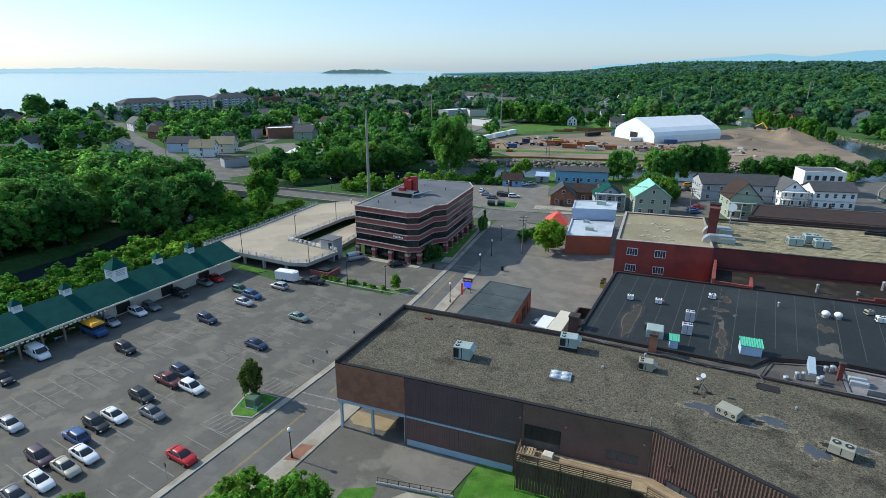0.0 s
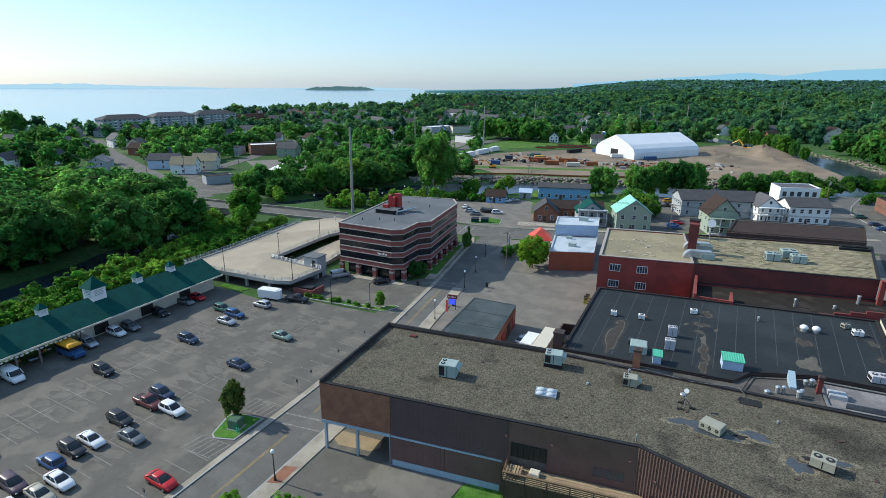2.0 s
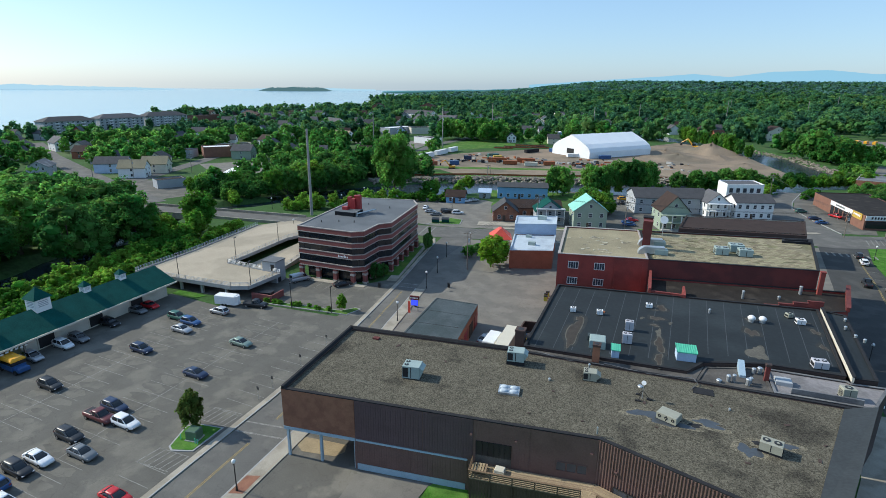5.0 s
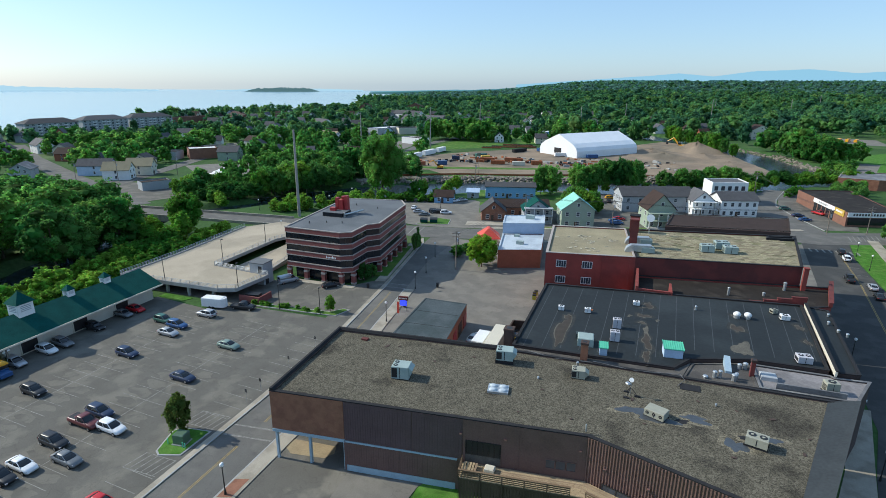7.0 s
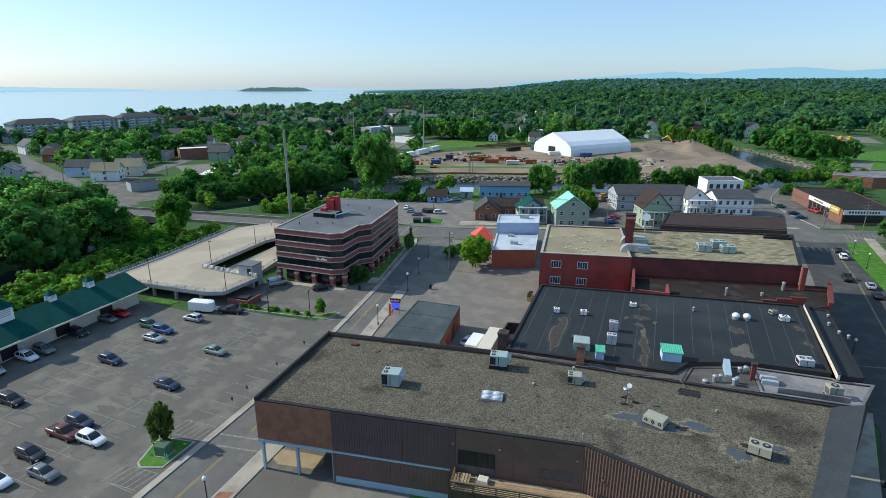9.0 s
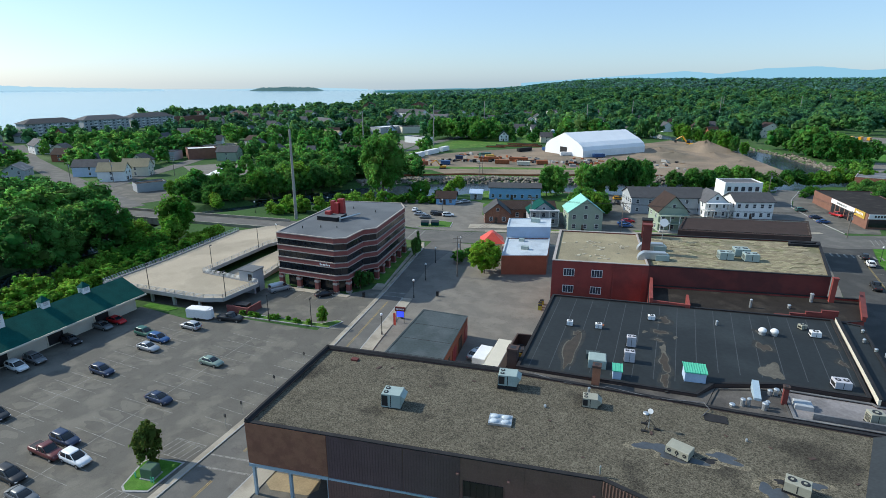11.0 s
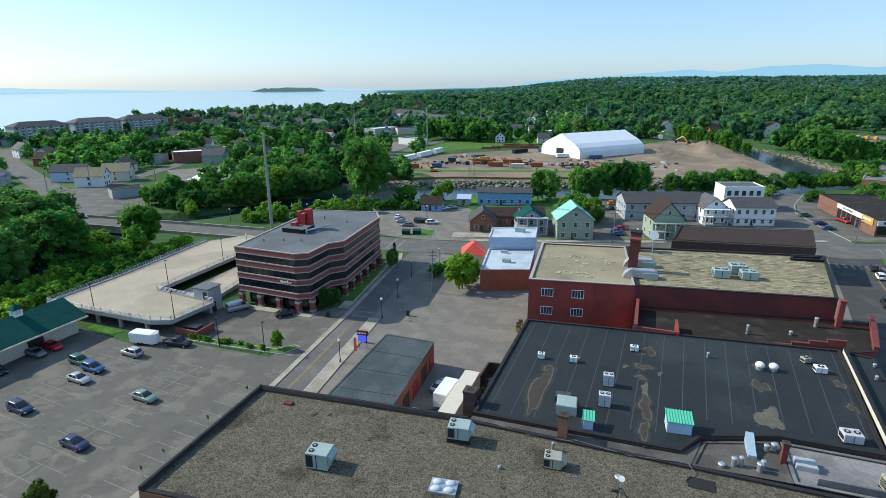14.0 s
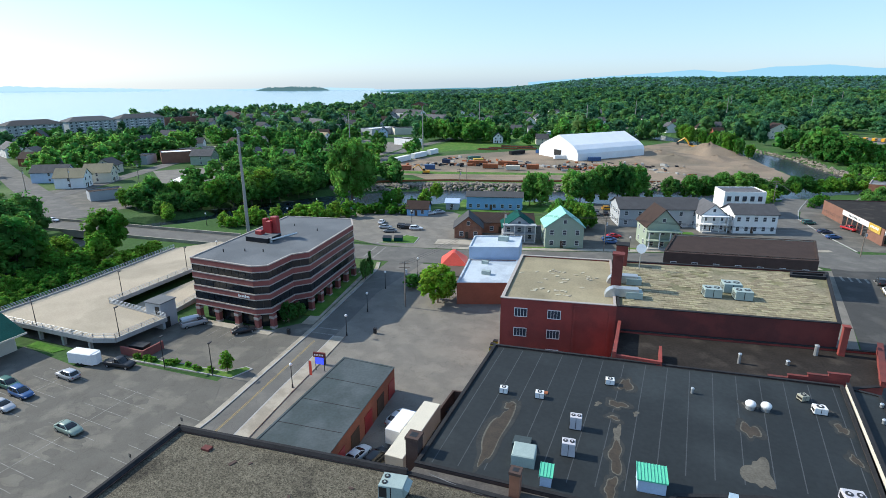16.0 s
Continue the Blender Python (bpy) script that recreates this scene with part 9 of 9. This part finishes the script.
# red silt fence along the top of the river bank
bm = bmesh.new()
line = [(-128, 272), (-112, 282), (-92, 292), (-60, 300), (-30, 312), (10, 324)]
for (ax, ay), (cx, cy) in zip(line[:-1], line[1:]):
    u = Vector((cx - ax, cy - ay)).normalized()
    n = Vector((-u.y, u.x)) * 0.15
    hexa(bm, [(ax, ay, 0), (cx, cy, 0), (cx + n.x, cy + n.y, 0), (ax + n.x, ay + n.y, 0), (ax, ay, 0.9), (cx, cy, 0.9), (cx + n.x, cy + n.y, 0.9), (ax + n.x, ay + n.y, 0.9)])
lone("silt_fence", bm, M_RUST, "rust-red silt fence along the river bank", "fence", "structure")


# goods and tables in the open end of the market hall
rnd = random.Random(21)
for i in range(7):
    y = 37.6 + i * 2.55
    tb = thing("market_table", "wooden market table with boxes of goods under the open roof", "table", pose(-102.6 - (i % 2) * 1.6, y, 0.05, 0, 0, 90 + rnd.uniform(-6, 6)), "market tables")
    bm = bmesh.new()
    box(bm, -1.0, 1.0, -0.4, 0.4, 0.72, 0.77)
    part("tabletop", bm, M_WOOD, tb)
    for sx in (-0.9, 0.9):
        for sy in (-0.32, 0.32):
            bm = bmesh.new()
            box(bm, sx - 0.03, sx + 0.03, sy - 0.03, sy + 0.03, 0, 0.72)
            part("leg", bm, M_DARKWOOD, tb)
    for k in range(3):
        crate(-102.6 - (i % 2) * 1.6 + rnd.uniform(-0.1, 0.1), y - 0.65 + k * 0.65, 0.822, rnd.uniform(-10, 10), 0.5, 0.45, rnd.uniform(0.2, 0.5), rnd.choice((M_WHITE, M_RED, M_BIN, M_BLUESIDE, M_RUST)), "small box of goods on a market table", "goods_box")
bm = bmesh.new()
for i in range(24):
    y = 37 + i * 0.8
    z = 3.35 - 0.18 * math.sin(i * 0.785) ** 2
    hexa(bm, [(-101.02, y, z - 0.3), (-101.0, y, z - 0.3), (-101.0, y + 0.5, z - 0.3), (-101.02, y + 0.5, z - 0.3), (-101.02, y, z), (-101.0, y, z), (-101.0, y + 0.5, z), (-101.02, y + 0.5, z)])
lone("bunting", bm, M_WHITE, "white cloth bunting under the market eave", "bunting", "stuff")


def school_bus(x, y, rz):
    b = thing("school_bus", "yellow school bus parked on the far lot", "bus", pose(x, y, 0.05, 0, 0, rz), "school buses")
    bm = bmesh.new()
    softbox(bm, -5.2, 3.4, -1.2, 1.2, 0.6, 3.0, 0.25)
    softbox(bm, 3.4, 5.0, -1.0, 1.0, 0.6, 1.7, 0.2)
    part("body", bm, PAINT["yellow"], b)
    bm = bmesh.new()
    box(bm, -4.8, 3.0, -1.22, 1.22, 1.75, 2.35)
    part("window_band", bm, M_GLASS, b)
    for sx in (-3.2, 3.8):
        for s in (-1, 1):
            bm = bmesh.new()
            tube(bm, (sx, s * 0.9, 0.5), (sx, s * 1.22, 0.5), 0.5, n=10)
            part("wheel", bm, M_RUBBER, b)


slab("pavement_bus_lot", [(150, 590), (205, 575), (215, 640), (160, 655)], 0.05, M_LOT, "asphalt bus parking lot")
for k in range(5):
    school_bus(166 + k * 5.5, 620 - k * 4, 62)
bm = bmesh.new()
prism(bm, [(-42.2, 53.4), (-40.4, 52.2), (-35.6, 52.9), (-34.8, 54.2), (-35.3, 55.6), (-38.2, 55.4), (-42.0, 55.0)], 0.03, 0.075)
lone("sand_patch", bm, mat("tan_sand", (0.34, 0.27, 0.17), 0.95, 0.2, 0.5, 5.0, 0.2, spec=0.1), "tan sand patch under the overhang", "stain", "structure")
bm = bmesh.new()
prism(bm, [(-31.2, 51.3), (-21.6, 52.9), (-22.6, 45.4), (-31.0, 46.0)], 0.03, 0.072)
lone("pavement_broken_pad", bm, M_LOT, "broken pale concrete pad beside the drive", "pavement", "structure")

# scraps on the gravel roof
rnd = random.Random(31)
bm = bmesh.new()
box(bm, -0.22, 0.22, -0.14, 0.14, 0, 0.07)
scrap = part("roof_scrap", bm, M_DARKBRICK)
tagged(scrap, "small dark scrap lying on the gravel", "scrap", "roof scraps")
scrap.matrix_basis = pose(-8.6, 63.6, 10.11)
for x, y in ((-10.5, 57.5), (-24.5, 65.8), (-4.2, 58.2), (10.5, 67.6), (14.8, 66.9), (18.6, 66.4), (20.5, 60.2), (13.2, 57.0), (4.1, 60.2), (-33.0, 67.8), (-31.2, 68.4), (-19.5, 69.0), (21.8, 63.5), (2.6, 65.2)):
    k = rnd.uniform(0.6, 1.5)
    copy_thing(scrap, pose(x, y, 10.11, 0, 0, rnd.uniform(0, 180)) @ Matrix.Diagonal((k * 1.3, k, 1, 1)))


# ---------------------------------------------------------------- far woods, houses, shores
def far_woods(name, label, places, material, seed, leaves=46, leafsize=0.24, lobes=7):
    """Many small crowns joined in one mesh; places: rows of x, y, z, width, height."""
    rs = np.random.RandomState(seed)
    protos = []
    for s in range(6):
        me = crown_mesh("proto", seed * 10 + s, material, leaves, leafsize, lobes, subs=4)
        v = np.zeros(len(me.vertices) * 3)
        me.vertices.foreach_get("co", v)
        f = np.zeros(len(me.polygons) * 3, dtype=np.int32)
        me.polygons.foreach_get("vertices", f)
        protos.append((v.reshape(-1, 3), f.reshape(-1, 3)))
        bpy.data.meshes.remove(me)
    verts, tris, k = [], [], 0
    for x, y, z, w, h in places:
        v, f = protos[rs.randint(6)]
        a = rs.rand() * 6.28
        c, s = math.cos(a), math.sin(a)
        verts.append(np.stack([(v[:, 0] * c - v[:, 1] * s) * w + x, (v[:, 0] * s + v[:, 1] * c) * w + y, (v[:, 2] - 0.02) * h + z], 1))
        tris.append(f + k)
        k += len(v)
    verts = np.concatenate(verts)
    me = bpy.data.meshes.new(name)
    me.from_pydata(verts.tolist(), [], np.concatenate(tris).tolist())
    me.materials.append(material)
    return tagged(new(name, me), label, "woods", kind="stuff")


rs = np.random.RandomState(5)
KEEP_OUT = [(-150, 70, 285, 470), (-24, 66, 420, 545), (-330, -186, 150, 216), (-60, 100, 160, 300), (-110, -40, 160, 240), (60, 150, 220, 350), (110, 230, 330, 500), (130, 230, 330, 665), (-262, -200, 200, 288)]


def allowed(x, y):
    if x < float(shore_x(np.array(y))) + 25:
        return False
    if any(a < x < b and c < y < d for a, b, c, d in KEEP_OUT):
        return False
    if y < 700 and float(seg_dist(np.array([x]), np.array([y]), RIVER)[0]) < 22:
        return False
    return True


def fan(n, r0, r1, power=1.0, a0=-27, a1=72):
    out = []
    while len(out) < n:
        r = r0 + (r1 - r0) * rs.rand() ** power
        a = radians(rs.uniform(a0, a1))
        x, y = -r * math.sin(a), r * math.cos(a)
        if allowed(x, y):
            out.append((x, y, r))
    return out


# streets, lots and meadow of the town across the river
def street(name, line, width, label, z=0.05, material=None):
    bm = bmesh.new()
    for (ax, ay), (cx, cy) in zip(line[:-1], line[1:]):
        d = Vector((cx - ax, cy - ay)).normalized()
        n = Vector((-d.y, d.x)) * width / 2
        e = d * width * 0.25
        prism(bm, [(ax - n.x - e.x, ay - n.y - e.y), (cx - n.x + e.x, cy - n.y + e.y), (cx + n.x + e.x, cy + n.y + e.y), (ax + n.x - e.x, ay + n.y - e.y)], z - 0.2, z)
        z += 0.006
    return lone(name, bm, material or M_ROAD, label, "road", "structure")


street("road_site", [(-160, 262), (-158, 335), (-172, 430), (-167, 500), (-150, 560), (-150, 700)], 9, "grey asphalt road beside the building site", 0.05)
street("road_town", [(-196, 166), (-238, 184), (-285, 205), (-380, 250), (-470, 300)], 12, "grey asphalt town street with houses", 0.08)
street("road_shops", [(-240, 186), (-262, 250), (-300, 350), (-345, 480), (-400, 640)], 9, "grey asphalt street past the shops", 0.12)
slab("lot_shops", [(-262, 262), (-222, 232), (-204, 250), (-236, 292)], 0.06, M_LOT, "worn asphalt shop car park")
slab("lot_corner", [(-252, 160), (-205, 158), (-197, 184), (-236, 192), (-255, 178)], 0.04, M_LOT, "worn asphalt corner car park")
slab("lot_depot", [(-212, 380), (-172, 372), (-178, 432), (-200, 452), (-250, 470), (-250, 430)], 0.05, M_LOT, "asphalt yard of the low offices")


def low_block(x, y, rz, w, d, h, wall, roof, label, name="flat_roofed_shop"):
    """Flat-roofed block with a window band, w along its own x."""
    c, s = math.cos(radians(rz)), math.sin(radians(rz))
    b = flat_building(name, label, [(x + a * c - e * s, y + a * s + e * c) for a, e in ((-w / 2, -d / 2), (w / 2, -d / 2), (w / 2, d / 2), (-w / 2, d / 2))], h, wall, roof, 0.5, 0.3, M_COPING)
    return b


low_block(-297, 283, 20, 17, 12, 5.0, M_GREYSIDE, M_COPING, "low grey flat-roofed shop among trees")
low_block(-280, 297, 50, 18, 14, 6.5, M_SHOPBRICK, M_WHITE, "brick shop with a white flat roof")
low_block(-286, 322, 60, 24, 12, 5.5, M_CREAM, M_COPING, "long pale flat-roofed shop")
low_block(-217, 197, 62, 13, 8, 3.6, M_GREYSIDE, M_BROWNROOF, "low grey store with brown flat roof", "flat_roofed_store")
low_block(-250, 520, 70, 34, 16, 6, M_GREYSIDE, M_WHITE, "low office with a pale flat roof")
low_block(-182, 440, -20, 24, 9, 5, M_WHITE, M_COPING, "low white flat-roofed office beside the road")
low_block(-228, 530, 40, 22, 14, 6, M_CREAM, M_COPING, "pale flat-roofed workshop beside trees")
low_block(-545, 566, 82, 66, 14, 8, M_SHOPBRICK, M_BROWNROOF, "long brick apartment row with brown roof", "brick_apartments")
TOWN = []
FIXED = [(108, 612), (104, 592), (101, 572), (-246, 118), (-256, 103), (-268, 152), (-306, 196), (-232, 150), (-256, 211), (-258, 227), (-280, 218), (-406, 276), (-472, 340), (-337, 458), (-287, 362), (-262, 434), (-208, 344), (-350, 562), (-268, 680), (-325, 760), (-505, 972), (-415, 1004), (-531, 851),
         (-297, 283), (-280, 297), (-286, 322), (-222, 195), (-250, 520), (-182, 440), (-228, 530), (-545, 566), (-545, 540), (-545, 590), (-500, 600), (-460, 560), (-552, 376), (-555, 437), (-550, 494)]


def near_any(x, y, pts, r):
    return any((x - a) ** 2 + (y - b) ** 2 < r * r for a, b in pts)


ROADS = [[(-160, 262), (-158, 335), (-172, 430), (-167, 500), (-150, 560), (-150, 700)], [(-196, 166), (-238, 184), (-285, 205), (-380, 250), (-470, 300)], [(-240, 186), (-262, 250), (-300, 350), (-345, 480), (-400, 640)]]


def on_road(x, y, r=8):
    return any(float(seg_dist(np.array([x]), np.array([y]), line)[0]) < r for line in ROADS)


house(pose(-256, 211, 0, 0, 0, 120), 9, 13, 5.4, 3.6, M_WHITE, M_TANROOF, label="white house with a tan metal roof", cols=2, porch=False)
house(pose(-258, 227, 0, 0, 0, 120), 9, 13, 5.4, 3.6, M_CREAM, M_TANROOF, label="cream house with a tan metal roof", cols=2)
house(pose(-280, 218, 0, 0, 0, 120), 9, 17, 5.4, 3.2, M_LBLUE, M_SHINGLE, label="pale blue house with a dark roof", cols=2)
for x, y, rz, w, d, h in ((-246, 118, 20, 11, 15, 4.5), (-256, 103, 20, 10, 12, 4.0), (-268, 152, 65, 9, 13, 5.0), (-306, 196, 40, 10, 13, 5.0), (-232, 150, 65, 9, 12, 4.5)):
    house(pose(x, y, 0, 0, 0, rz), w, d, h, 3.0, M_GREYSIDE, M_GREYROOF, label="old grey house with a grey shingled roof among trees", cols=2)
house(pose(-406, 276, 0, 0, 0, 70), 10, 17, 6.0, 4.0, M_WHITE, M_SHINGLE, label="large white house with a dark roof", cols=3)
house(pose(-472, 340, 0, 0, 0, 40), 9, 12, 6.0, 5.0, M_ORANGEBRICK, M_SHINGLE, label="small brick house with steep gable", cols=2)
house(pose(-337, 458, 0, 0, 0, 30), 11, 14, 8.0, 4.0, M_CREAM, M_SHINGLE, label="tall pale house with a grey roof", cols=3, storeys=3)
house(pose(-287, 362, 0, 0, 0, 70), 10, 17, 5.5, 3.4, M_GREYSIDE, M_BROWNROOF, label="grey house with a rusty brown roof", cols=3)
house(pose(-262, 434, 0, 0, 0, 75), 10, 19, 5.0, 3.4, M_WHITE, M_TANROOF, label="white house with a pale roof", cols=3)
house(pose(-208, 344, 0, 0, 0, 20), 8, 9, 3.6, 2.4, M_WHITE, M_SHINGLE, label="small white garage among trees", cols=1, storeys=1)
house(pose(-350, 562, 0, 0, 0, 60), 12, 30, 6.5, 4.0, M_WHITE, M_SHINGLE, label="long white house with grey roof", cols=3)
house(pose(-268, 680, 0, 0, 0, 80), 22, 60, 5.5, 5.5, M_GREYSIDE, M_SHINGLE, label="long low grey building with pitched roof", cols=3)
house(pose(-325, 760, 0, 0, 0, 70), 14, 50, 8, 4.5, M_WHITE, M_SHINGLE, label="long white apartment house far off", cols=3)
house(pose(-505, 972, 0, 0, 0, 10), 20, 16, 9, 5.5, M_SHOPBRICK, M_BROWNROOF, label="tall red-brick house with steep gable", cols=3)
house(pose(-415, 1004, 0, 0, 0, 10), 32, 16, 9, 6, M_SHOPBRICK, M_BROWNROOF, label="large red-brick gabled block above the trees", cols=4)
house(pose(-531, 851, 0, 0, 0, 20), 8, 9, 10, 6, M_SHOPBRICK, M_BROWNROOF, label="red-brick tower with a steep gable", cols=1)
for x, y in ((-500, 600), (-460, 560)):
    house(pose(x, y, 0, 0, 0, 52), 18, 40, 9.5, 4.5, M_SHOPBRICK, M_BROWNROOF, label="brick apartment house with brown gabled roof", cols=3, storeys=3)
house(pose(108, 612, 0, 0, 0, 20), 20, 14, 8.5, 5, M_CREAM, M_BROWNROOF, label="cream house with a brown-red roof by the river", cols=3)
# small peaked canopy in the shop car park
bm = bmesh.new()
hexa(bm, [(-5.5, -5.5, 3), (5.5, -5.5, 3), (5.5, 5.5, 3), (-5.5, 5.5, 3), (-0.4, -0.4, 5.6), (0.4, -0.4, 5.6), (0.4, 0.4, 5.6), (-0.4, 0.4, 5.6)])
canopy = thing("party_canopy", "white peaked fabric canopy on slim poles", "canopy", pose(-206, 232, 0))
part("roof", bm, M_WHITE, canopy)
for sx in (-5, 5):
    for sy in (-5, 5):
        bm = bmesh.new()
        tube(bm, (sx, sy, 0), (sx, sy, 3.1), 0.07, 0.07, 6)
        part("pole", bm, M_STEEL, canopy)

# houses in loose rows between the trees
walls = [M_WHITE, M_GREYSIDE, M_CREAM, M_LBLUE, M_ORANGEBRICK, M_SAGE, M_WHITE, M_WHITE]
for x, y, r in fan(1300, 240, 1150, 0.8, -12, 66):
    if (x > -70 and y < 560) or (x > -200 and y < 330) or on_road(x, y, 13) or near_any(x, y, FIXED, 24):
        continue
    if x > -60 and rs.rand() < 0.65:
        continue
    if x < -420 and 330 < y < 530:
        continue
    if -230 < x < -125 and 370 < y < 560:
        continue
    if not near_any(x, y, TOWN, 19 + r * 0.012):
        TOWN.append((x, y))
TOWN = sorted(TOWN, key=lambda p: p[0] ** 2 + p[1] ** 2)[:170]
templates, far_types = [], []
for i, wm in enumerate(walls):
    t = house(pose(-268, 230, 0), 8 + (i % 3) * 1.5, 10 + (i % 2) * 3, 4.8 + (i % 2) * 1.0, 3.4, wm, M_BROWNROOF if i == 4 else M_SHINGLE,
              label=("white", "grey", "cream", "pale blue", "brick", "sage", "white", "white")[i] + " gabled house among the trees", cols=2, group="town houses")
    templates.append(t)
for i, (x, y) in enumerate(TOWN):
    m = pose(x, y, 0, 0, 0, 20 + 90 * rs.randint(0, 4) + rs.uniform(-8, 8))
    if i < len(templates):
        templates[i].matrix_basis = m
    elif i < 60:
        copy_thing(templates[rs.randint(len(templates))], m)
    elif i < 64:
        far_types.append(house(m, 10, 15, 6.0, 3.8, walls[(0, 1, 2, 0)[i % 4]], M_BROWNROOF if i == 62 else M_SHINGLE, label="gabled house far off among trees", win=False, group="town houses"))
    else:
        copy_thing(far_types[rs.randint(4)], m)


def thin(x, y):
    if -232 < x < -125 and 372 < y < 560 and rs.rand() < 0.93:
        return True
    return on_road(x, y, 9) or near_any(x, y, TOWN, 9) or near_any(x, y, FIXED, 15)


def girth(h):
    return h * rs.uniform(0.75, 1.25)


near, town, mid, far = [], [], [], []
for x, y, r in fan(2250, 230, 1000, 0.85):
    if not thin(x, y):
        h = rs.uniform(6, 13.5) if x < -90 else rs.uniform(8, 19)
        if rs.rand() < 0.12:
            h *= 1.3
        if x < -430 and 330 < y < 530:
            if rs.rand() < 0.55:
                continue
            h *= 0.7
        (near if r < 540 else town).append((x, y, -0.2, girth(h), h))
for r0, r1, n, rows, grow in ((950, 1900, 2100, mid, 1.0), (1900, 3350, 2500, far, 1.25)):
    for x, y, r in fan(n, r0, r1, 0.8, -27, 58):
        if not near_any(x, y, FIXED, 15):
            h = rs.uniform(7, 13) if x < -350 and y < 1500 else rs.uniform(9, 19)
            rows.append((x, y, float(land_height(np.array([x]), np.array([y]))[0]) - 0.2, h * grow * rs.uniform(0.9, 1.5), h))
near = [p for p in near if not (-100 < p[0] < -42 and 236 < p[1] < 300)]
# low bushes at the far car park and along the side road
rb = random.Random(61)
for a, b, n, h0, h1 in (((-99, 210), (-79, 217), 13, 2.6, 4.6), ((46, 272), (56, 301), 12, 3.0, 5.0), ((66, 284), (76, 302), 8, 2.5, 4.2), ((-158, 176), (-172, 186), 12, 3.0, 5.0)):
    for k in range(n):
        t, h = (k + rb.random()) / n, rb.uniform(h0, h1)
        SCRUB.append((a[0] + (b[0] - a[0]) * t + rb.uniform(-1, 1), a[1] + (b[1] - a[1]) * t + rb.uniform(-1, 1), -0.3, h * rb.uniform(1.0, 1.4), h))
far_woods("scrub_hedge", "bright yellow-green scrub along the river bank", SCRUB, L_LIGHT, 30, 1300, 0.06, 14)
far_woods("low_shrubs", "low green shrubs in the planting strip", SHR, L_LIGHT, 36, 200, 0.14)
far_woods("woods_bank", "tall mixed trees along the river and the old streets", WOOD, L_MID, 39, 2100, 0.052, 26)
# from 540 m out the leaf colours themselves hold the haze
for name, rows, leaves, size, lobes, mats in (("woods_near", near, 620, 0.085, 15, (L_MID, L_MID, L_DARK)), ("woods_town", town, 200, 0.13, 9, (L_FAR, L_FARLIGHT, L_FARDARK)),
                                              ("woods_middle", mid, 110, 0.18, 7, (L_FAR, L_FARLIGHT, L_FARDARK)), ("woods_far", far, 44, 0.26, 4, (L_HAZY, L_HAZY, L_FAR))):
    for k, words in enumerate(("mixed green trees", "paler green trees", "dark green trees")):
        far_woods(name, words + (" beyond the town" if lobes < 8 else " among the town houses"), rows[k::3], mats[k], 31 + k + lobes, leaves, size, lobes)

# far shore, island and hills at the edge of sight, glowing in haze colours


def ridge(name, pts, base, label, seed, jag=0.25, material=None, thick=60, n=120):
    """A low wooded rise: pts are rows of x, y, height."""
    r = random.Random(seed)
    bm = bmesh.new()
    rows = []
    for i in range(n + 1):
        t = i / n * (len(pts) - 1)
        k = min(int(t), len(pts) - 2)
        f = t - k
        f = f * f * (3 - 2 * f)
        x, y, h = (pts[k][j] + (pts[k + 1][j] - pts[k][j]) * f for j in range(3))
        h = h * (1 - jag / 2 + jag * r.random())
        d = Vector((x, y)).normalized() * thick
        rows.append([bm.verts.new(p) for p in ((x, y, base), (x + d.x * 0.3, y + d.y * 0.3, base + h * 0.8), (x + d.x, y + d.y, base + h), (x + 2 * d.x, y + 2 * d.y, base))])
    for i in range(n):
        for j in range(3):
            bm.faces.new((rows[i][j], rows[i + 1][j], rows[i + 1][j + 1], rows[i][j + 1]))
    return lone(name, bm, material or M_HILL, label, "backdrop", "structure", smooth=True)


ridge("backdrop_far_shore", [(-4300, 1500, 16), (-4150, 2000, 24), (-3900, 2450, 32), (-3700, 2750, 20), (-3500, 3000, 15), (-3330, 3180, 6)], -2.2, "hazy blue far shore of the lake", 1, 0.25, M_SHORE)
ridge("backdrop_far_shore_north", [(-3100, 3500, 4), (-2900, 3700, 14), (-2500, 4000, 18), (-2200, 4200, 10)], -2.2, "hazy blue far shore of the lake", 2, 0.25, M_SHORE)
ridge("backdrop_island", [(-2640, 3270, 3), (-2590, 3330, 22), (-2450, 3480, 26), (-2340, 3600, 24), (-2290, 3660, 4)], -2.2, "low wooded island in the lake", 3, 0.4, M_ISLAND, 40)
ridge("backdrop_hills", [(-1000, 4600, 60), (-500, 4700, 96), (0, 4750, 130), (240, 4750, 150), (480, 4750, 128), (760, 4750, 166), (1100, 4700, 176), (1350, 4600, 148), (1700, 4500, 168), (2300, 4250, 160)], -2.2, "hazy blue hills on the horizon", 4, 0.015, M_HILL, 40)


# belts of woods, one behind the other, out to the hills, in glowing haze colours
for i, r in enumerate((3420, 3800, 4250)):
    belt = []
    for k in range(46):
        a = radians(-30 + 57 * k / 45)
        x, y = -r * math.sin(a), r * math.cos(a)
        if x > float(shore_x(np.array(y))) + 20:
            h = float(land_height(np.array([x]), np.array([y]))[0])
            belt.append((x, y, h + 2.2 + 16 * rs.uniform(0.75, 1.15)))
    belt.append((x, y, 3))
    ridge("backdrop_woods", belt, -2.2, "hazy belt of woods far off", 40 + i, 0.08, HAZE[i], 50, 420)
